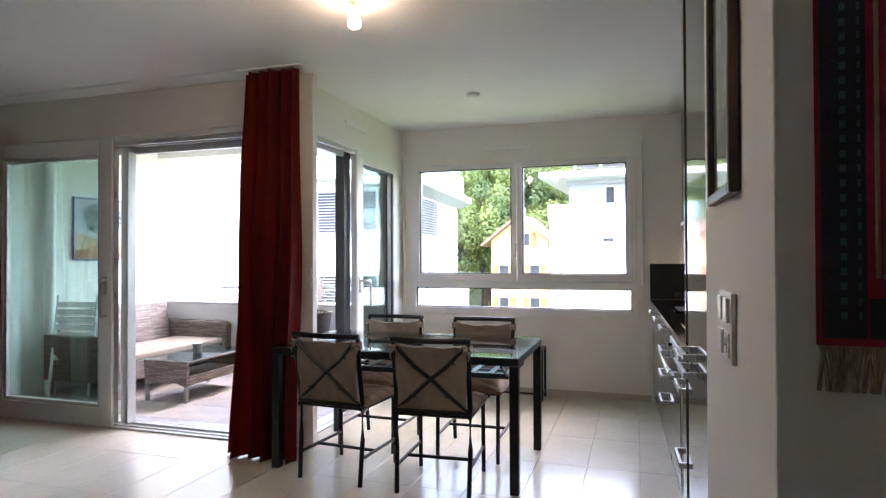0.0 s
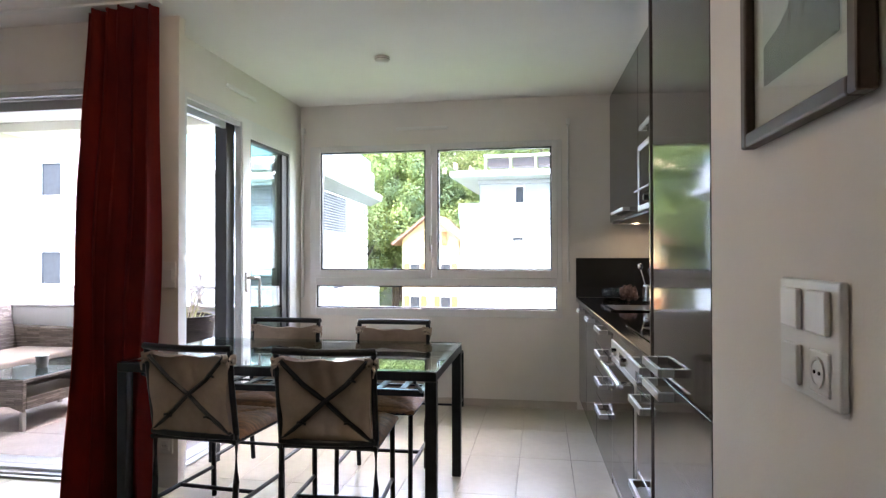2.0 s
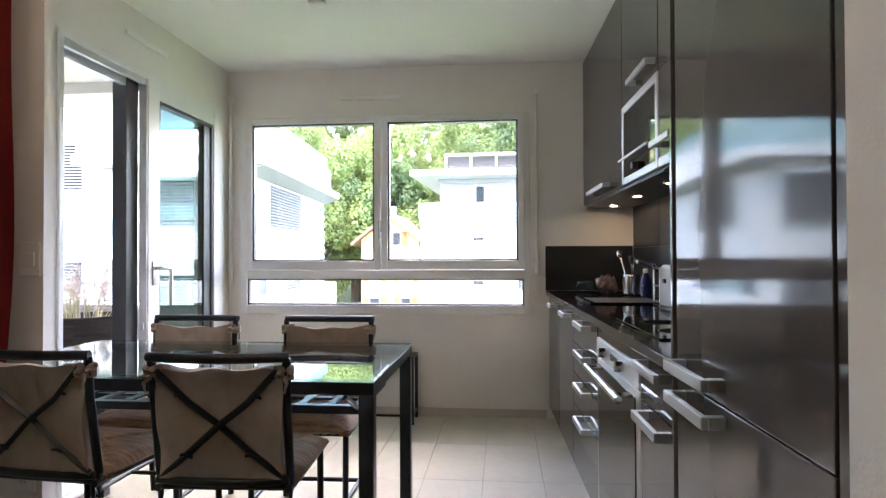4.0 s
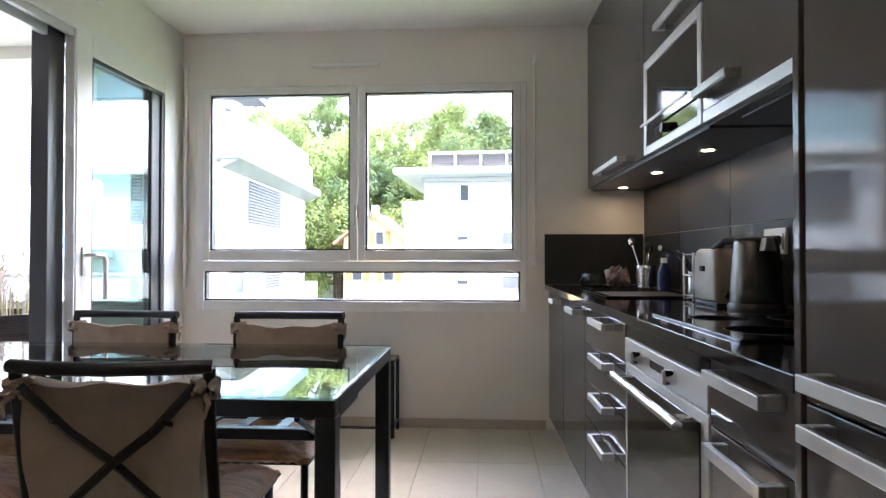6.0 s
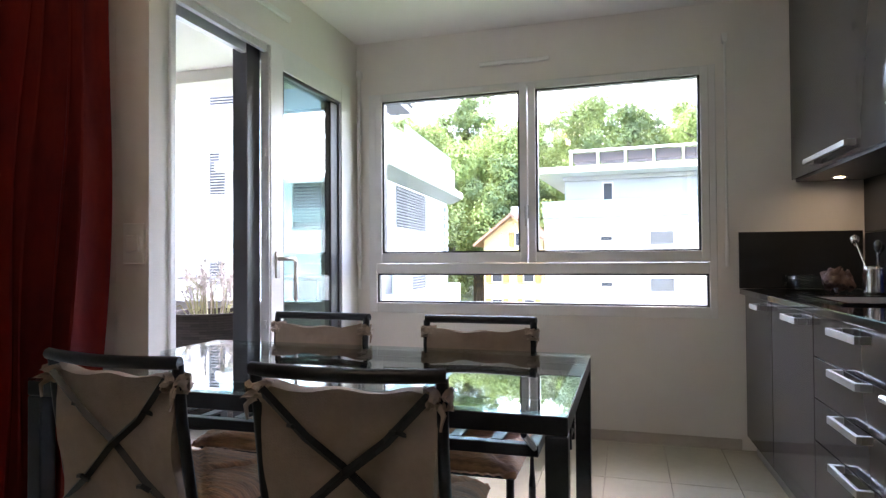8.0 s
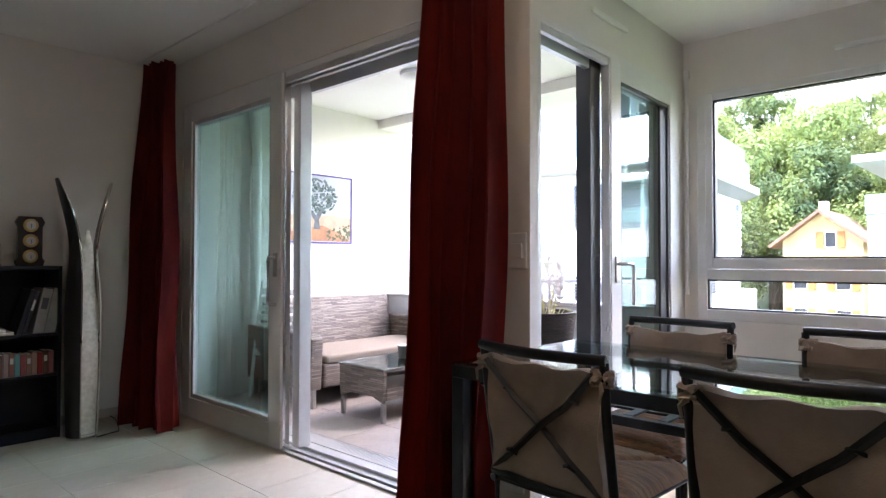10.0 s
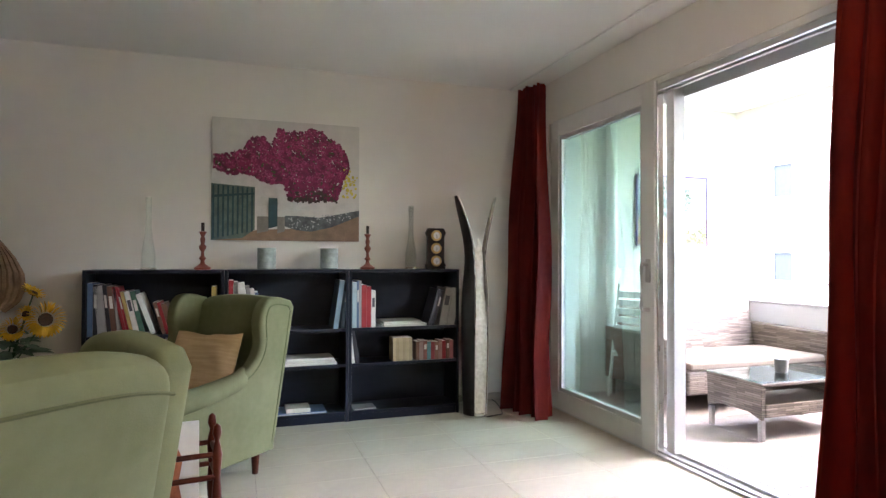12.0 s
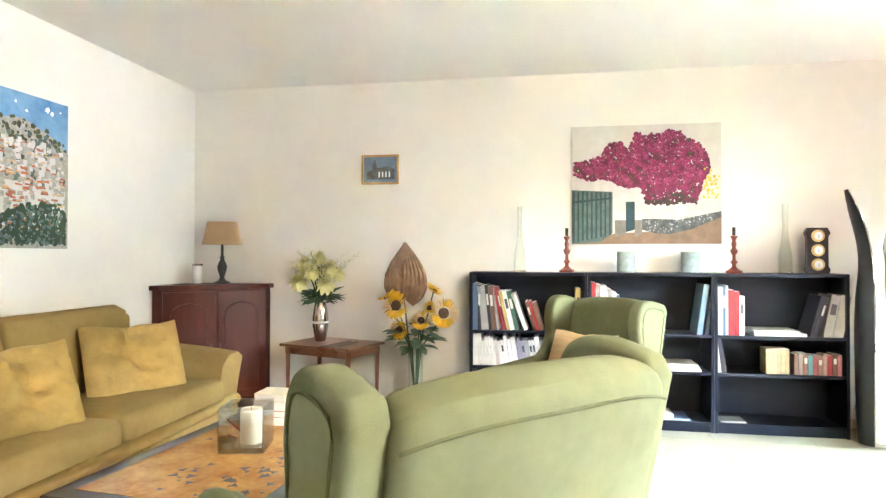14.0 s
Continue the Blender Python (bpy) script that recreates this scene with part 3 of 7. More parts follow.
part("skirt", B(0.024, 0.05, -2.487, -1.831, 0.1, 0.137, bevel=0.002), "cabinet", ov)
# worktop with hob and sink
wt = kthing("worktop", "polished black granite worktop", "worktop")
part("slab", B(0.0, 0.622, -2.852, 0.0, 0.87, 0.90, bevel=0.003), "granite", wt)
hob = kthing("hob", "black ceramic hob flush on the granite", "hob")
part("glass", B(0.07, 0.56, -2.52, -1.94, 0.901, 0.906, bevel=0.002), "hob", hob)
for x, y, r in ((0.2, -2.36, 0.09), (0.2, -2.09, 0.075), (0.43, -2.36, 0.075), (0.43, -2.09, 0.09)):
    part("zone", lathe(bmesh.new(), [(r, 0), (r, 0.0006), (r - 0.003, 0.0006), (r - 0.003, 0)], 40, (x, y, 0.9062)), "under", hob)
sink = kthing("sink", "black composite sink with a raised rim", "sink")
s = bmesh.new()
for a in ((0.1, 0.13, -1.22, -0.72), (0.49, 0.52, -1.22, -0.72), (0.13, 0.49, -1.22, -1.19), (0.13, 0.49, -0.75, -0.72)):
    box(s, *a, 0.9005, 0.908, 0.002)
part("rim", s, "hob", sink)
part("bowl", B(0.13, 0.49, -1.19, -0.75, 0.9005, 0.902), "under", sink)
tap = kthing("tap", "chrome kitchen tap with angled spout", "tap")
t = bmesh.new()
bar(t, (0.55, -0.95, 0.9), (0.55, -0.95, 1.02), 0.02, 14)
tube(t, [(0.55, -0.95, 1.0), (0.5, -0.99, 1.06), (0.42, -1.05, 1.10), (0.36, -1.09, 1.11)], 0.012)
part("spout", t, "steel", tap, smooth=True)
part("lever", bar(bmesh.new(), (0.55, -0.95, 1.02), (0.50, -0.90, 1.10), 0.007), "steel", tap, smooth=True)

# splashback: end strip on the window wall and large tiles on the back wall
sp = kthing("splashback", "dark grey ceramic splashback tiles", "splashback")
part("backing", B(0.612, 0.624, -2.85, 0.0, 0.9, 1.49), "grout", sp)
for i, (y0, y1) in enumerate(((-0.62, -0.004), (-1.22, -0.622), (-1.82, -1.222), (-2.42, -1.822), (-2.85, -2.422))):
    for z0, z1 in ((0.902, 1.196), (1.199, 1.49)):
        part("tile", B(0.604, 0.613, y0 + 0.001, y1 - 0.001, z0, z1, bevel=0.001, seg=1), "splash", sp)
part("end_tile", B(0.004, 0.604, 0.016, 0.03, 0.9, 1.211, bevel=0.001), "splash", sp)
# upper cabinets, microwave and hood
U = 0.27
UZ = 1.49


def upper(name, y0, y1, z0, h, label, z1=CEIL - 0.03):
    u = kthing(name, label, "wall cabinet", "kitchen units")
    part("body", B(U + 0.02, 0.612, y0 + 0.001, y1 - 0.001, z0, z1), "under", u)
    p = part("door", B(U, U + 0.019, y0 + 0.002, y1 - 0.002, z0, z1, bevel=0.002), "cabinet", u)
    if h:
        part("handle", pull(h[0], h[1], h[2], U), "chrome", p, "brushed steel box handle")
    return u


upper("wall_cabinet", -1.175, 0.02, UZ, (-0.88, -0.34, 1.535), "glossy taupe wall cabinet above the worktop")
upper("wall_cabinet", -1.81, -1.178, 1.885, (-1.78, -1.44, 1.935), "glossy taupe wall cabinet over the microwave")
upper("wall_cabinet", -2.85, -1.814, 1.53, (-2.08, -1.83, 1.578), "glossy taupe wall cabinet over the cooker hood")
mw = kthing("microwave", "built-in microwave with steel frame and dark glass door", "microwave")
part("body", B(U + 0.02, 0.6, -1.805, -1.182, UZ, 1.88), "under", mw)
part("door_frame", ring(bmesh.new(), -1.808, -1.18, UZ + 0.002, 1.882, 0.035, U - 0.004, U + 0.02, "x"), "chrome", mw)
dg = part("glass", B(U + 0.002, U + 0.012, -1.775, -1.213, UZ + 0.035, 1.85), "black_glass", mw)
part("control_strip", B(U - 0.002, U + 0.004, -1.773, -1.215, UZ + 0.038, UZ + 0.10), "hob", mw)
part("knob", bar(bmesh.new(), (U, -1.49, UZ + 0.06), (U - 0.03, -1.49, UZ + 0.06), 0.018, 16), "black", mw, smooth=True)
part("handle", bar(bmesh.new(), (U - 0.03, -1.75, UZ + 0.115), (U - 0.03, -1.24, UZ + 0.115), 0.006), "chrome", mw, smooth=True)
hood = kthing("cooker_hood", "slim cooker hood with steel front strip", "cooker hood")
part("front_strip", B(U - 0.002, U + 0.02, -2.85, -1.814, UZ + 0.002, 1.528, bevel=0.002), "chrome", hood)
part("body", B(U + 0.02, 0.61, -2.85, -1.814, UZ - 0.004, 1.528), "under", hood)
part("filter", B(U + 0.06, 0.56, -2.5, -1.95, UZ - 0.012, UZ - 0.005, bevel=0.002), "dark_alu", hood)
part("underside", B(U + 0.02, 0.611, -1.812, 0.015, UZ - 0.012, UZ - 0.001), "under", kthing("light_pelmet", "dark panel under the wall cabinets", "panel"))
M["spot_glow"] = glow("warm_lamp", (1.0, 0.78, 0.5), 4.5)
for y in (-0.2, -0.83, -1.44):
    s = kthing("downlight", "small round warm downlight under the wall cabinets", "downlight", "under-cabinet lights")
    part("rim", lathe(bmesh.new(), [(0.034, 0), (0.034, -0.006), (0.024, -0.006), (0.024, 0)], 24, (0.43, y, UZ - 0.0125)), "steel", s, smooth=True)
    part("lamp", lathe(bmesh.new(), [(0.022, 0), (0.022, -0.003), (0.0, -0.003)], 20, (0.43, y, UZ - 0.0125)), "spot_glow", s)

# ---- dining table and chairs ----
TX0, TX1, TY0, TY1, TZ = -1.805, -0.285, 3.375, 4.22, 0.742
tb = thing("dining_table", pose(0, 0, 0), "black iron dining table with a glass top and slatted under-shelf", "table")
part("glass_top", B(TX0, TX1, TY0, TY1, TZ - 0.008, TZ, bevel=0.002), "table_glass", tb, "clear glass tabletop").visible_shadow = False
f = bmesh.new()
w_ = 0.045
for a in ((TX0, TX1, TY0, TY0 + w_), (TX0, TX1, TY1 - w_, TY1), (TX0, TX0 + w_, TY0 + w_, TY1 - w_), (TX1 - w_, TX1, TY0 + w_, TY1 - w_)):
    box(f, *a, TZ - 0.05, TZ - 0.0085, 0.003)
part("frame", f, "iron", tb)
for x in (TX0, TX1 - 0.05):
    for y in (TY0, TY1 - 0.05):
        part("leg", B(x, x + 0.05, y, y + 0.05, 0, TZ - 0.051, bevel=0.004), "iron", tb)
sh = bmesh.new()
sx0, sx1, sy0, sy1, sz = TX0 + 0.1, TX1 - 0.09, 3.56, 4.06, 0.612
for a in ((sx0, sx1, sy0, sy0 + 0.03), (sx0, sx1, sy1 - 0.03, sy1), (sx0, sx0 + 0.03, sy0, sy1), (sx1 - 0.03, sx1, sy0, sy1)):
    box(sh, *a, sz - 0.03, sz, 0.003)
part("shelf_frame", sh, "iron", tb)
for k in range(1, 12):
    x = sx0 + (sx1 - sx0) * k / 12
    part("slat", B(x - 0.016, x + 0.016, sy0 + 0.03, sy1 - 0.03, sz - 0.008, sz, bevel=0.002), "iron", tb)
for k in (1, 2):
    y = sy0 + (sy1 - sy0) * k / 3
    part("rail", B(sx0 + 0.03, sx1 - 0.03, y - 0.011, y + 0.011, sz - 0.017, sz - 0.0085, bevel=0.002), "iron", tb)
for x in (sx0, sx1 - 0.02):
    for y, yy in ((sy0 + 0.01, TY0 + 0.03), (sy1 - 0.01, TY1 - 0.03)):
        part("hanger", bar(bmesh.new(), (x + 0.01, y, sz - 0.01), (x + 0.01, yy, TZ - 0.06), 0.008), "iron", tb)


def dining_chair():
    """Front is +y; the back stands at y = -0.21."""
    c = thing("dining_chair", pose(0, 0, 0), "black iron dining chair with rush seat and beige canvas back", "chair", "chairs round the table")
    W = 0.205
    yb, yf = -0.2, 0.24
    for s in (-1, 1):
        part("back_post", tube(bmesh.new(), [(s * (W - 0.005), yb + 0.0, 0), (s * W, yb + 0.02, 0.25), (s * W, yb + 0.02, 0.46), (s * W, yb - 0.02, 0.70), (s * (W + 0.003), yb - 0.035, 0.835)], 0.0135, 8), "iron", c, smooth=True)
        part("leg", bar(bmesh.new(), (s * (W - 0.01), yf, 0), (s * (W - 0.01), yf - 0.01, 0.43), 0.0125), "iron", c, smooth=True)
        part("side_stretcher", bar(bmesh.new(), (s * (W - 0.005), yb + 0.015, 0.15), (s * (W - 0.01), yf, 0.15), 0.010), "iron", c, smooth=True)
    part("cross_stretcher", bar(bmesh.new(), (-W, -0.02, 0.15), (W, -0.02, 0.15), 0.010), "iron", c, smooth=True)
    part("top_rail", tube(bmesh.new(), [(x * (W + 0.012), yb - 0.038 - 0.03 * (1 - x * x), 0.838 + 0.002 * abs(x)) for x in [k / 6 - 1 for k in range(13)]], 0.0155, 8), "iron", c, smooth=True)
    f = bmesh.new()
    for a, b in (((-W, yb + 0.02, 0.43), (W, yb + 0.02, 0.43)), ((-W, yf, 0.43), (W, yf, 0.43)), ((-W, yb, 0.43), (-W, yf, 0.43)), ((W, yb, 0.43), (W, yf, 0.43))):
        bar(f, a, b, 0.012)
    part("seat_frame", f, "iron", c, smooth=True)
    def top(u, v):
        x, y = (u * 2 - 1), (v * 2 - 1)
        e = max(0, 1 - abs(x) ** 6) ** 0.5 * max(0, 1 - abs(y) ** 6) ** 0.5
        seam = 0.012 * (abs(abs(x) - abs(y)) < 0.12)
        return (x * (W + 0.012), 0.05 + y * 0.215, 0.437 + 0.035 * e - seam * e + 0.005 * math.sin(40 * (x if abs(y) > abs(x) else y)))
    part("seat", sheet(bmesh.new(), top, 26, 26, 0.02), "rush", c, "woven brown rush seat", True)
    def cloth(u, v):
        x = u * 2 - 1
        crease = 0.010 * noise.noise(Vector((x * 1.7, v * 2.1, 4.0))) + 0.006 * noise.noise(Vector((x * 5.0, v * 4.0, 9.0)))
        pull_ = 0.004 * v ** 6 * math.cos(7.5 * x + 0.9) - 0.009 * v ** 3 * (1 - x * x)
        return (x * (W - 0.012 - 0.006 * math.sin(6 * v)), yb - 0.005 - 0.028 * v + 0.016 * math.cos(x * 1.4) - 0.004 * math.sin(9 * v + 3 * x) + crease, 0.465 + 0.342 * v + pull_)
    part("back_cloth", sheet(bmesh.new(), cloth, 26, 22, 0.032), "canvas", c, "beige canvas back cushion", True)
    for s in (-1, 1):
        knot = pillow(0.062, 0.05, 0.046, 0.022, 40 + s)
        part("tie", knot, "canvas", c, "knotted beige canvas tie", True, at=pose(s * (W - 0.006), yb - 0.03, 0.792, 90, 0, s * 12))
        tail = tube(bmesh.new(), [(s * W, yb - 0.045, 0.78), (s * (W + 0.012), yb - 0.06, 0.765), (s * (W + 0.006), yb - 0.062, 0.735)], 0.006, 5, [0.008, 0.006, 0.003])
        part("tie_end", tail, "canvas", c, smooth=True)
        part("cross_strap", tube(bmesh.new(), [(s * (W - 0.02), yb - 0.053, 0.80), (s * 0.09, yb - 0.037, 0.70), (0, yb - 0.032 - 0.007 * s, 0.63), (-s * 0.09, yb - 0.021, 0.55), (-s * (W - 0.01), yb - 0.008, 0.465)], 0.0105, 4), "iron", c)
        for q, (dx, dz) in enumerate(((0.115, 0.725), (-0.10, 0.545))):
            part("strap_knot", tube(bmesh.new(), [(s * dx - 0.016, yb - 0.034, dz - 0.004), (s * dx, yb - 0.05 + 0.012 * q, dz), (s * dx + 0.018, yb - 0.03, dz - 0.012)], 0.006, 5), "iron", c, "dark cord knot")
    part("lower_rail", tube(bmesh.new(), [(x * W, yb + 0.005 - 0.025 * (1 - x * x), 0.455) for x in [k / 4 - 1 for k in range(9)]], 0.0135, 8), "iron", c, smooth=True)
    return c


ch = dining_chair()
ch.matrix_basis = pose(-0.738, 3.445, 0, 0, 0, 3)
copy_thing(ch, pose(-1.335, 3.465, 0, 0, 0, -5))
copy_thing(ch, pose(-1.385, 4.085, 0, 0, 0, 178))
copy_thing(ch, pose(-0.70, 4.08, 0, 0, 0, 181))

# small iron rack by the window wall
rk = thing("metal_stool", pose(-0.72, 5.64, 0), "small black metal stool against the window wall", "stool")
part("seat", B(-0.25, 0.25, -0.11, 0.11, 0.44, 0.46, bevel=0.006), "iron", rk)
for x in (-0.24, 0.24):
    for y in (-0.1, 0.1):
        part("leg", bar(bmesh.new(), (x, y, 0), (x, y, 0.44), 0.012), "iron", rk, smooth=True)
    part("stretcher", bar(bmesh.new(), (x, -0.1, 0.06), (x, 0.1, 0.06), 0.009), "iron", rk, smooth=True)
part("front_stretcher", bar(bmesh.new(), (-0.24, -0.1, 0.06), (0.24, -0.1, 0.06), 0.009), "iron", rk, smooth=True)


# ---- curtains ----
def curtain(name, m, w_top, w_bot, folds, label, amp=0.05, lean=0.0, zt=2.5):
    c = thing(name, m, label, "curtain", "red curtains")
    n = folds * 14
    def fn(u, v):
        w = w_bot + (w_top - w_bot) * v ** 1.3
        ph = u * folds * 2 * math.pi
        a = amp * (1 - 0.45 * v) * (1 + 0.3 * math.sin(3.1 * u * folds))
        x = (u - 0.5) * w + 0.012 * math.sin(2 * ph) + 0.02 * math.sin(5 * v + 4 * u) * (1 - v)
        y = a * math.sin(ph + 0.5 * math.sin(3 * v)) + lean * (1 - v) - 0.01 * math.sin(11 * v + 6 * u)
        return (x, y, 0.01 + (zt - 0.01) * v)
    part("cloth", sheet(bmesh.new(), fn, n, 26, 0.006), "red", c, smooth=True)
    return c


curtain("curtain", pose(-1.955, 3.60, 0), 0.40, 0.52, 5, "dark red floor-length curtain gathered beside the sliding door", 0.07, -0.10)
curtain("curtain", pose(-4.54, 3.52, 0, 0, 0, 12), 0.27, 0.52, 5, "dark red floor-length curtain gathered in the corner", 0.08, -0.05, 2.41)
rl = thing("curtain_rail", pose(0, 3.57, 0), "slim white curtain track on the ceiling", "curtain rail")
part("track", B(WX + 0.02, -1.72, -0.02, 0.02, CEIL - 0.014, CEIL - 0.0005, bevel=0.003), "white", rl)


# ---- outside ----
ground = solid("ground", B(-900, 900, 8, 1800, -9.2, -9), "grass", "green meadow and gardens far below", "ground")


def house_window(parent, m, w, h, kind="plain"):
    wnd = part("window", ring(bmesh.new(), -w / 2, w / 2, 0, h, 0.07, -0.06, 0.06, bevel=0), "frame", parent, at=m)
    part("pane", B(-w / 2 + 0.06, w / 2 - 0.06, -0.01, 0.01, 0.06, h - 0.06), "pane", wnd)
    if kind == "blind":
        b = bmesh.new()
        n = int(h / 0.10)
        for k in range(n):
            box(b, -w / 2 + 0.05, w / 2 - 0.05, -0.10, -0.055, k * h / n + 0.02, k * h / n + 0.058)
        tagged(part("blind", b, "blind", wnd, "grey lamella blind, lowered"), kind="stuff")
    if kind == "shutter":
        for s in (-1, 1):
            part("shutter", B(s * (w / 2 + 0.27) - 0.25, s * (w / 2 + 0.27) + 0.25, -0.12, -0.05, 0, h, bevel=0.01), "shutter", wnd, "orange wooden shutter")
    return wnd


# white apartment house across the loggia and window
# the soffit is nearly white; its shade is put into this darker grey
M["soffit"] = mat("soffit_shade_grey", (0.22, 0.225, 0.235), 0.9, var=0.05, scale=0.5)
M["roof_edge"] = mat("roof_edge_grey", (0.16, 0.16, 0.17), 0.7, var=0.1)
ap = thing("apartment_house", pose(-7.5, 19.3, 0.7, 0, 0, 4), "white rendered apartment house with terraces and glass balustrades", "house")
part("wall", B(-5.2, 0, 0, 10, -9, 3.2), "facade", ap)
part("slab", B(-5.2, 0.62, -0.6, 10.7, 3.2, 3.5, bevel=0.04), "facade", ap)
# underside of the overhang, in the grey that carries its shade
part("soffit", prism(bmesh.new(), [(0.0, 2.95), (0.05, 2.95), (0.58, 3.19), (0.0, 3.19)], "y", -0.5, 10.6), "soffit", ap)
for k in range(9):
    part("corner_stone", B(0.0, 0.14, 9.2, 9.6, -0.4 + 0.36 * k, -0.16 + 0.36 * k, bevel=0.02), "facade_grey", ap)
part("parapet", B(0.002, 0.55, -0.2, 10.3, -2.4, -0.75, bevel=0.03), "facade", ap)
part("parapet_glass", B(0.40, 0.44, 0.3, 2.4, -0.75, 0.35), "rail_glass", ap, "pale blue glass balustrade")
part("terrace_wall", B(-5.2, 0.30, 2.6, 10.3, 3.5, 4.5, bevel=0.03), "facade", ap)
# solid dark strip that draws a shadow line above the terrace wall
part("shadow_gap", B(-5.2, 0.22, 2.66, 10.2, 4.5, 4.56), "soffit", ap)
part("attic_wall", B(-5.2, -2.6, 2.4, 8.5, 3.5, 7.4), "facade_grey", ap)
for y in (3.6, 5.6, 7.4):
    house_window(ap, pose(-2.58, y, 4.7, 0, 0, 90), 1.2, 1.9)
part("rafter_band", B(-2.58, -1.5, 0.7, 9.4, 7.1, 7.38), "roof_edge", ap, "dark timber eave")
part("roof", B(-5.2, -1.4, 0.6, 9.5, 7.4, 7.75, bevel=0.04), "roof_edge", ap, "grey roof edge")
bl = bmesh.new()
box(bl, 0.34, 0.38, -0.3, 2.5, 3.5, 4.55)
box(bl, 0.10, 0.14, 2.7, 10.25, 4.56, 5.1)
box(bl, -5.2, 0.32, -0.34, -0.30, 3.5, 4.55)
part("balustrade", bl, "rail_glass", ap, "pale blue glass balustrade")
for z in (1.35, -1.55, -4.4):
    house_window(ap, pose(0.02, 3.75, z + 0.05, 0, 0, 90), 4.2, 1.5, "blind")
    for x in (-1.7,):
        house_window(ap, pose(x, -0.02, z), 2.3, 1.5, "blind")
    balc = part("balcony", B(-5.1, -3.3, -1.3, 0.0, z - 1.0, z - 0.75, bevel=0.02), "facade", ap)
    part("balcony_glass", B(-5.1, -3.3, -1.3, -1.26, z - 0.75, z + 0.2), "rail_glass", balc)
w2 = thing("apartment_block", pose(-12.0, 20.5, 0, 0, 0, 3), "tall white apartment block with small windows", "house")
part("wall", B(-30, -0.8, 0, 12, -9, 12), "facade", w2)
for z in (6.95, 3.75, 0.55, -2.6, -5.7):
    for x, w, k in ((-1.8, 1.3, "blind"), (-5.3, 0.9, "plain"), (-10.5, 2.2, "blind"), (-14.5, 1.0, "plain"), (-19, 2.2, "blind")):
        house_window(w2, pose(x, -0.02, z - 0.4), w, 1.3 if k == "plain" else 1.6, k)

M["solar"] = mat("solar_panel_brown", (0.045, 0.034, 0.032), 0.6, var=0.2, scale=2)
rb = thing("terrace_house", pose(-3.6, 42, 0, 0, 0, -3), "white flat-roofed house with a grey attic storey", "house")
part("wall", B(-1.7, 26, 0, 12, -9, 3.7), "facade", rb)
part("attic_wall", B(-0.6, 26, 1.5, 11, 3.7, 6.5), "facade_grey", rb)
part("roof", B(-2.3, 27, -0.7, 12, 6.5, 6.9, bevel=0.05), "facade", rb)
part("balustrade", B(-1.8, 26, -0.12, -0.06, 3.7, 4.75), "rail_glass", rb, "pale blue glass balustrade")
part("balustrade", B(-1.82, -1.76, 0, 12, 3.7, 4.75), "rail_glass", rb, "pale blue glass balustrade")
house_window(rb, pose(2.2, 1.48, 4.75), 0.7, 1.3)
house_window(rb, pose(9.6, 1.48, 4.75), 0.7, 1.3)
for y in (2.6, 5.4):
    house_window(rb, pose(-0.62, y, 4.4, 0, 0, 90), 1.1, 1.6)
for k in range(12):
    part("solar_panel", B(0.12 + k * 1.7, 1.6 + k * 1.7, 0.3, 1.6, 7.3, 7.85, bevel=0.02), "solar", rb, "dark brown panel along the roof edge")
    part("post", B(-0.06 + k * 1.7, 0.06 + k * 1.7, 0.1, 0.3, 7.0, 8.0), "facade", rb)
part("pergola_beam", B(-0.1, 20.5, 0.05, 0.3, 7.9, 8.05, bevel=0.02), "facade", rb)
part("eave_shadow_gap", B(-0.7, 26, 1.2, 1.48, 6.2, 6.48), "facade_grey", rb)
part("floor_band", B(-1.74, 26, -0.05, 0.0, 3.3, 3.68), "facade_grey", rb, "grey floor band")
for z in (1.1, -1.8, -4.7):
    house_window(rb, pose(2.2, -0.02, z + 1.0), 0.85, 0.4)
    house_window(rb, pose(5.5, -0.02, z + 0.75), 1.5, 0.9, "blind")
    house_window(rb, pose(-1.72, 2.2, z, 0, 0, 90), 1.0, 1.6)
    house_window(rb, pose(-1.72, 6.5, z, 0, 0, 90), 1.0, 1.6)

yh = thing("yellow_house", pose(-9.6, 54, -0.5, 0, 0, -4), "yellow gabled house with orange shutters and a brown tiled roof", "house")
g = bmesh.new()
prism(g, [(-2.6, -9), (2.6, -9), (2.6, 3.2), (0, 5.2), (-2.6, 3.2)], "y", 0, 9)
part("wall", g, "yellow", yh)
r = bmesh.new()
prism(r, [(-3.3, 2.6), (0, 5.2), (0, 5.45), (-3.4, 2.8)], "y", -0.8, 9.6)
prism(r, [(3.3, 2.6), (3.4, 2.8), (0, 5.45), (0, 5.2)], "y", -0.8, 9.6)
rf = part("roof", r, "roof", yh)
part("chimney", B(-0.9, -0.3, 3, 3.6, 4.2, 6.3, bevel=0.02), "facade", rf)
house_window(yh, pose(0.6, -0.02, 2.6), 0.8, 1.2, "shutter")
for z in (-0.5, -3.4, -6.2):
    for x in (-1.4, 1.4):
        house_window(yh, pose(x, -0.02, z), 1.0, 1.5, "shutter")


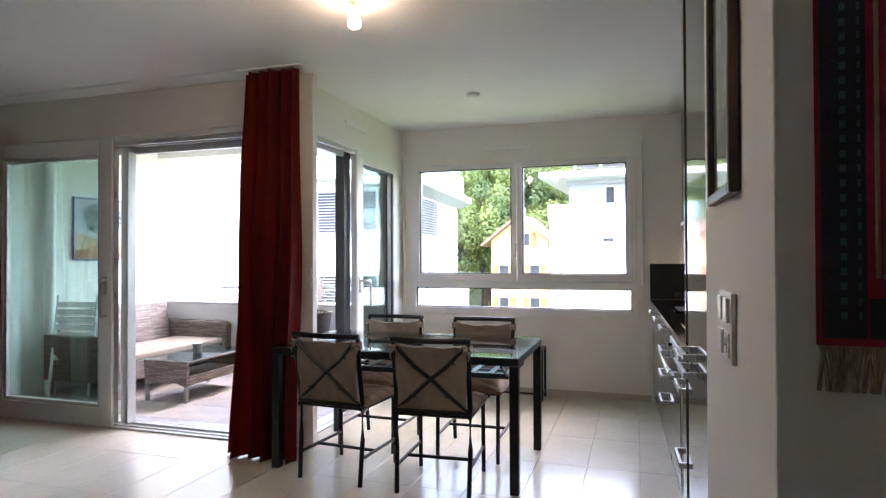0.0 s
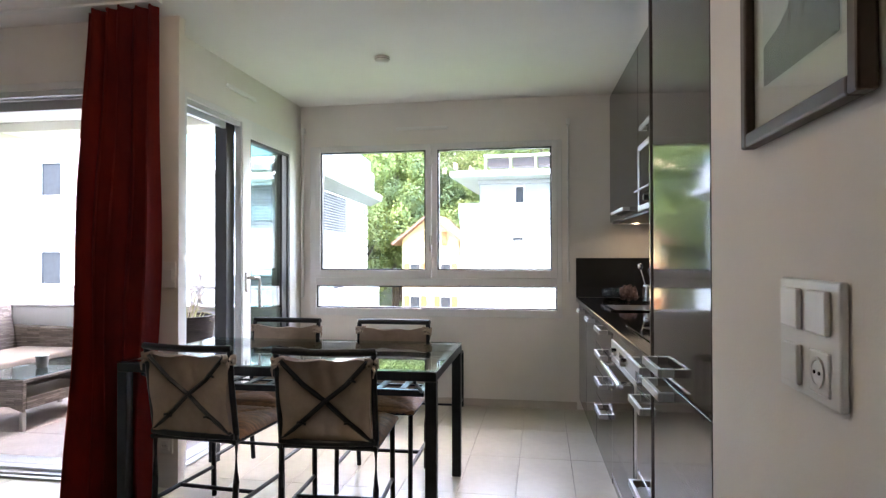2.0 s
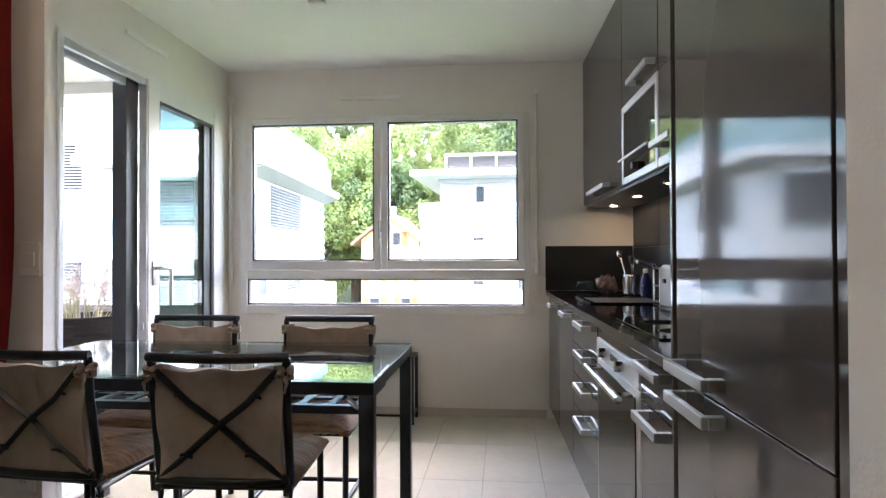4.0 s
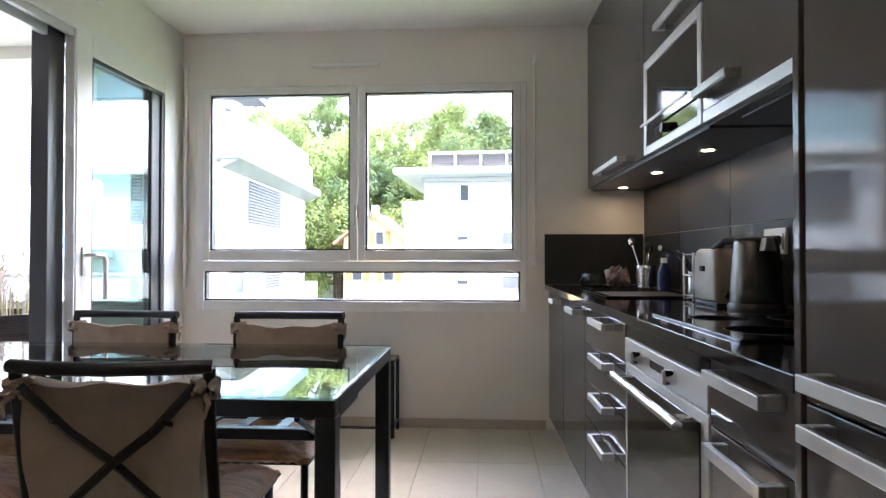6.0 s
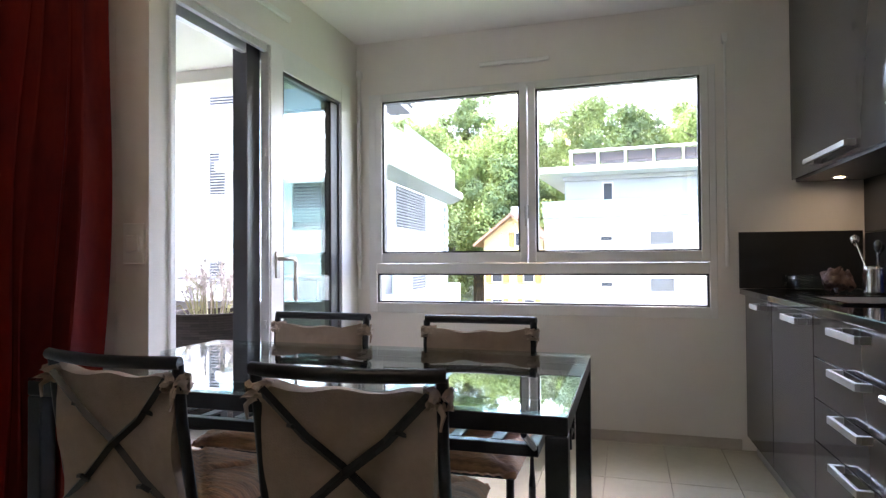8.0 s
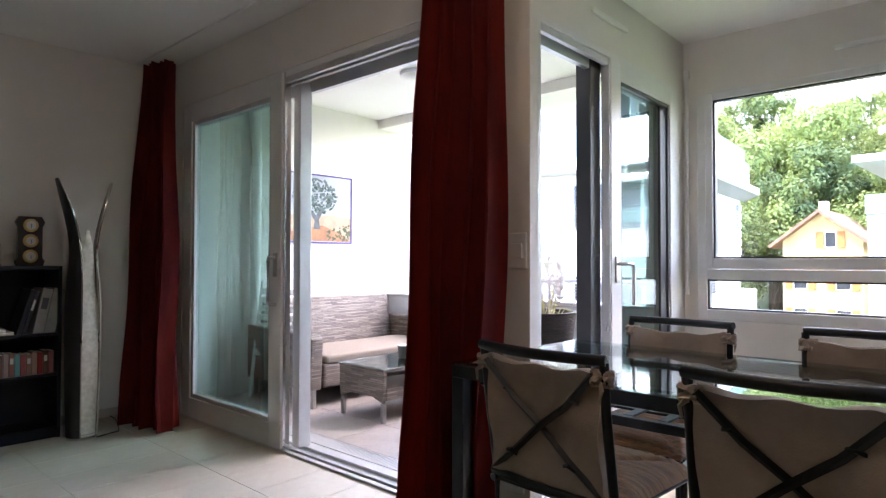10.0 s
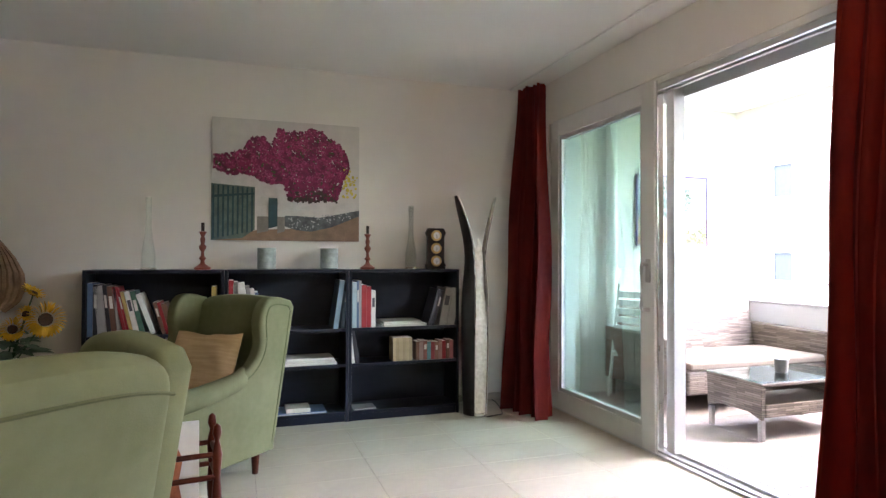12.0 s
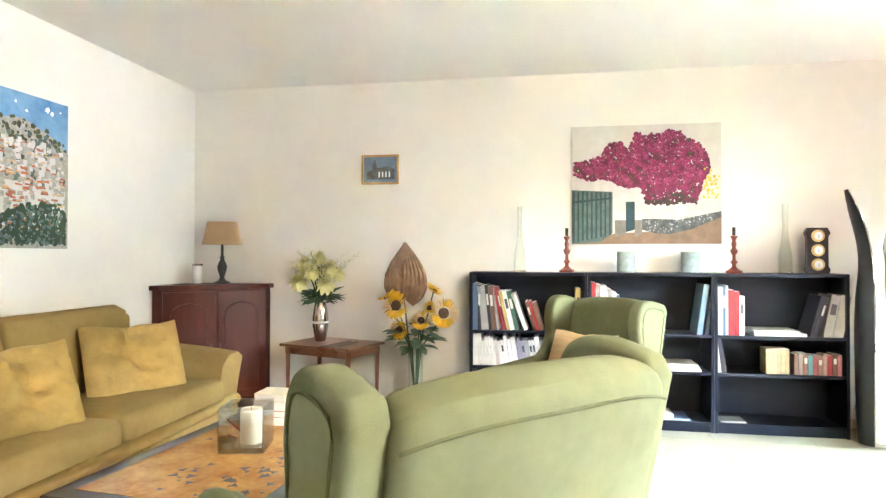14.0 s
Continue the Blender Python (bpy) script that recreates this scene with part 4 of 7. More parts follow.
def tree(seed, h, r, material):
    """A trunk with limbs and a crown of many small leaf clumps."""
    rnd = random.Random(seed)
    t = thing("tree", pose(0, 0, 0), "tall leafy deciduous tree on the wooded slope", "tree", "trees on the slope")
    b = bmesh.new()
    tube(b, [(0, 0, 0), (0.1, 0.1, h * 0.3), (0, 0.2, h * 0.6), (0.1, 0, h * 0.9)], 0.3, 7, [0.38, 0.3, 0.2, 0.06])
    blobs = []
    for k in range(44):
        a, z = rnd.uniform(0, 6.28), rnd.uniform(0.32, 1.0)
        rr = r * math.sin(math.pi * min(1, (1.06 - z) / 0.78)) ** 0.6 * rnd.uniform(0.35, 0.95)
        p = Vector((rr * math.cos(a), rr * math.sin(a), z * h))
        blobs.append((p, rnd.uniform(0.17, 0.36) * r))
        if k < 9:
            tube(b, [(0, 0.1, h * (z - 0.2)), tuple(p * 0.6 + Vector((0, 0, z * h * 0.36))), tuple(p)], 0.1, 5, [0.12, 0.08, 0.03])
    part("trunk", b, "bark", t)
    verts, faces = [], []
    for p, s in blobs:
        for k in range(420):
            d = Vector((rnd.gauss(0, 1), rnd.gauss(0, 1), rnd.gauss(0, 1))).normalized()
            q = p + d * s * rnd.uniform(0.55, 1.12) * Vector((1, 1, 0.8)).length / 1.6
            n = (d + Vector((rnd.uniform(-0.7, 0.7), rnd.uniform(-0.7, 0.7), rnd.uniform(-0.2, 0.9)))).normalized()
            u = n.orthogonal().normalized()
            w = n.cross(u)
            e = rnd.uniform(0.085, 0.19)
            i = len(verts)
            verts += [q + u * e, q + w * e * 0.6, q - u * e * 0.9, q - w * e * 0.7]
            faces.append((i, i + 1, i + 2, i + 3))
    me = bpy.data.meshes.new("crown")
    me.from_pydata([tuple(v) for v in verts], [], faces)
    me.materials.append(M[material])
    o = new("crown", me)
    o.parent = t
    return t


trees = [tree(3, 15, 4.6, "crown"), tree(8, 17, 4.2, "crown2"), tree(21, 13, 4.8, "crown")]
rnd = random.Random(5)
spots = []
for row, (y, z, n) in enumerate(((64, -6, 15), (70, -3, 15), (77, 0.5, 15), (85, 4, 15))):
    for k in range(n):
        spots.append((-36 + 52 * (k + 0.5 * (row % 2)) / n + rnd.uniform(-1, 1), y + rnd.uniform(-2, 2), z + rnd.uniform(-1.2, 1.2)))
for k, (x, y, z) in enumerate(spots):
    m = pose(x, y, z, 0, 0, rnd.uniform(0, 360)) @ Matrix.Scale(rnd.uniform(0.85, 1.15), 4)
    if k < 3:
        trees[k].matrix_basis = m
    else:
        t = copy_thing(trees[k % 3], m)
slope = bmesh.new()
sheet(slope, lambda u, v: (-120 + 260 * u, 56 + 60 * v, -9.1 + 19 * v), 20, 10)
solid("hillside", slope, "grass", "wooded green hillside behind the houses", "hill")


# ---- fittings on the walls and ceiling ----
def plate(name, m, w, h, label, cells, material="white"):
    """A wall plate in the local xz plane, facing -y, with its rockers."""
    p = thing(name, m, label, "switch")
    part("plate", B(-w / 2, w / 2, -0.012, -0.001, -h / 2, h / 2, bevel=0.003), material, p)
    for x, z, kind in cells:
        if kind == "rocker":
            part("rocker", B(x - 0.028, x + 0.028, -0.02, -0.012, z - 0.028, z + 0.028, bevel=0.003), "white", p)
        else:
            s = part("socket", B(x - 0.028, x + 0.028, -0.016, -0.012, z - 0.028, z + 0.028, bevel=0.003), "white", p)
            part("well", lathe(bmesh.new(), [(0.02, 0), (0.02, 0.002), (0.016, 0.002), (0.015, 0.0006), (0.0, 0.0006)], 18), "frame", s, at=pose(x, -0.0165, z, 90))
            for q in (-0.007, 0.007):
                part("hole", lathe(bmesh.new(), [(0.0025, 0), (0.0025, 0.002), (0.0, 0.002)], 8), "black", s, at=pose(x + q, -0.0165, z, 90))
    return p


plate("light_switch", pose(0.525, 1.683, 1.125, 0, 0, -90), 0.183, 0.157, "white wall plate with three rockers and a socket", [(-0.042, 0.038, "rocker"), (0.042, 0.038, "rocker"), (-0.042, -0.038, "rocker"), (0.042, -0.038, "socket")])
plate("light_switch", pose(-1.80, NY, 1.135), 0.09, 0.14, "white light switch beside the red curtain", [(0.0, 0.0, "rocker")])
plate("wall_socket", pose(-1.815, NY, 0.23), 0.09, 0.09, "white wall socket low beside the curtain", [(0, 0, "socket")])
plate("wall_socket", KM @ pose(0.604, -1.60, 1.125, 0, 0, -90), 0.15, 0.09, "white double socket on the dark splashback", [(-0.035, 0, "socket"), (0.035, 0, "socket")])
sm = thing("smoke_detector", pose(-0.853, 4.614, CEIL), "small white smoke detector on the ceiling", "smoke detector")
part("body", lathe(bmesh.new(), [(0.0, -0.032), (0.036, -0.03), (0.046, -0.018), (0.05, -0.001)], 24), "white", sm, smooth=True)
part("vent", lathe(bmesh.new(), [(0.047, -0.017), (0.049, -0.014)], 24), "cab_side", sm)
# ceiling spotlight with lit frosted cones
lp = thing("ceiling_spotlight", pose(-0.985, 2.58, CEIL), "brass ceiling spotlight with lit frosted glass cones", "ceiling lamp")
part("base", lathe(bmesh.new(), [(0.06, -0.001), (0.06, -0.02), (0.02, -0.03), (0.01, -0.04)], 24), "gold", lp, smooth=True)
M["bulb_glow"] = glow("lit_frosted_glass", (1.0, 0.82, 0.60), 2.9)
for k, (dx, dy) in enumerate(((0.17, -0.18), (-0.2, -0.24), (0.02, 0.2))):
    part("arm", tube(bmesh.new(), [(0, 0, -0.03), (dx * 0.5, dy * 0.5, -0.035), (dx, dy, -0.035)], 0.006), "gold", lp, smooth=True)
    s = part("shade", lathe(bmesh.new(), [(0.012, 0.0), (0.026, -0.03), (0.032, -0.09), (0.022, -0.105)], 18), "bulb_glow", lp, "lit frosted glass cone", True, at=pose(dx, dy, -0.035, dy * 60, -dx * 60, 0))
    part("collar", lathe(bmesh.new(), [(0.014, 0.02), (0.016, -0.012)], 14), "gold", s)
lc = thing("terrace_lamp", pose(-3.63, 5.07, CEIL), "round white ceiling lamp of the loggia", "ceiling lamp")
part("cover", lathe(bmesh.new(), [(0.0, -0.05), (0.1, -0.045), (0.13, -0.02), (0.13, -0.001)], 28), "white", lc, smooth=True)
part("rim", lathe(bmesh.new(), [(0.132, -0.022), (0.136, -0.001)], 28), "alu", lc)


# ---- pictures ----
def daubs(parent, name, material, rnd, n, inside, w, h, size, y=-0.004, label=""):
    """Many small flat brush strokes inside a region of a picture."""
    bm = bmesh.new()
    k = tries = 0
    while k < n and tries < n * 12:
        tries += 1
        x, z = rnd.uniform(-w / 2 + size, w / 2 - size), rnd.uniform(-h / 2 + size, h / 2 - size)
        if not inside(x / w + 0.5, z / h + 0.5):
            continue
        k += 1
        a, e, d = rnd.uniform(0, 3.14), size * rnd.uniform(0.5, 1), y - 0.0006 * rnd.random()
        pts = []
        for q in range(5):
            an = a + q * 1.2566
            r = e * rnd.uniform(0.5, 1)
            pts.append(bm.verts.new((max(-w / 2, min(w / 2, x + r * math.cos(an))), d, max(-h / 2, min(h / 2, z + r * math.sin(an))))))
        bm.faces.new(pts)
    return tagged(part(name, bm, material, parent, label), kind="stuff")


def flat(parent, name, material, pts, w, h, y):
    bm = bmesh.new()
    bm.faces.new([bm.verts.new(((u - 0.5) * w, y, (v - 0.5) * h)) for u, v in pts])
    return part(name, bm, material, parent)


def paint(name, col, var=0.25, scale=14.0, col2=None):
    M[name] = mat(name, col, 0.7, var=var, scale=scale, col2=col2)
    return name


rnd = random.Random(11)
paint("paint_sky_pale", (0.60, 0.57, 0.54), 0.05)
paint("paint_wall_white", (0.58, 0.55, 0.53), 0.1)
paint("paint_road", (0.24, 0.15, 0.10), 0.2)
paint("paint_gate", (0.02, 0.06, 0.07))
paint("paint_magenta", (0.25, 0.022, 0.085), 0.35, 22)
paint("paint_pink", (0.38, 0.06, 0.16), 0.3, 22)
paint("paint_plum", (0.15, 0.018, 0.055), 0.3, 22)
paint("paint_bark", (0.06, 0.04, 0.035), 0.3, 20)
paint("paint_plinth", (0.22, 0.20, 0.18), 0.2)
paint("paint_olive", (0.065, 0.075, 0.03), 0.3, 20)
paint("paint_lemon", (0.55, 0.45, 0.08), 0.25, 20)
paint("paint_stone", (0.10, 0.11, 0.12), 0.4, 20)
paint("paint_pebble", (0.34, 0.35, 0.36), 0.3, 20)
paint("paint_blue", (0.06, 0.22, 0.48), 0.25, 3, (0.22, 0.42, 0.62))
paint("paint_cloud", (0.75, 0.78, 0.82), 0.1)
paint("paint_terracotta", (0.42, 0.13, 0.06), 0.3, 20)
paint("paint_orange", (0.50, 0.30, 0.14), 0.3, 8, (0.60, 0.45, 0.26))
paint("paint_ochre", (0.50, 0.20, 0.06), 0.3, 8)
paint("paint_dark_green", (0.02, 0.05, 0.025), 0.4, 20)
paint("paint_grey_green", (0.09, 0.13, 0.12), 0.3, 20)
paint("paint_town", (0.26, 0.25, 0.20), 0.4, 40, (0.45, 0.42, 0.38))
paint("paint_violet", (0.10, 0.07, 0.24), 0.1)
W_, H_ = 1.035, 0.86
pc = thing("canvas_painting", pose(-4.988, 1.80, 1.69, 0, 0, 90), "canvas painting of a magenta bush over a white garden wall", "painting")
part("canvas", B(-W_ / 2, W_ / 2, 0.0, 0.02, -H_ / 2, H_ / 2, bevel=0.002), "paint_sky_pale", pc)
flat(pc, "painted_road", "paint_road", [(0.02, 0.0), (1, 0.0), (1, 0.22), (0.75, 0.13), (0.5, 0.1), (0.3, 0.09)], W_, H_, -0.001)
flat(pc, "painted_wall", "paint_wall_white", [(0.0, 0.46), (0.29, 0.44), (0.29, 0.10), (0.48, 0.10), (0.48, 0.20), (0.72, 0.19), (1, 0.26), (1, 0.33), (0.48, 0.33), (0.46, 0.46), (0.3, 0.52), (0, 0.55)], W_, H_, -0.0016)
flat(pc, "painted_gate", "paint_grey_green", [(0.0, 0.0), (0.2, 0.02), (0.28, 0.09), (0.28, 0.44), (0.0, 0.46)], W_, H_, -0.0022)
for k in range(9):
    u = 0.008 + k * 0.031
    flat(pc, "painted_bar", "paint_gate", [(u, 0.01 + u * 0.25), (u + 0.012, 0.012 + u * 0.25), (u + 0.012, 0.45 - u * 0.07), (u, 0.45 - u * 0.07)], W_, H_, -0.0028)
flat(pc, "painted_rail", "paint_gate", [(0.0, 0.345), (0.28, 0.38), (0.28, 0.395), (0.0, 0.365)], W_, H_, -0.0029)
for u0, u1 in ((0.295, 0.37), (0.43, 0.48)):
    flat(pc, "painted_plinth", "paint_plinth", [(u0, 0.06), (u1, 0.08), (u1, 0.2), (u0, 0.2)], W_, H_, -0.0026)
flat(pc, "painted_door", "paint_gate", [(0.37, 0.10), (0.43, 0.12), (0.43, 0.355), (0.37, 0.355)], W_, H_, -0.0028)
flat(pc, "painted_rock_wall", "paint_stone", [(0.48, 0.12), (0.56, 0.09), (0.66, 0.08), (0.8, 0.12), (1, 0.22), (1, 0.27), (0.72, 0.2), (0.56, 0.21), (0.48, 0.21)], W_, H_, -0.0026)
daubs(pc, "painted_stones", "paint_pebble", rnd, 150, lambda u, v: 0.5 < u < 0.99 and 0.1 + max(0, u - 0.66) * 0.36 < v < 0.19 + (u - 0.5) * 0.13, W_, H_, 0.011, -0.0032)
OUTLINE = [(0.0, 0.69), (0.14, 0.71), (0.21, 0.76), (0.26, 0.85), (0.34, 0.86), (0.385, 0.77), (0.43, 0.94), (0.50, 0.90), (0.54, 0.93), (0.60, 0.91), (0.65, 0.95), (0.73, 0.93), (0.78, 0.87), (0.855, 0.84), (0.91, 0.74), (0.925, 0.62), (0.87, 0.48), (0.845, 0.345), (0.50, 0.34), (0.475, 0.48), (0.38, 0.47), (0.29, 0.52), (0.19, 0.56), (0.13, 0.53), (0.06, 0.56), (0.0, 0.59)]


def inside_outline(u, v, pts):
    hit = False
    for (a, b), (c, d) in zip(pts, pts[1:] + pts[:1]):
        if (b > v) != (d > v) and u < (c - a) * (v - b) / (d - b) + a:
            hit = not hit
    return hit


def bush(u, v):
    return inside_outline(u, v, OUTLINE)


def bloom(u, v):
    w = 0.5 + 0.5 * math.sin(23 * u + 5 * math.sin(9 * v)) * math.sin(19 * v + 4 * math.sin(13 * u))
    return bush(u, v) and v > 0.41 + 0.05 * math.sin(20 * u) and w > 0.22


daubs(pc, "painted_foliage", "paint_plum", rnd, 2200, bush, W_, H_, 0.021, -0.0032)
daubs(pc, "painted_leaves", "paint_olive", rnd, 150, bush, W_, H_, 0.017, -0.0042)
daubs(pc, "painted_shade", "paint_bark", rnd, 160, lambda u, v: 0.5 < u < 0.84 and 0.33 < v < 0.42, W_, H_, 0.022, -0.0044)
daubs(pc, "painted_sprays", "paint_magenta", rnd, 170, lambda u, v: bush(u, v - 0.015), W_, H_, 0.010, -0.0048)
daubs(pc, "painted_lemons", "paint_lemon", rnd, 170, lambda u, v: 0.88 < u and 0.38 < v < 0.62, W_, H_, 0.018, -0.004)
daubs(pc, "painted_blossom", "paint_magenta", rnd, 1900, bloom, W_, H_, 0.015, -0.0052)
daubs(pc, "painted_highlights", "paint_pink", rnd, 900, lambda u, v: bloom(u, v) and bloom(u + 0.02, v - 0.02) and v > 0.5, W_, H_, 0.009, -0.0062)
sp_ = thing("small_picture", pose(WX + 0.012, -0.172, 1.84, 0, 0, 90), "small wood-framed picture of a dark church", "picture")
part("frame", ring(bmesh.new(), -0.15, 0.15, -0.115, 0.115, 0.018, -0.012, 0.01), "pine", sp_)
part("print", B(-0.135, 0.135, -0.002, 0.004, -0.10, 0.10), paint("paint_dusk", (0.10, 0.16, 0.26), 0.2, 8, (0.20, 0.28, 0.36)), sp_)
flat(sp_, "printed_church", "paint_stone", [(0.1, 0.12), (0.92, 0.12), (0.92, 0.5), (0.75, 0.62), (0.4, 0.55), (0.36, 0.86), (0.3, 0.86), (0.26, 0.5), (0.1, 0.4)], 0.27, 0.2, -0.004)
for k in range(4):
    flat(sp_, "printed_window", "paint_cloud", [(0.45 + k * 0.1, 0.2), (0.49 + k * 0.1, 0.2), (0.49 + k * 0.1, 0.42), (0.45 + k * 0.1, 0.42)], 0.27, 0.2, -0.005)

W_, H_ = 1.3, 0.85
tp = thing("town_painting", pose(-2.98, SY + 0.012, 1.635, 0, 0, 180), "unframed canvas of a white hillside town under a blue sky", "painting")
part("canvas", B(-W_ / 2, W_ / 2, -0.02, 0.0, -H_ / 2, H_ / 2, bevel=0.002), "paint_blue", tp)
rnd = random.Random(4)
hill = lambda u: 0.72 + 0.14 * math.exp(-((u - 0.72) / 0.2) ** 2)
flat(tp, "painted_slope", "paint_town", [(0, 0), (1, 0), (1, 0.66), (0.9, 0.76), (0.75, 0.84), (0.6, 0.80), (0.3, 0.72), (0, 0.70)], W_, H_, -0.0215)
daubs(tp, "painted_clouds", "paint_cloud", rnd, 34, lambda u, v: any(((u - a) / 0.05) ** 2 + ((v - b) / 0.022) ** 2 < 1 for a, b in ((0.93, 0.93), (0.8, 0.9), (0.7, 0.95), (0.45, 0.92))), W_, H_, 0.022, -0.0215)
daubs(tp, "painted_hill", "paint_olive", rnd, 420, lambda u, v: hill(u) - 0.16 < v < hill(u) - 0.02 or (v < hill(u) and (7 * u + 5 * v) % 1 < 0.2), W_, H_, 0.022, -0.0226)
daubs(tp, "painted_masonry", "paint_grey_green", rnd, 260, lambda u, v: 0.18 < v < hill(u) - 0.05, W_, H_, 0.026, -0.0232)


def painted_houses(name, material, n, w0, w1, tall, y, roof=False):
    """Little house fronts or slanting roofs in rows up the painted hill, smaller towards the top."""
    bm = bmesh.new()
    for k in range(n):
        v = 0.12 + 0.56 * rnd.random() ** 1.2
        u = rnd.uniform(0.03, 0.97)
        if v > hill(u) - 0.12:
            continue
        f_ = 1.25 - v
        w, h = rnd.uniform(w0, w1) * f_, rnd.uniform(0.6, 1.1) * tall * f_
        x, z, sl = (u - 0.5) * W_, (v - 0.5) * H_, rnd.uniform(-0.25, 0.25) * w
        top = 0.3 * w if roof else 0.0
        d = y - 0.0006 * rnd.random()
        bm.faces.new([bm.verts.new(p) for p in ((x - w, d, z), (x + w, d, z + sl * 0.4), (x + w - top, d, z + h + sl), (x - w + top * 0.3, d, z + h))])
    tagged(part(name, bm, material, tp), kind="stuff")


painted_houses("painted_town", "paint_wall_white", 520, 0.014, 0.03, 0.05, -0.0238)
painted_houses("painted_shadows", "paint_town", 240, 0.010, 0.022, 0.035, -0.0246)
painted_houses("painted_roofs", "paint_terracotta", 150, 0.016, 0.034, 0.018, -0.0254, True)
painted_houses("painted_pale_roofs", "paint_orange", 130, 0.014, 0.03, 0.014, -0.0256, True)
daubs(tp, "painted_woodland", "paint_dark_green", rnd, 420, lambda u, v: v < 0.30 - 2.2 * (u - 0.86) ** 2 and u < 0.98, W_, H_, 0.026, -0.0266)
daubs(tp, "painted_bushes", "paint_grey_green", rnd, 120, lambda u, v: v < 0.28 - 2.2 * (u - 0.84) ** 2 and u < 0.96, W_, H_, 0.018, -0.0274)

# framed print on the pier
fp = thing("framed_print", pose(0.524, 1.715, 1.75, 0, 0, -90), "dark-framed print of a black bird under glass", "picture")
part("frame", ring(bmesh.new(), -0.195, 0.195, -0.335, 0.335, 0.024, -0.024, 0.0), "brown_frame", fp)
part("mount", B(-0.176, 0.176, -0.008, -0.002, -0.315, 0.315), "paper", fp)
part("glass", B(-0.176, 0.176, -0.0125, -0.011, -0.315, 0.315), "clear", fp).visible_shadow = False
flat(fp, "printed_sheet", paint("paint_mist", (0.58, 0.61, 0.60), 0.15, 6), [(0.13, 0.1), (0.87, 0.1), (0.87, 0.9), (0.13, 0.9)], 0.35, 0.63, -0.0085)
flat(fp, "printed_rock", "paint_stone", [(0.14, 0.11), (0.86, 0.11), (0.86, 0.40), (0.62, 0.36), (0.48, 0.27), (0.32, 0.23), (0.14, 0.21)], 0.35, 0.63, -0.0090)
paint("paint_black", (0.02, 0.02, 0.024))
flat(fp, "printed_bird", "paint_black", [(0.35, 0.32), (0.5, 0.3), (0.62, 0.4), (0.75, 0.58), (0.72, 0.72), (0.6, 0.82), (0.48, 0.78), (0.42, 0.62), (0.25, 0.52), (0.2, 0.38), (0.3, 0.46)], 0.35, 0.63, -0.0096)
for u in (0.42, 0.55):
    flat(fp, "printed_leg", "paint_black", [(u, 0.2), (u + 0.03, 0.2), (u + 0.05, 0.36), (u + 0.02, 0.36)], 0.35, 0.63, -0.0098)

# knotted rug on the hall wall
rg = thing("wall_rug", pose(1.18, 1.213, 1.65), "red and navy knotted wool rug hung on the wall", "rug")
M["rug_red"] = mat("rug_red", (0.30, 0.014, 0.045), 0.95, var=0.25, scale=20, bump=0.4, bscale=300)
M["rug_navy"] = mat("rug_navy", (0.022, 0.026, 0.05), 0.95, var=0.3, scale=20, bump=0.4, bscale=300)
M["rug_cream"] = mat("rug_cream", (0.30, 0.24, 0.17), 0.95, var=0.2, scale=20)
M["rug_teal"] = mat("rug_teal", (0.05, 0.09, 0.12), 0.95, var=0.2, scale=20)
part("field", B(-0.60, 0.60, -0.012, -0.001, -0.5, 0.85), "rug_red", rg)
part("border", ring(bmesh.new(), -0.596, 0.596, -0.49, 0.845, 0.062, -0.014, -0.003), "rug_navy", rg)
part("inner_border", ring(bmesh.new(), -0.525, 0.525, -0.40, 0.76, 0.008, -0.0145, -0.003), "rug_cream", rg)
rnd = random.Random(2)
bm = bmesh.new()
for k in range(60):
    z = -0.46 + k * 0.022
    box(bm, -0.57, -0.562, -0.0155, -0.0142, z, z + 0.011)
    box(bm, -0.547, -0.543, -0.0155, -0.0142, z, z + 0.011)
part("border_pattern", bm, "rug_teal", rg)
bm = bmesh.new()
for k in range(26):
    x, z = -0.49 + 0.07 * (k % 3), -0.30 + 0.09 * (k // 3)
    box(bm, x - 0.02, x + 0.02, -0.0135, -0.0121, z - 0.004, z + 0.004)
    box(bm, x - 0.004, x + 0.004, -0.0140, -0.0121, z - 0.025, z + 0.025)
part("field_pattern", bm, "rug_teal", rg)
bm = bmesh.new()
for k in range(220):
    x = -0.595 + k * 0.0054
    tube(bm, [(x, -0.006, -0.5), (x + rnd.uniform(-0.006, 0.006), -0.008, -0.53), (x + rnd.uniform(-0.01, 0.01), -0.006, -0.57)], 0.0035, 4)
part("fringe", bm, "rug_cream", rg, "beige wool fringe")

# loggia picture of an olive tree
W_, H_ = 0.78, 0.635
op = thing("tree_painting", pose(WX + 0.004, 5.17, 1.572, 0, 0, 90), "painting of an olive tree on an orange hill", "painting")
part("frame", ring(bmesh.new(), -W_ / 2, W_ / 2, -H_ / 2, H_ / 2, 0.014, -0.02, -0.002), "paint_violet", op)
part("board", B(-W_ / 2 + 0.012, W_ / 2 - 0.012, -0.012, -0.002, -H_ / 2 + 0.012, H_ / 2 - 0.012), paint("paint_haze", (0.34, 0.37, 0.42), 0.15, 4, (0.46, 0.47, 0.48)), op)
rnd = random.Random(7)
flat(op, "painted_field", paint("paint_sand", (0.42, 0.31, 0.20), 0.2, 8), [(0.02, 0.03), (0.98, 0.03), (0.98, 0.38), (0.7, 0.42), (0.3, 0.36), (0.02, 0.42)], W_, H_, -0.0128)
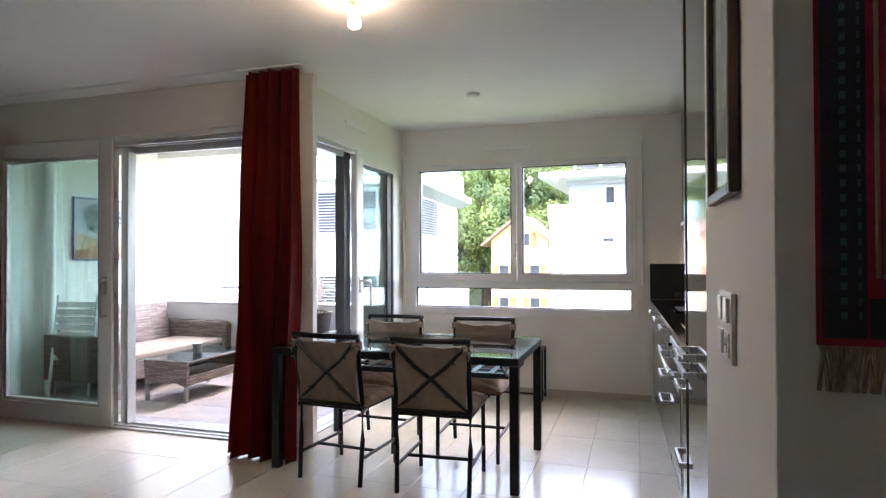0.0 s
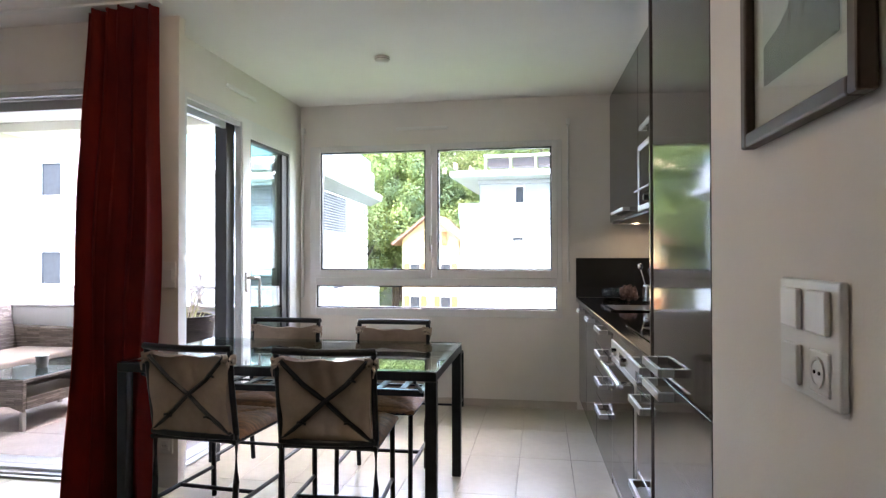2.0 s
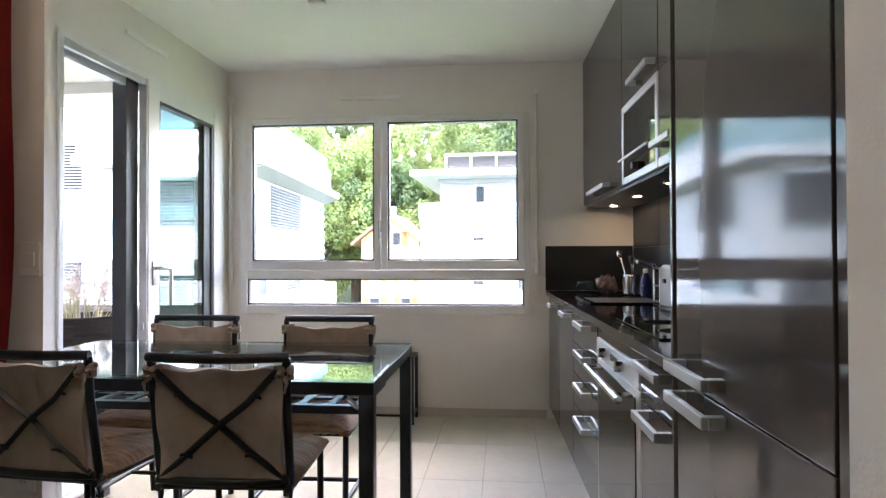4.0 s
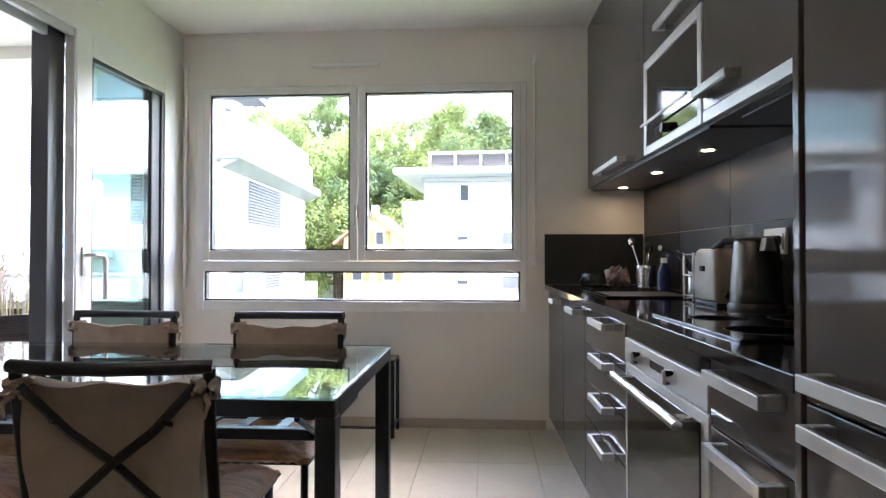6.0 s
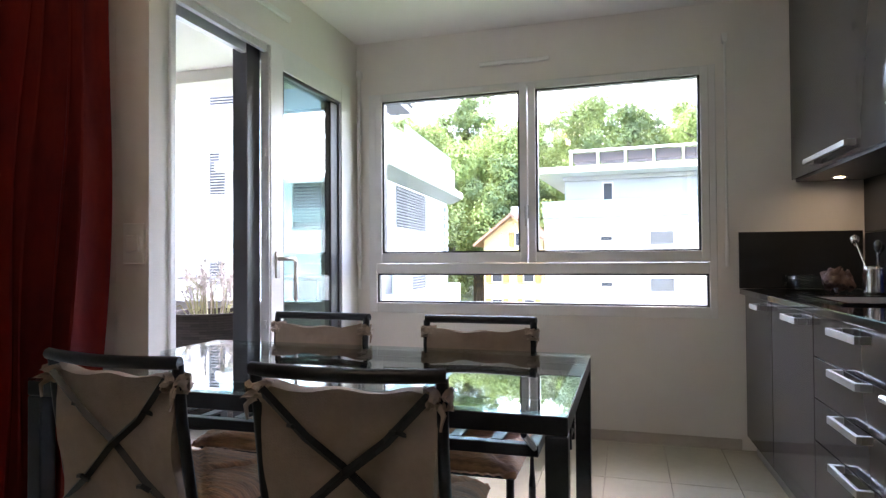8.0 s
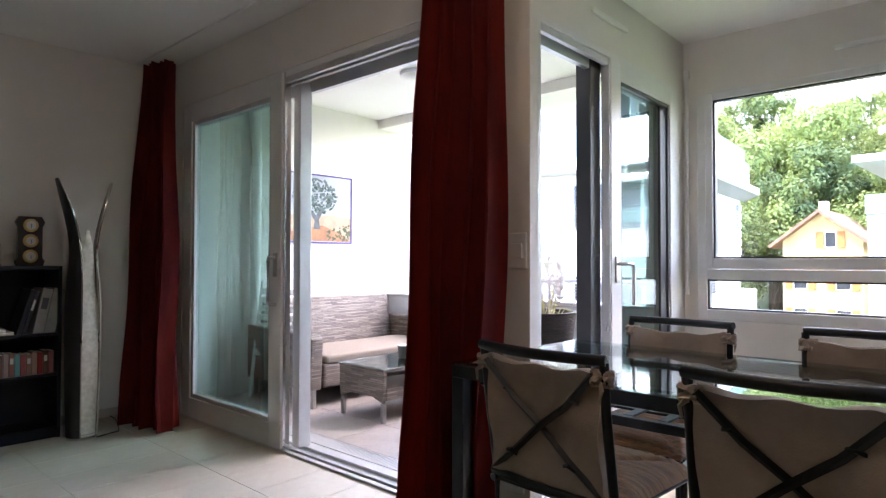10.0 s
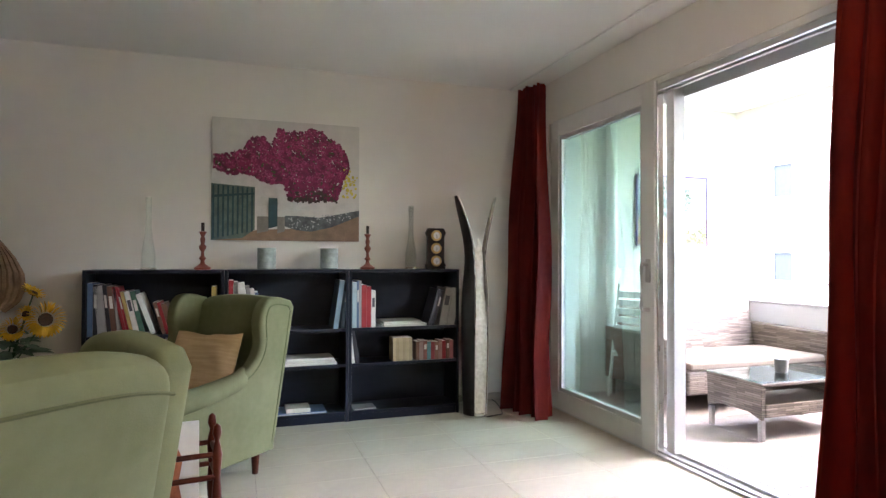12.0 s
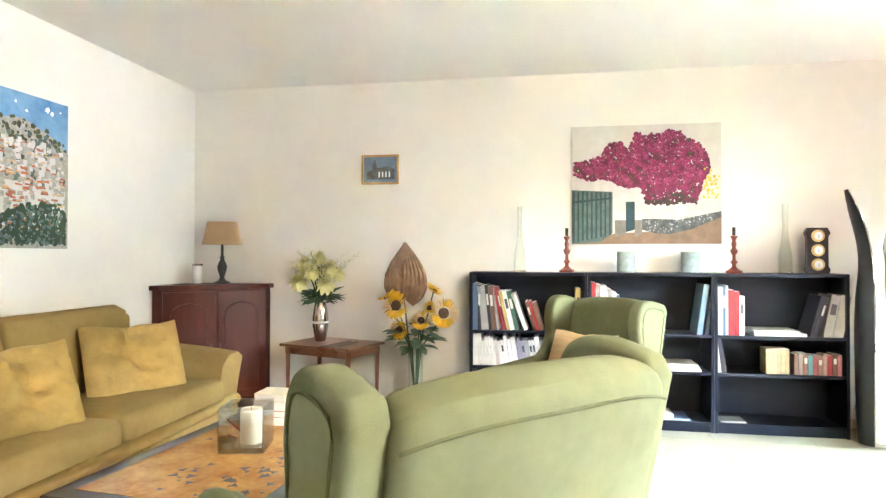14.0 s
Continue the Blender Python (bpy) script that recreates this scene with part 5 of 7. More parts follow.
flat(op, "painted_hill", paint("paint_rust", (0.36, 0.16, 0.07), 0.3, 8), [(0.02, 0.03), (0.98, 0.03), (0.8, 0.16), (0.55, 0.26), (0.3, 0.22), (0.02, 0.12)], W_, H_, -0.0134)
daubs(op, "painted_bushes", "paint_olive", rnd, 60, lambda u, v: u > 0.62 and 0.05 < v < 0.3 * u, W_, H_, 0.022, -0.014)
flat(op, "painted_trunk", "paint_stone", [(0.42, 0.2), (0.52, 0.2), (0.5, 0.34), (0.58, 0.5), (0.5, 0.5), (0.46, 0.4), (0.38, 0.5), (0.34, 0.48), (0.44, 0.32)], W_, H_, -0.014)
daubs(op, "painted_crown", "paint_grey_green", rnd, 260, lambda u, v: ((u - 0.45) / 0.32) ** 2 + ((v - 0.68) / 0.25) ** 2 < 1, W_, H_, 0.025, -0.0146)
daubs(op, "painted_leaves", "paint_dark_green", rnd, 130, lambda u, v: ((u - 0.45) / 0.3) ** 2 + ((v - 0.64) / 0.22) ** 2 < 1, W_, H_, 0.016, -0.0152)

# ---- loggia furniture ----
ls = thing("rattan_sofa", pose(-4.10, 5.24, 0, 0, 0, -90) @ Matrix.Diagonal((1, 1, 0.885, 1)), "grey-brown rattan loggia sofa with beige seat cushion", "sofa")
# front is +y, 1.5 m wide, local y runs towards the room
part("seat_base", B(-0.68, 0.68, -0.72, 0.0, 0.16, 0.36, bevel=0.02), "rattan", ls)
part("cushion", B(-0.66, 0.66, -0.62, 0.01, 0.361, 0.43, bevel=0.02), "cushion", ls, "beige seat cushion")
bk = bmesh.new()
prism(bk, [(-0.88, 0.16), (-0.76, 0.16), (-0.72, 0.36), (-0.80, 0.86), (-0.86, 0.87)], "x", -0.70, 0.70, 0.015)
part("backrest", bk, "rattan", ls)
for s in (-1, 1):
    am = bmesh.new()
    prism(am, [(-0.86, 0.16), (0.0, 0.16), (0.02, 0.58), (-0.02, 0.62), (-0.86, 0.64)], "x", s * 0.75 - 0.055, s * 0.75 + 0.055, 0.015)
    part("armrest", am, "rattan", ls)
    for y in (-0.82, -0.03):
        part("leg", bar(bmesh.new(), (s * 0.75, y, 0), (s * 0.75, y, 0.16), 0.017, square=True), "cab_side", ls)
lt = thing("rattan_table", pose(-3.66, 4.97, 0) @ Matrix.Diagonal((1, 1, 0.89, 1)), "low grey-brown rattan table with glass top and lower shelf", "coffee table")
part("glass_top", B(-0.235, 0.235, -0.43, 0.43, 0.412, 0.42, bevel=0.002), "table_glass", lt, "frosted glass top").visible_shadow = False
part("top_frame", B(-0.235, 0.235, -0.43, 0.43, 0.385, 0.411, bevel=0.006), "rattan", lt)
for s in (-1, 1):
    ap_ = bmesh.new()
    prism(ap_, [(-0.235, 0.384), (0.235, 0.384), (0.225, 0.15), (0.12, 0.19), (-0.12, 0.19), (-0.225, 0.15)], "y", s * 0.41 - 0.015, s * 0.41 + 0.015, 0.005)
    part("end_panel", ap_, "rattan", lt)
    for x in (-0.21, 0.21):
        part("leg", bar(bmesh.new(), (x, s * 0.405, 0), (x, s * 0.405, 0.15), 0.016, square=True), "cab_side", lt)
part("side_apron", B(-0.235, -0.215, -0.395, 0.395, 0.17, 0.26, bevel=0.005), "rattan", lt)
part("side_apron", B(0.215, 0.235, -0.395, 0.395, 0.17, 0.26, bevel=0.005), "rattan", lt)
part("shelf", B(-0.21, 0.21, -0.395, 0.395, 0.19, 0.225, bevel=0.006), "cushion", lt, "cream lower shelf")
pt = thing("cup", pose(-3.66, 4.96, 0.3745), "small dark grey cup on the rattan table", "cup")
part("body", lathe(bmesh.new(), [(0.035, 0.0), (0.04, 0.01), (0.046, 0.085), (0.043, 0.09), (0.036, 0.02)], 20), mat("grey_ceramic", (0.10, 0.10, 0.09), 0.5), pt, smooth=True)
part("rim", lathe(bmesh.new(), [(0.044, 0.084), (0.049, 0.088), (0.048, 0.094), (0.043, 0.092)], 20), "celadon", pt, smooth=True)
pl = thing("planter", pose(-2.80, 5.45, 0), "dark wicker planter with dry ornamental grass", "planter")
part("pot", lathe(bmesh.new(), [(0.15, 0), (0.17, 0.02), (0.27, 0.72), (0.275, 0.74), (0.245, 0.74), (0.22, 0.6)], 28), "rattan_dark", pl, smooth=True)
part("soil", lathe(bmesh.new(), [(0.21, 0.6), (0.0, 0.615)], 20), "bark", pl)
rnd = random.Random(9)
M["dry_grass"] = mat("dry_grass", (0.50, 0.49, 0.28), 0.8, var=0.35, scale=10)
bm = bmesh.new()
for k in range(44):
    a, r = rnd.uniform(0, 6.28), rnd.uniform(0.1, 0.45)
    h = rnd.uniform(0.15, 0.42)
    c, s = math.cos(a), math.sin(a)
    tube(bm, [(0.08 * c, 0.08 * s, 0.6), (0.5 * r * c, 0.5 * r * s, 0.62 + h * 0.8), (r * c, r * s, 0.6 + h * (1 if r < 0.3 else 0.6))], 0.004, 4, [0.005, 0.004, 0.001])
part("grass", bm, "dry_grass", pl, "dry green ornamental grass")
M["plume"] = mat("pale_plume", (0.72, 0.65, 0.60), 0.9, var=0.2, scale=30)
for k in range(16):
    a, r, h = rnd.uniform(0, 6.28), rnd.uniform(0.05, 0.3), rnd.uniform(0.3, 0.5)
    c, s = math.cos(a), math.sin(a)
    bm = tube(bmesh.new(), [(0.08 * c, 0.08 * s, 0.6), (r * c, r * s, 0.62 + h)], 0.003, 4)
    for q in range(60):
        b0 = Vector((r * c, r * s, 0.62 + h * rnd.uniform(0.55, 1.1)))
        tube(bm, [b0, b0 + Vector((rnd.uniform(-0.045, 0.045), rnd.uniform(-0.045, 0.045), rnd.uniform(0.01, 0.05)))], 0.002, 3)
    part("plume", bm, "plume", pl, "pale feathery plume")
fc = thing("folded_chair", pose(-4.62, 4.32, 0, -8, 0, 10), "white folded garden chair leaning behind the sliding leaf", "folding chair")
for x in (-0.2, 0.2):
    part("rail", bar(bmesh.new(), (x, 0.1, 0), (x, 0.1, 0.95), 0.014), "white", fc, smooth=True)
for k in range(8):
    part("slat", B(-0.2, 0.2, 0.09, 0.11, 0.35 + k * 0.07, 0.40 + k * 0.07, bevel=0.004), "white", fc)

dp = thing("downpipe", pose(-4.95, 4.50, 0), "pale grey rainwater downpipe in the loggia corner", "downpipe")
part("pipe", bar(bmesh.new(), (0, 0, 0), (0, 0, CEIL), 0.045, 18), "white", dp, smooth=True)
for z in (0.25, 1.9):
    part("clamp", lathe(bmesh.new(), [(0.046, z - 0.02), (0.052, z - 0.018), (0.052, z + 0.018), (0.046, z + 0.02)], 18), "white", dp, smooth=True)

# ---- bookcases ----
BF, BB = -4.71, WX + 0.012
shelves_z = (0.07, 0.40, 0.648)
for k in range(3):
    y0 = 0.56 + 0.819 * k
    bc = thing("bookcase", pose(0, y0, 0), ("black-brown open bookcase filled with books" if k == 0 else "black-brown open bookcase with a few books"), "bookcase", "row of bookcases")
    y1 = 0.817
    part("side", B(BB, BF, 0, 0.02, 0, 1.058, bevel=0.002), "navy", bc)
    part("side", B(BB, BF, y1 - 0.02, y1, 0, 1.058, bevel=0.002), "navy", bc)
    part("top", B(BB, BF - 0.001, 0.021, y1 - 0.021, 1.036, 1.058, bevel=0.002), "navy", bc)
    part("back", B(BB, BB + 0.006, 0.021, y1 - 0.021, 0.05, 1.035), "navy", bc)
    part("plinth", B(BF - 0.03, BF - 0.015, 0.021, y1 - 0.021, 0, 0.05), "navy", bc)
    for z in shelves_z:
        part("shelf", B(BB + 0.006, BF - 0.004, 0.021, y1 - 0.021, z - 0.02, z, bevel=0.002), "navy", bc)

BOOK = {}


def book_mat(col):
    if col not in BOOK:
        BOOK[col] = mat("book_cover", col, 0.45, var=0.1, scale=20)
    return BOOK[col]


def book(y, z, t, h, d, col, lean=0.0, x=BF - 0.02, lab="", lying=False):
    """A book with its spine to the room; lean in degrees about the shelf's depth."""
    m = pose(x, y, z, lean) if not lying else pose(x, y, z)
    b = thing("book", m, lab or "bound book standing on the shelf", "book", "books on the shelves")
    cov = bmesh.new()
    if lying:
        box(cov, -d, 0, 0, h, 0, t, 0.0015, 1)
        part("cover", cov, book_mat(col), b)
        part("page_block", B(-d + 0.004, 0.0012, 0.004, h - 0.004, 0.003, t - 0.003), "paper", b)
    else:
        box(cov, -d, 0, 0, t, 0, h, 0.0015, 1)
        part("cover", cov, book_mat(col), b)
        part("page_block", B(-d + 0.004, -0.004, 0.003, t - 0.003, 0.004, h + 0.0008), "paper", b)
        if (int(y * 997) % 3) == 0:
            part("spine_label", B(-0.001, 0.0008, t * 0.2, t * 0.8, h * 0.55, h * 0.8), book_mat((0.62, 0.60, 0.55) if sum(col) < 0.9 else (0.08, 0.08, 0.1)), b)
    return b


def run(y, z, items, lean=0.0):
    for t, h, col in items:
        book(y, z, t, h, 0.2, col, lean)
        y += t / math.cos(radians(lean)) + 0.002
    return y


GREY, DK, RD, WH, GN, BL_, BR, YE = (0.35, 0.34, 0.33), (0.03, 0.03, 0.04), (0.34, 0.025, 0.03), (0.68, 0.66, 0.62), (0.05, 0.14, 0.10), (0.08, 0.14, 0.24), (0.16, 0.08, 0.05), (0.50, 0.36, 0.12)
z2, z1, z0 = shelves_z[2], shelves_z[1], shelves_z[0]
yy = run(0.585, z2, [(0.03, 0.33, BL_), (0.025, 0.32, DK)])
yy = run(yy + 0.002, z2, [(0.05, 0.31, GREY), (0.022, 0.32, DK), (0.03, 0.31, BR), (0.016, 0.30, GREY)], 6)
yy = run(yy + 0.015, z2, [(0.02, 0.31, RD), (0.014, 0.31, RD), (0.02, 0.28, YE), (0.03, 0.28, WH), (0.03, 0.28, GN)], 13)
yy = run(yy + 0.03, z2, [(0.03, 0.27, WH)], 20)
yy = run(yy + 0.03, z2, [(0.02, 0.21, BR), (0.02, 0.21, RD), (0.03, 0.2, BR)], 16)
yy = run(1.30, z2, [(0.03, 0.3, YE)])
yy = run(0.585, z1, [(0.028, 0.22, WH), (0.028, 0.225, WH)])
rnd = random.Random(31)
yy = run(yy + 0.004, z1, [(rnd.uniform(0.016, 0.03), rnd.uniform(0.17, 0.215), rnd.choice([WH, WH, GREY, WH, (0.5, 0.46, 0.42)])) for _ in range(9)], 7)
yy = run(yy + 0.006, z1, [(rnd.uniform(0.014, 0.03), rnd.uniform(0.17, 0.21), rnd.choice([WH, GREY, WH, (0.3, 0.28, 0.34)])) for _ in range(10)], 9)
# second bookcase
yy = run(1.405, z2, [(0.03, 0.34, RD), (0.028, 0.33, GREY)])
yy = run(yy + 0.005, z2, [(0.03, 0.31, WH), (0.05, 0.32, WH), (0.025, 0.30, GREY), (0.025, 0.28, WH), (0.02, 0.26, BL_)], 9)
book(2.09, z2, 0.035, 0.34, 0.22, (0.16, 0.24, 0.30), -8)
book(2.14, z2, 0.025, 0.34, 0.22, (0.10, 0.16, 0.22), -8)
for k in range(3):
    book(1.72 + 0.01 * k, z1 + k * 0.016, 0.015, 0.40 - 0.02 * k, 0.22, [WH, (0.5, 0.46, 0.4), WH][k], lying=True, lab="pale book lying flat on the shelf")
book(1.72, z0, 0.012, 0.33, 0.22, (0.10, 0.20, 0.40), lying=True, lab="blue magazine lying flat on the shelf")
book(1.78, z0 + 0.013, 0.03, 0.16, 0.16, WH, lying=True, lab="pale book lying flat on the shelf")
# third bookcase
yy = run(2.225, z2, [(0.03, 0.32, (0.35, 0.48, 0.52)), (0.014, 0.33, BL_), (0.016, 0.33, GREY), (0.035, 0.30, RD), (0.03, 0.29, RD)])
yy = run(yy, z2, [(0.03, 0.26, WH)])
for k in range(2):
    book(2.45, z2 + k * 0.02, 0.018, 0.32 - 0.04 * k, 0.22, WH, lying=True, lab="white book lying flat on the shelf")
run(2.78, z2, [(0.025, 0.28, DK), (0.02, 0.27, DK)], -16)
run(2.865, z2, [(0.055, 0.28, GREY), (0.06, 0.28, GREY)], -11)
book(2.225, z1, 0.02, 0.25, 0.2, WH, 6)
book(2.25, z1, 0.03, 0.25, 0.2, DK, 10)
for k in range(6):
    book(2.52 + k * 0.024, z1, 0.023, 0.165, 0.12, [(0.40, 0.31, 0.18), (0.34, 0.26, 0.15)][k % 2], lab="small ochre paperback on the shelf")
for k, c in enumerate((BR, (0.30, 0.2, 0.18), (0.26, 0.1, 0.08), (0.10, 0.28, 0.30), (0.32, 0.06, 0.06), (0.28, 0.14, 0.1), (0.34, 0.2, 0.16), RD, BR, (0.3, 0.1, 0.1))):
    book(2.69 + k * 0.029, z1, 0.027, rnd.uniform(0.125, 0.14), 0.1, c, lab="small bound volume on the shelf")
book(2.24, z0, 0.01, 0.16, 0.14, GREY, lying=True, lab="grey booklet lying flat on the shelf")

M["frost"] = mat("frosted_glass", (0.62, 0.62, 0.60), 0.12, var=0.05)
# ---- on the bookcases ----
TOP = 1.058


def slim_vase(y):
    v = thing("slim_vase", pose(-4.84, y, TOP), "tall slim clear glass vase on the bookcase", "vase", "pair of glass vases")
    part("glass", lathe(bmesh.new(), [(0.042, 0), (0.046, 0.03), (0.043, 0.12), (0.024, 0.22), (0.018, 0.32), (0.02, 0.47), (0.017, 0.47), (0.015, 0.32), (0.02, 0.22), (0.036, 0.12), (0.038, 0.02)], 24), "clear", v, smooth=True)
    part("foot", lathe(bmesh.new(), [(0.046, 0), (0.047, 0.01), (0.044, 0.014)], 24), "silver", v, smooth=True)


def candlestick(y, label):
    c = thing("candlestick", pose(-4.80, y, TOP), label, "candlestick", "pair of candlesticks")
    part("stem", lathe(bmesh.new(), [(0.052, 0), (0.054, 0.014), (0.034, 0.026), (0.016, 0.04), (0.012, 0.06), (0.024, 0.075), (0.012, 0.09), (0.01, 0.12), (0.022, 0.14), (0.024, 0.155), (0.012, 0.17), (0.017, 0.2), (0.01, 0.22), (0.02, 0.24), (0.026, 0.25), (0.012, 0.255)], 20), "redwood", c, smooth=True)
    part("candle_stub", lathe(bmesh.new(), [(0.011, 0.255), (0.011, 0.31), (0.006, 0.312)], 12), "dark_wood", c, smooth=True)


slim_vase(0.91)
slim_vase(2.68)
candlestick(1.24, "turned red wooden candlestick on the bookcase")
candlestick(2.345, "turned red wooden candlestick on the bookcase")
for y in (1.65, 2.08):
    c = thing("tea_light_cup", pose(-4.86, y, TOP), "ribbed grey-green glazed cup on the bookcase", "cup", "pair of glazed cups")
    prof = [(0.05, 0)] + [(0.062 + 0.002 * (k % 2), 0.006 + 0.012 * k) for k in range(12)] + [(0.056, 0.145), (0.052, 0.02)]
    part("body", lathe(bmesh.new(), prof, 28), "celadon", c, smooth=True)
    part("rim", lathe(bmesh.new(), [(0.060, 0.138), (0.065, 0.142), (0.064, 0.148), (0.057, 0.146)], 28), "celadon", c, smooth=True)
ws = thing("weather_station", pose(-4.82, 2.865, TOP, 0, 0, 90), "dark wooden weather station with three gilt dials", "barometer")
bd = bmesh.new()
prism(bd, [(-0.07, 0.0), (0.07, 0.0), (0.078, 0.03), (0.065, 0.05), (0.065, 0.24), (0.078, 0.27), (0.06, 0.305), (-0.06, 0.305), (-0.078, 0.27), (-0.065, 0.24), (-0.065, 0.05), (-0.078, 0.03)], "y", -0.02, 0.02, 0.004)
part("board", bd, "dark_wood", ws)
for z in (0.06, 0.155, 0.25):
    dl = part("dial", lathe(bmesh.new(), [(0.0, 0.012), (0.034, 0.012), (0.04, 0.008), (0.041, 0.0)], 24), "gold", ws, "gilt dial with pale face", True, at=pose(0, -0.02, z, 90))
    part("face", lathe(bmesh.new(), [(0.0, 0.0135), (0.026, 0.0132), (0.026, 0.012)], 24), "paper", dl)
    part("pointer", B(-0.0015, 0.0015, -0.018, 0.006, 0.0145, 0.0155), "black", dl)
# petal-shaped floor lamp
fl = thing("floor_lamp", pose(-4.60, 3.10, 0), "sculptural floor lamp with black and mottled pearl petals", "floor lamp")


def petal(mid, half, tip_half, radius, hgt, flare, start, thick=0.006):
    """A tall leaf of the shade: it stands round the axis, narrows to a point and curls outwards at the top."""
    def fn(u, v):
        q = max(0, (v - start) / (1 - start))
        a = radians(mid + (half * (1 - q ** 1.6) + tip_half * q ** 1.6) * (2 * u - 1))
        r = radius * (1 + 0.18 * math.sin(math.pi * min(1, v * 1.25))) + flare * q ** 2.2 - 0.016 * math.exp(-((v - 0.72) / 0.12) ** 2)
        return (r * math.cos(a), r * math.sin(a), 0.015 + hgt * v)
    return sheet(bmesh.new(), fn, 14, 40, thick), fn


part("base", lathe(bmesh.new(), [(0.085, 0), (0.085, 0.014), (0.07, 0.02)], 32), "steel", fl, smooth=True)
for nm_, mt_, args_, lab_ in (("pearl_petal", "pearl", (5, 95, 12, 0.078, 1.26, -0.03, 0.45), "mottled pearl shade petal"), ("black_petal", "black", (-85, 62, 8, 0.084, 1.575, 0.075, 0.62), "glossy black petal"), ("white_petal", "pearl", (82, 40, 6, 0.083, 1.57, 0.065, 0.62), "pale side petal"), ("back_petal", "pearl", (180, 70, 20, 0.078, 1.2, 0.0, 0.6), "pale back petal")):
    pb_, fn_ = petal(*args_)
    p_ = part(nm_, pb_, mt_, fl, lab_, True)
    if nm_ in ("black_petal", "white_petal"):
        for u_ in (0, 1):
            part("edge_wire", tube(bmesh.new(), [fn_(u_, k / 30) for k in range(31)], 0.005, 6), "steel", p_, "polished metal edge", True)
part("foot_ring", tube(bmesh.new(), [(0.083 * math.cos(radians(a)), 0.083 * math.sin(radians(a)), 0.03) for a in range(0, 361, 20)], 0.004, 5), "steel", fl)
cb = thing("lamp_cable", pose(-4.60, 3.10, 0), "black lamp cable lying on the floor", "cable")
part("wire", tube(bmesh.new(), [(0.08, 0.06, 0.005), (0.04, 0.2, 0.005), (-0.1, 0.25, 0.005), (-0.3, 0.3, 0.005), (-0.38, 0.3, 0.008)], 0.004, 6), "black", cb, smooth=True)
vb = thing("bottle", pose(-4.68, 3.045, 0), "slim clear glass bottle beside the bookcase", "bottle")
part("glass", lathe(bmesh.new(), [(0.025, 0), (0.026, 0.2), (0.012, 0.26), (0.012, 0.36), (0.009, 0.36), (0.009, 0.26), (0.02, 0.2)], 16), "clear", vb, smooth=True)
part("cap", lathe(bmesh.new(), [(0.013, 0.36), (0.013, 0.385), (0.0, 0.385)], 14), "black", vb)


# ---- seating corner ----
def smooth_line(pts, n):
    """The points of a gently rounded line through pts."""
    out = []
    for i in range(len(pts) - 1):
        a, b, c, d = pts[max(0, i - 1)], pts[i], pts[i + 1], pts[min(len(pts) - 1, i + 2)]
        for k in range(n):
            t = k / n
            out.append(tuple(0.5 * (2 * q + (r - o) * t + (2 * o - 5 * q + 4 * r - w) * t * t + (3 * q - o - 3 * r + w) * t ** 3) for o, q, r, w in zip(a, b, c, d)))
    return out + [pts[-1]]


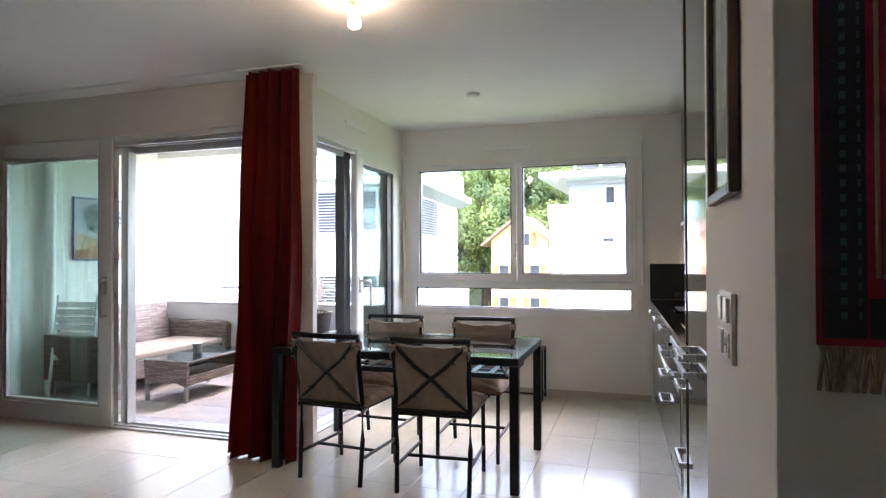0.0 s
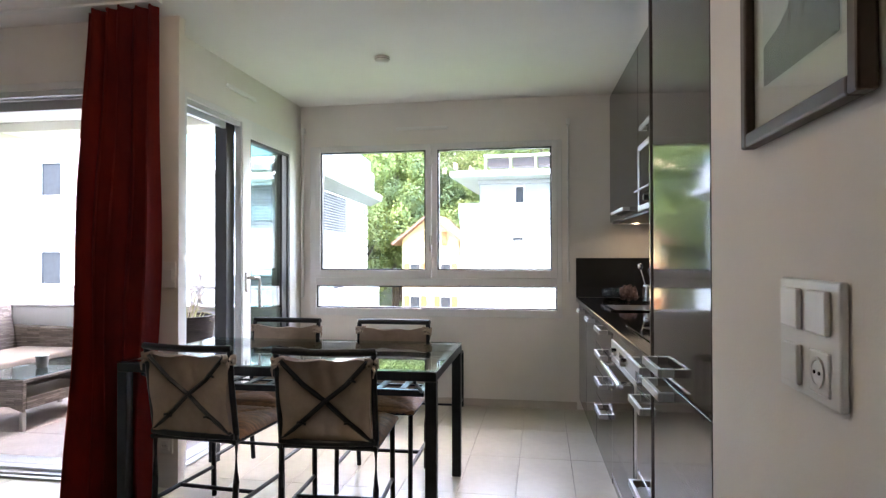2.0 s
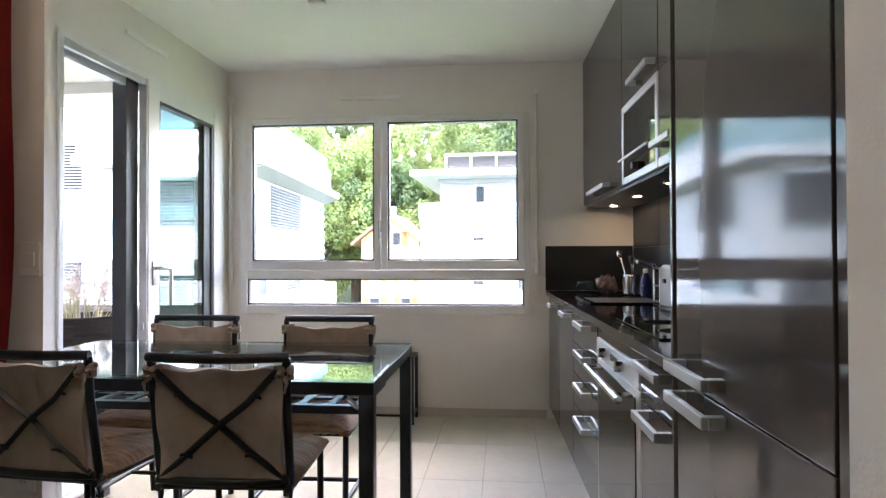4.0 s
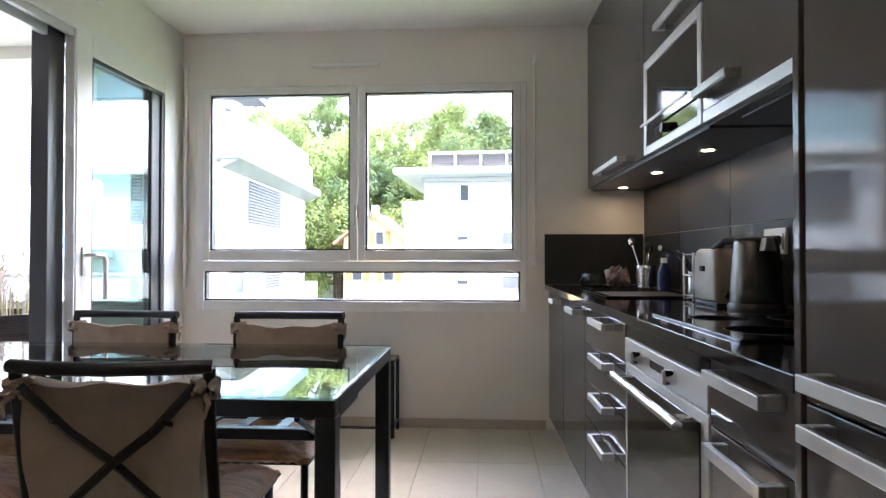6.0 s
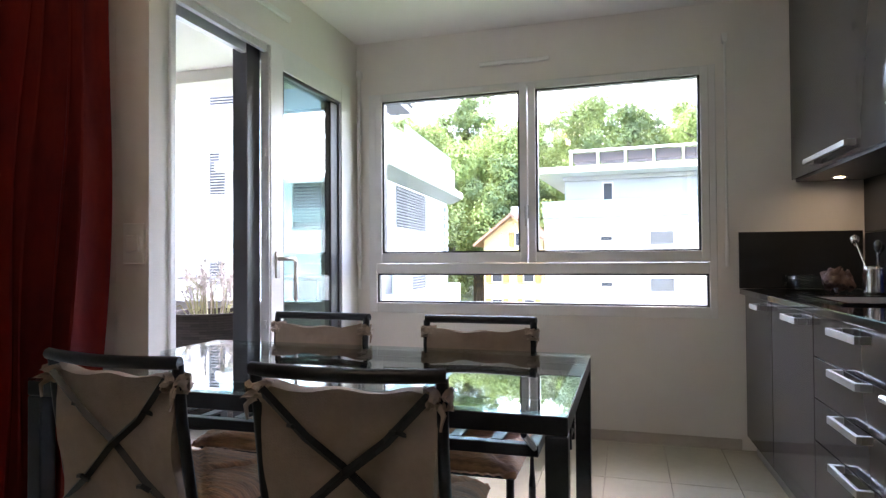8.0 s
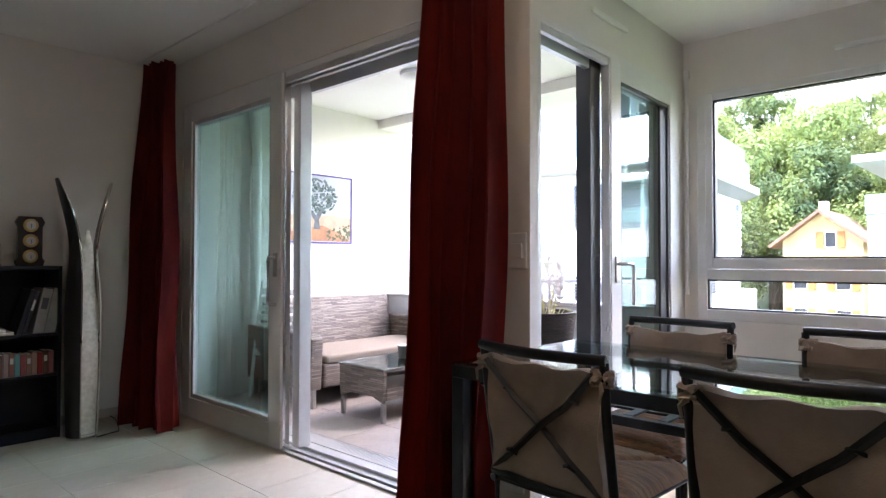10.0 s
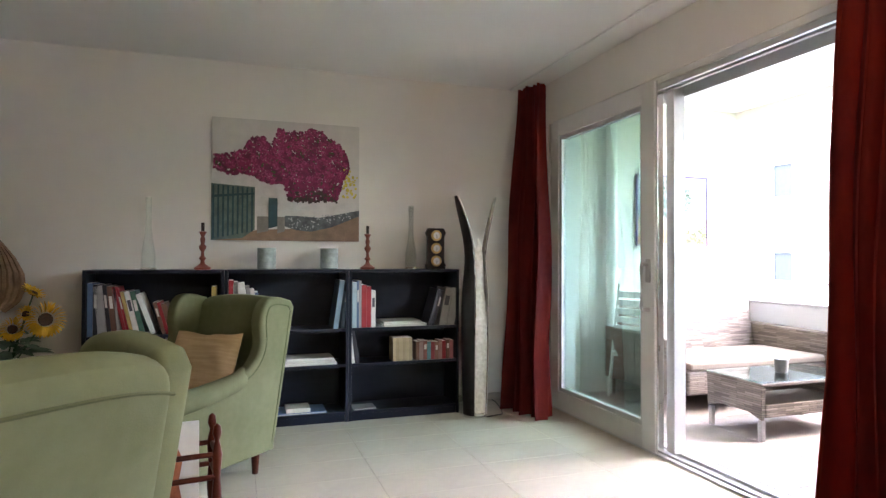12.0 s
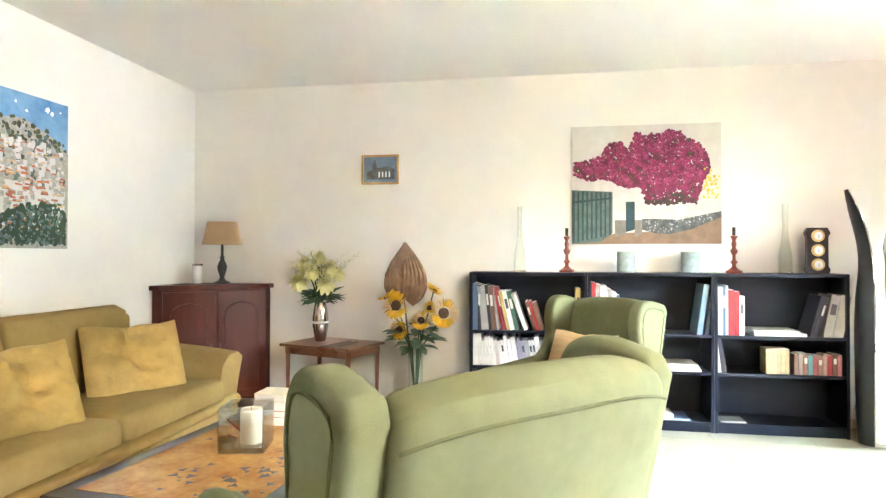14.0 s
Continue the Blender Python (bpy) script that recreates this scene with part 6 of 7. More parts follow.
def wing_chair(label):
    """Front is +y; a wing chair 0.78 m wide and 0.98 m high."""
    c = thing("armchair", pose(0, 0, 0), label, "armchair", "pair of wing armchairs")
    def backfn(u, v):
        x = u * 2 - 1
        top = 0.985 - 0.035 * x * x * abs(x)
        z = 0.13 + (top - 0.13) * v
        return (x * 0.318, -0.345 - 0.17 * v - 0.05 * (1 - x * x) * (0.4 + 0.6 * v), z)
    bk_ = part("backrest", sheet(bmesh.new(), backfn, 14, 9, 0.13), "sage", c, smooth=True)
    bk_.data.shade_smooth()
    bk_.modifiers.new("round", "SUBSURF").render_levels = 2
    seam = []
    for k in range(0, 25):
        x, y, z = backfn(k / 24, 0.915)
        seam.append((x, y - 0.066, z))
    part("piping", tube(bmesh.new(), seam, 0.004, 6), "sage_seam", c, "sage green piping along the back", True)
    # one side from floor to wing: arm in front, wing behind
    side = smooth_line([(0.33, 0.46), (0.325, 0.53), (0.28, 0.555), (0.08, 0.565), (-0.12, 0.59), (-0.22, 0.65), (-0.265, 0.74), (-0.255, 0.84), (-0.275, 0.93), (-0.325, 0.978), (-0.41, 0.985), (-0.52, 0.96)], 4)
    outline = [(0.30, 0.13)] + side + [(-0.545, 0.92), (-0.375, 0.13)]
    for s in (-1, 1):
        w_ = bmesh.new()
        prism(w_, outline, "x", -0.043, 0.043, 0.024, 4)
        p = part("wing", w_, "sage", c, smooth=True, at=pose(s * 0.335, 0, 0, 0, 0, s * 1.5))
        edge = []
        for (y0, z0), (y1, z1) in zip(side, side[2:]):
            n_ = math.hypot(y1 - y0, z1 - z0)
            edge.append((s * 0.0435, (y0 + y1) / 2 - 0.04 * (z1 - z0) / n_, (z0 + z1) / 2 + 0.04 * (y1 - y0) / n_))
        edge += [(s * 0.0435, -0.50, 0.90), (s * 0.0435, -0.44, 0.60), (s * 0.0435, -0.35, 0.18)]
        part("piping", tube(bmesh.new(), edge, 0.004, 6), "sage_seam", p, smooth=True)
        ar = bmesh.new()
        line = [(s * 0.30, -0.22, 0.60), (s * 0.345, -0.12, 0.555), (s * 0.352, 0.1, 0.525), (s * 0.352, 0.28, 0.512), (s * 0.35, 0.338, 0.50)]
        tube(ar, smooth_line(line, 4), 0.06, 14, [0.02, 0.03, 0.04, 0.046] + [0.05, 0.052, 0.054, 0.055] + [0.056] * 8 + [0.05])
        part("armrest", ar, "sage", c, smooth=True)
    part("seat_base", B(-0.29, 0.29, -0.32, 0.33, 0.13, 0.30, bevel=0.03, seg=3), "sage", c, smooth=True)
    part("seat_cushion", B(-0.285, 0.285, -0.34, 0.37, 0.30, 0.45, bevel=0.045, seg=4), "sage", c, smooth=True)
    for x, y in ((-0.29, 0.26), (0.29, 0.26), (-0.29, -0.32), (0.29, -0.32)):
        part("foot", lathe(bmesh.new(), [(0.018, 0), (0.026, 0.12), (0.028, 0.14)], 12, (x, y, 0)), "mahogany", c, smooth=True)
    return c


def heading(fx, fy):
    return math.degrees(math.atan2(fy, fx)) - 90


ca = wing_chair("sage green velvet wing armchair beside the coffee table")
ca.matrix_basis = pose(-1.931, 0.714, 0, 0, 0, heading(-0.715, -0.699))
FAR = pose(-3.835, 1.163, 0, 0, 0, heading(0.716, -0.698)) @ Matrix.Diagonal((0.905, 0.905, 0.943, 1))
cb_ = copy_thing(ca, FAR)
tagged(cb_, "sage green velvet wing armchair in front of the bookcases", "armchair")
pw = thing("cushion", FAR @ pose(-0.02, -0.17, 0.62, 114, 0, 8), "beige striped cushion leaning in the armchair", "cushion")
part("cover", pillow(0.46, 0.36, 0.12, 0.008, 5), "stripe", pw, smooth=True)

# sofa against the south wall
sf = thing("sofa", pose(-3.0, -1.70, 0), "mustard fabric sofa with flared arms and loose cushions", "sofa")
part("base", B(-1.0, 0.95, 0.04, 0.90, 0.10, 0.27, bevel=0.04, seg=3), "mustard", sf, smooth=True)
part("plinth", B(-0.96, 0.93, 0.08, 0.84, 0.03, 0.10), "dark_wood", sf)
part("front_roll", tube(bmesh.new(), [(-0.98, 0.88, 0.28), (-0.5, 0.905, 0.285), (0.95, 0.905, 0.285)], 0.035, 10), "mustard", sf, smooth=True)
for x0, x1 in ((-0.82, 0.06), (0.065, 0.95)):
    part("seat_cushion", B(x0, x1, 0.25, 0.91, 0.275, 0.435, bevel=0.05, seg=4), "mustard", sf, smooth=True)
    bc_ = bmesh.new()
    prism(bc_, [(0.08, 0.36), (0.36, 0.40), (0.31, 0.66), (0.25, 0.84), (0.18, 0.87), (0.08, 0.83)], "x", x0 + 0.01, x1 - 0.005, 0.035, 4)
    part("back_cushion", bc_, "mustard", sf, smooth=True)
part("back_frame", B(-1.0, 0.95, 0.0, 0.14, 0.2, 0.80, bevel=0.035, seg=3), "mustard", sf, smooth=True)
def armfn(u, v):
    y = 0.06 + 0.80 * u
    a = [(-0.82, 0.20), (-0.83, 0.42), (-0.86, 0.54), (-0.93, 0.605), (-1.04, 0.615), (-1.10, 0.57), (-1.05, 0.40), (-1.0, 0.2)]
    k = min(int(v * 7), 6)
    f_ = v * 7 - k
    x = a[k][0] + (a[k + 1][0] - a[k][0]) * f_
    z = a[k][1] + (a[k + 1][1] - a[k][1]) * f_
    drop = 0.05 * u * u
    return (x, y, z - drop * max(0, (z - 0.3) / 0.3))
ab = bmesh.new()
sheet(ab, armfn, 10, 28)
for yy_ in (0, 1):
    ab.faces.new([ab.verts.new(armfn(yy_, k / 28)) for k in range(29)])
bmesh.ops.remove_doubles(ab, verts=ab.verts[:], dist=0.0005)
part("armrest", ab, "mustard", sf, smooth=True)
for x, y in ((-0.9, 0.12), (-0.9, 0.78), (0.85, 0.12), (0.85, 0.78)):
    part("foot", lathe(bmesh.new(), [(0.02, 0), (0.025, 0.03)], 10, (x, y, 0)), "dark_wood", sf)
for x, y, rz, rx, sd in ((-3.50, -1.17, -34, 116, 2), (-2.66, -1.12, -22, 118, 9)):
    p = thing("cushion", pose(x, y, 0.585, rx, 0, rz), "ochre fabric cushion with creases and a tasselled edge on the sofa", "cushion", "ochre cushions")
    part("cover", pillow(0.52, 0.44, 0.17, 0.036, sd), "ochre", p, smooth=True)
    bm = bmesh.new()
    tube(bm, [(-0.25, -0.205, 0), (-0.1, -0.215, 0.01), (0.1, -0.215, 0), (0.25, -0.205, 0.01)], 0.006, 5)
    part("cord", bm, "ochre", p, smooth=True)

# coffee table with marquetry
ct = thing("coffee_table", pose(-2.664, -0.03, 0, 0, 0, -6), "low dark coffee table with a polished burl inlay top", "coffee table")
part("top", B(-0.60, 0.60, -0.38, 0.38, 0.36, 0.42, bevel=0.006), "dark_wood", ct)
part("inlay", B(-0.53, 0.53, -0.31, 0.31, 0.418, 0.4215), "burl", ct, "orange burl veneer panel")
rnd = random.Random(17)
bm = bmesh.new()
for k in range(90):
    cx, cy = rnd.choice([(-0.42, 0.2), (0.34, -0.05), (-0.2, -0.2), (0.30, 0.18), (-0.45, -0.12), (0.12, 0.2), (0.42, 0.12)])
    x, y = cx + rnd.gauss(0, 0.07), cy + rnd.gauss(0, 0.05)
    x, y = max(-0.5, min(0.5, x)), max(-0.28, min(0.28, y))
    a, e = rnd.uniform(0, 6.28), rnd.uniform(0.012, 0.03)
    bm.faces.new([bm.verts.new((x + e * r_ * math.cos(a + q), y + e * r_ * math.sin(a + q), 0.4219)) for q, r_ in ((0, 1), (1.2, 0.4), (2.2, 0.9), (3.1, 0.35), (4.2, 0.8), (5.2, 0.35))])
tagged(part("marquetry", bm, "bark", ct, "dark flower marquetry"), kind="stuff")
part("apron", B(-0.54, 0.54, -0.32, 0.32, 0.27, 0.36, bevel=0.004), "dark_wood", ct)
for x in (-0.5, 0.5):
    for y in (-0.28, 0.28):
        part("leg", bar(bmesh.new(), (x, y, 0), (x, y, 0.27), 0.03, square=True), "dark_wood", ct)
gc = thing("candle_holder", pose(-2.66, -0.06, 0.4222, 0, 0, 12), "square glass candle holder with sticks", "candle holder")
g = bmesh.new()
for a in ((-0.085, -0.079, -0.085, 0.085), (0.079, 0.085, -0.085, 0.085), (-0.079, 0.079, -0.085, -0.079), (-0.079, 0.079, 0.079, 0.085)):
    box(g, *a, 0, 0.17)
box(g, -0.079, 0.079, -0.079, 0.079, 0, 0.02)
M["holder_glass"] = glass("candle_holder_glass", (0.94, 0.95, 0.94), gloss=0.35, power=2.5)
part("glass", g, "holder_glass", gc)
part("sticks", bar(bar(bmesh.new(), (-0.07, -0.03, 0.03), (0.06, -0.06, 0.13), 0.004), (-0.06, -0.06, 0.02), (0.07, -0.05, 0.07), 0.004), mat("red_twig", (0.35, 0.05, 0.03), 0.6), gc, "red decorative sticks")
cd = thing("candle", pose(-2.66, -0.04, 0.4445), "thick ivory pillar candle in the glass holder", "candle")
part("wax", lathe(bmesh.new(), [(0.042, 0), (0.043, 0.125), (0.038, 0.13), (0.0, 0.122)], 26), "candle", cd, smooth=True)
part("wick", bar(bmesh.new(), (0, 0, 0.12), (0.002, 0, 0.135), 0.0015), "black", cd)
for k, (c, t_) in enumerate((((0.62, 0.60, 0.55), 0.035), ((0.40, 0.10, 0.07), 0.03), ((0.66, 0.62, 0.56), 0.04), ((0.62, 0.55, 0.38), 0.035))):
    book(-0.19 + 0.005 * k, 0.422 + sum((0.035, 0.03, 0.04, 0.035)[:k]) + 0.0005 * (k + 1), t_, 0.17 - 0.01 * k, 0.13, c, x=-2.96 + 0.004 * k, lying=True, lab="thick book in a stack on the coffee table")

# corner cabinet, lamp and photo
kb = thing("corner_cabinet", pose(0, 0, 0), "dark mahogany corner cabinet with arched door panels", "cabinet")
part("body", prism(bmesh.new(), [(-5.0, -1.735), (-4.45, -1.735), (-4.44, -1.66), (-4.93, -1.08), (-5.0, -1.08)], "z", 0.06, 0.915, 0.0), "mahogany", kb)
part("top", prism(bmesh.new(), [(-5.0, -1.74), (-4.42, -1.74), (-4.41, -1.65), (-4.92, -1.05), (-5.0, -1.05)], "z", 0.916, 0.952, 0.006), "mahogany", kb)
part("plinth", prism(bmesh.new(), [(-5.0, -1.735), (-4.46, -1.735), (-4.45, -1.66), (-4.935, -1.09), (-5.0, -1.09)], "z", 0.0, 0.059, 0.0), "dark_wood", kb)
A_, B_ = Vector((-4.44, -1.66, 0)), Vector((-4.93, -1.08, 0))
ang = math.degrees(math.atan2((B_ - A_).y, (B_ - A_).x))
L_ = (B_ - A_).length
for k in (0, 1):
    o = A_ + (B_ - A_) * (0.5 * k + 0.25)
    dm = pose(o.x, o.y, 0, 0, 0, ang)
    d_ = part("door", B(-L_ / 4 + 0.012, L_ / 4 - 0.003, -0.014, -0.001, 0.09, 0.90, bevel=0.003), "mahogany", kb, at=dm)
    for (za, zb, arch) in ((0.14, 0.84, True),):
        w2_ = L_ / 4 - 0.06
        pts = [(-w2_, za), (w2_, za), (w2_, zb - 0.12)] + [(w2_ * math.cos(q), zb - 0.12 + 0.10 * math.sin(q)) for q in (0.5, 1.0, 1.57, 2.14, 2.64)] + [(-w2_, zb - 0.12)]
        part("panel", prism(bmesh.new(), pts, "y", -0.022, -0.0142, 0.006, 2), "mahogany", d_)
    part("key_plate", B((-1 if k else 1) * (L_ / 4 - 0.03) - 0.008, (-1 if k else 1) * (L_ / 4 - 0.03) + 0.008, -0.018, -0.0142, 0.47, 0.51, bevel=0.002), "brown_frame", d_)
tl = thing("table_lamp", pose(-4.83, -1.40, 0.952), "table lamp with black turned base and tan shade", "table lamp")
part("base", lathe(bmesh.new(), [(0.06, 0), (0.062, 0.012), (0.03, 0.025), (0.016, 0.05), (0.03, 0.09), (0.038, 0.13), (0.03, 0.16), (0.014, 0.19), (0.02, 0.205), (0.011, 0.22), (0.01, 0.32)], 22), "black", tl, smooth=True)
part("shade", lathe(bmesh.new(), [(0.152, 0.305), (0.11, 0.48), (0.107, 0.48), (0.149, 0.305)], 32), "shade", tl, "tan fabric lamp shade", True)
part("spider", bar(bmesh.new(), (-0.108, 0, 0.47), (0.108, 0, 0.47), 0.003), "gold", tl)
part("cord", tube(bmesh.new(), [(0.05, -0.03, 0.004), (0.14, -0.08, 0.004), (0.24, -0.14, 0.004), (0.33, -0.2, 0.004)], 0.004, 6), "black", tl, "black cord", True)
jr = thing("glass_jar", pose(-4.75, -1.56, 0.952), "patterned glass jar on the cabinet", "jar")
part("body", lathe(bmesh.new(), [(0.035, 0), (0.04, 0.01), (0.042, 0.12), (0.036, 0.14), (0.032, 0.02)], 20), "frost", jr, smooth=True)
part("lid", lathe(bmesh.new(), [(0.04, 0.141), (0.041, 0.155), (0.0, 0.158)], 20), "silver", jr, smooth=True)

# side table with bouquet
st_ = thing("side_table", pose(-4.74, -0.46, 0, 0, 0, -18), "small cherry wood side table with tapered legs", "side table")
part("top", B(-0.225, 0.225, -0.315, 0.315, 0.51, 0.53, bevel=0.005), "sidewood", st_)
part("apron", B(-0.195, 0.195, -0.285, 0.285, 0.455, 0.509, bevel=0.002), "sidewood", st_)
for x in (-0.18, 0.18):
    for y in (-0.27, 0.27):
        part("leg", lathe(bmesh.new(), [(0.012, 0), (0.024, 0.50)], 4, (x, y, 0)), "sidewood", st_)
sv = thing("silver_vase", pose(-4.80, -0.58, 0.53), "polished silver vase with a wavy band", "vase")
part("body", lathe(bmesh.new(), [(0.036, 0), (0.045, 0.03), (0.06, 0.12), (0.06, 0.18), (0.048, 0.26), (0.04, 0.29), (0.036, 0.288), (0.044, 0.2), (0.03, 0.02)], 28), "silver", sv, smooth=True)
part("band", lathe(bmesh.new(), [(0.0605, 0.135), (0.062, 0.142), (0.0605, 0.15)], 28), "white", sv, smooth=True)


def blade(bm, base, tip, width, bend, n=5):
    """A pointed leaf or petal bent along its length."""
    base, tip = Vector(base), Vector(tip)
    d = tip - base
    side = d.cross(Vector((0.13, 0.21, 1))).normalized()
    up = side.cross(d).normalized()
    rows = []
    for k in range(n + 1):
        t_ = k / n
        c_ = base + d * t_ + up * bend * math.sin(math.pi * t_)
        w = width * math.sin(math.pi * (0.08 + 0.88 * t_)) ** 0.8
        rows.append((bm.verts.new(c_ - side * w), bm.verts.new(c_ + side * w)))
    for a, b in zip(rows, rows[1:]):
        bm.faces.new((a[0], a[1], b[1], b[0]))
    return bm


rnd = random.Random(23)
bq = thing("flower_bouquet", pose(-4.80, -0.58, 0.83), "bouquet of pale cream flowers with dark green leaves", "flowers")
bm = bmesh.new()
for k in range(16):
    a, r = rnd.uniform(0, 6.28), rnd.uniform(0.03, 0.14)
    tube(bm, [(0, 0, -0.12), (0.4 * r * math.cos(a), 0.4 * r * math.sin(a), 0.08), (r * math.cos(a), r * math.sin(a), 0.25)], 0.003, 4)
part("stems", bm, "leaf", bq)
bm = bmesh.new()
for k in range(60):
    a, r, z = rnd.uniform(0, 6.28), rnd.uniform(0.05, 0.13), rnd.uniform(-0.03, 0.10)
    p = Vector((0.5 * r * math.cos(a), 0.5 * r * math.sin(a), z * 0.6))
    blade(bm, p, p + Vector((r * math.cos(a), r * math.sin(a), rnd.uniform(-0.03, 0.07))), 0.022, 0.012)
part("leaves", bm, "leaf", bq)
for cx, cy, cz, rr in ((0.10, -0.13, 0.14, 0.10), (0.12, 0.09, 0.13, 0.11), (0.07, 0.10, 0.24, 0.10), (0.11, -0.02, 0.22, 0.10), (0.04, -0.11, 0.27, 0.09), (0.03, 0.0, 0.32, 0.08), (0.0, 0.14, 0.2, 0.08)):
    bm = bmesh.new()
    for ringn, (n_, l_, up_) in enumerate(((14, 1.0, 0.25), (11, 0.8, 0.6), (8, 0.55, 1.0))):
        for k in range(n_):
            a = 6.283 * k / n_ + ringn
            d_ = Vector((up_ + 0.1, math.cos(a), math.sin(a) + 0.25)).normalized()
            blade(bm, (cx, cy, cz), Vector((cx, cy, cz)) + d_ * rr * l_ * 0.8, 0.026, 0.014, 4)
    part("blossom", bm, "lily", bq, "pale cream blossom")
bm = bmesh.new()
for k in range(26):
    a = rnd.uniform(0, 6.28)
    p = Vector((rnd.uniform(-0.04, 0.04), rnd.uniform(-0.05, 0.05), 0.16))
    tip = p + Vector((0.14 * math.cos(a), 0.24 * math.sin(a), rnd.uniform(0.04, 0.28)))
    blade(bm, p, tip, 0.003, 0.03)
    for q in range(14):
        b0 = p.lerp(tip, 0.4 + 0.6 * q / 14)
        blade(bm, b0, b0 + Vector((rnd.uniform(-0.03, 0.03), rnd.uniform(-0.04, 0.04), rnd.uniform(0.0, 0.04))), 0.0022, 0.004, 2)
part("fronds", bm, mat("pale_frond", (0.30, 0.34, 0.16), 0.7, var=0.3), bq, "thin pale green fronds")

# tall glass vase with sunflowers and a dried palm leaf
gv = thing("glass_vase", pose(-4.72, 0.17, 0), "tall clear glass floor vase", "vase")
part("glass", lathe(bmesh.new(), [(0.06, 0), (0.062, 0.02), (0.055, 0.3), (0.058, 0.56), (0.052, 0.56), (0.049, 0.3), (0.052, 0.03)], 24), "clear", gv, smooth=True)
part("foot", lathe(bmesh.new(), [(0.062, 0), (0.066, 0.008), (0.06, 0.022)], 24), "frost", gv, smooth=True)
sfw = thing("sunflowers", pose(-4.72, 0.17, 0.56), "bunch of yellow sunflowers with grey-green leaves", "flowers")
bm = bmesh.new()
heads = [(0.10, -0.12, 0.26, 0.085, (0.9, -0.2, 0.25)), (0.08, 0.22, 0.21, 0.09, (0.9, 0.35, 0.1)), (0.10, 0.06, 0.16, 0.06, (0.9, 0.0, 0.2)), (0.09, -0.10, 0.09, 0.06, (0.9, -0.2, -0.1)), (0.0, 0.13, 0.36, 0.06, (0.1, 0.5, 0.85)), (0.0, -0.21, 0.31, 0.06, (0.0, -0.5, 0.85)), (0.05, 0.11, 0.24, 0.045, (0.6, 0.2, 0.6))]
for x, y, z, r, n_ in heads:
    tube(bm, [(0, 0, -0.45), (0.2 * x, 0.2 * y, -0.05), (0.7 * x, 0.8 * y, z * 0.7), (x - 0.02, y, z)], 0.005, 5)
part("stems", bm, "leaf", sfw)
for x, y, z, r, n_ in [(a, b, c, d * 1.2, e) for a, b, c, d, e in heads]:
    q = Vector(n_).to_track_quat("Z", "Y")
    hd = bmesh.new()
    for ringn in (0, 1):
        for k in range(17):
            a = 6.283 * (k + 0.5 * ringn) / 17
            p = Vector((x, y, z)) + q @ Vector((0.4 * r * math.cos(a), 0.4 * r * math.sin(a), 0))
            blade(hd, p, Vector((x, y, z)) + q @ Vector((r * math.cos(a), r * math.sin(a), 0.012 + 0.012 * ringn + rnd.uniform(-0.008, 0.008))), 0.15 * r, 0.006, 4)
    h_ = part("flower_head", hd, "sunpetal", sfw, "yellow sunflower head")
    part("disc", lathe(bmesh.new(), [(r * 0.36, -0.004), (r * 0.33, 0.012), (0.0, 0.018)], 18), "seed", h_, "dark brown seed disc", at=Matrix.Translation((x, y, z)) @ q.to_matrix().to_4x4())
bm = bmesh.new()
for k in range(46):
    a, r, z = rnd.uniform(0, 6.28), rnd.uniform(0.08, 0.19), rnd.uniform(-0.04, 0.13)
    p = Vector((0.5 * r * math.cos(a), 0.5 * r * math.sin(a), z))
    blade(bm, p, p + Vector((0.7 * r * math.cos(a), 0.8 * r * math.sin(a), rnd.uniform(-0.07, 0.03))), 0.034, 0.012)
part("leaves", bm, mat("greyed_leaf", (0.10, 0.16, 0.12), 0.7, var=0.35, scale=14), sfw, "grey-green leaves")
pm = thing("dried_palm_leaf", pose(-4.78, 0.07, 0.56), "large brown dried palm leaf standing in the vase", "dried leaf")
def palm(u, v):
    x = u * 2 - 1
    prof = ((0, 0.35), (0.12, 0.8), (0.3, 1.0), (0.5, 0.95), (0.7, 0.68), (0.85, 0.36), (1.0, 0.02))
    k = min(5, sum(v > p[0] for p in prof[1:]))
    w = 0.165 * (prof[k][1] + (prof[k + 1][1] - prof[k][1]) * (v - prof[k][0]) / (prof[k + 1][0] - prof[k][0]))
    return (0.016 * abs((x * 11) % 2 - 1) * (0.3 + v) - 0.05 * x * x, x * w, 0.30 + 0.41 * v - 0.06 * abs(x) * (1 - v))
part("blade", sheet(bmesh.new(), palm, 66, 14, 0.003), "dry_leaf", pm)
part("stalk", tube(bmesh.new(), [(0.06, 0.1, -0.42), (0.02, 0.04, 0.0), (0.0, 0.0, 0.3)], 0.006, 6), "dry_leaf", pm, smooth=True)

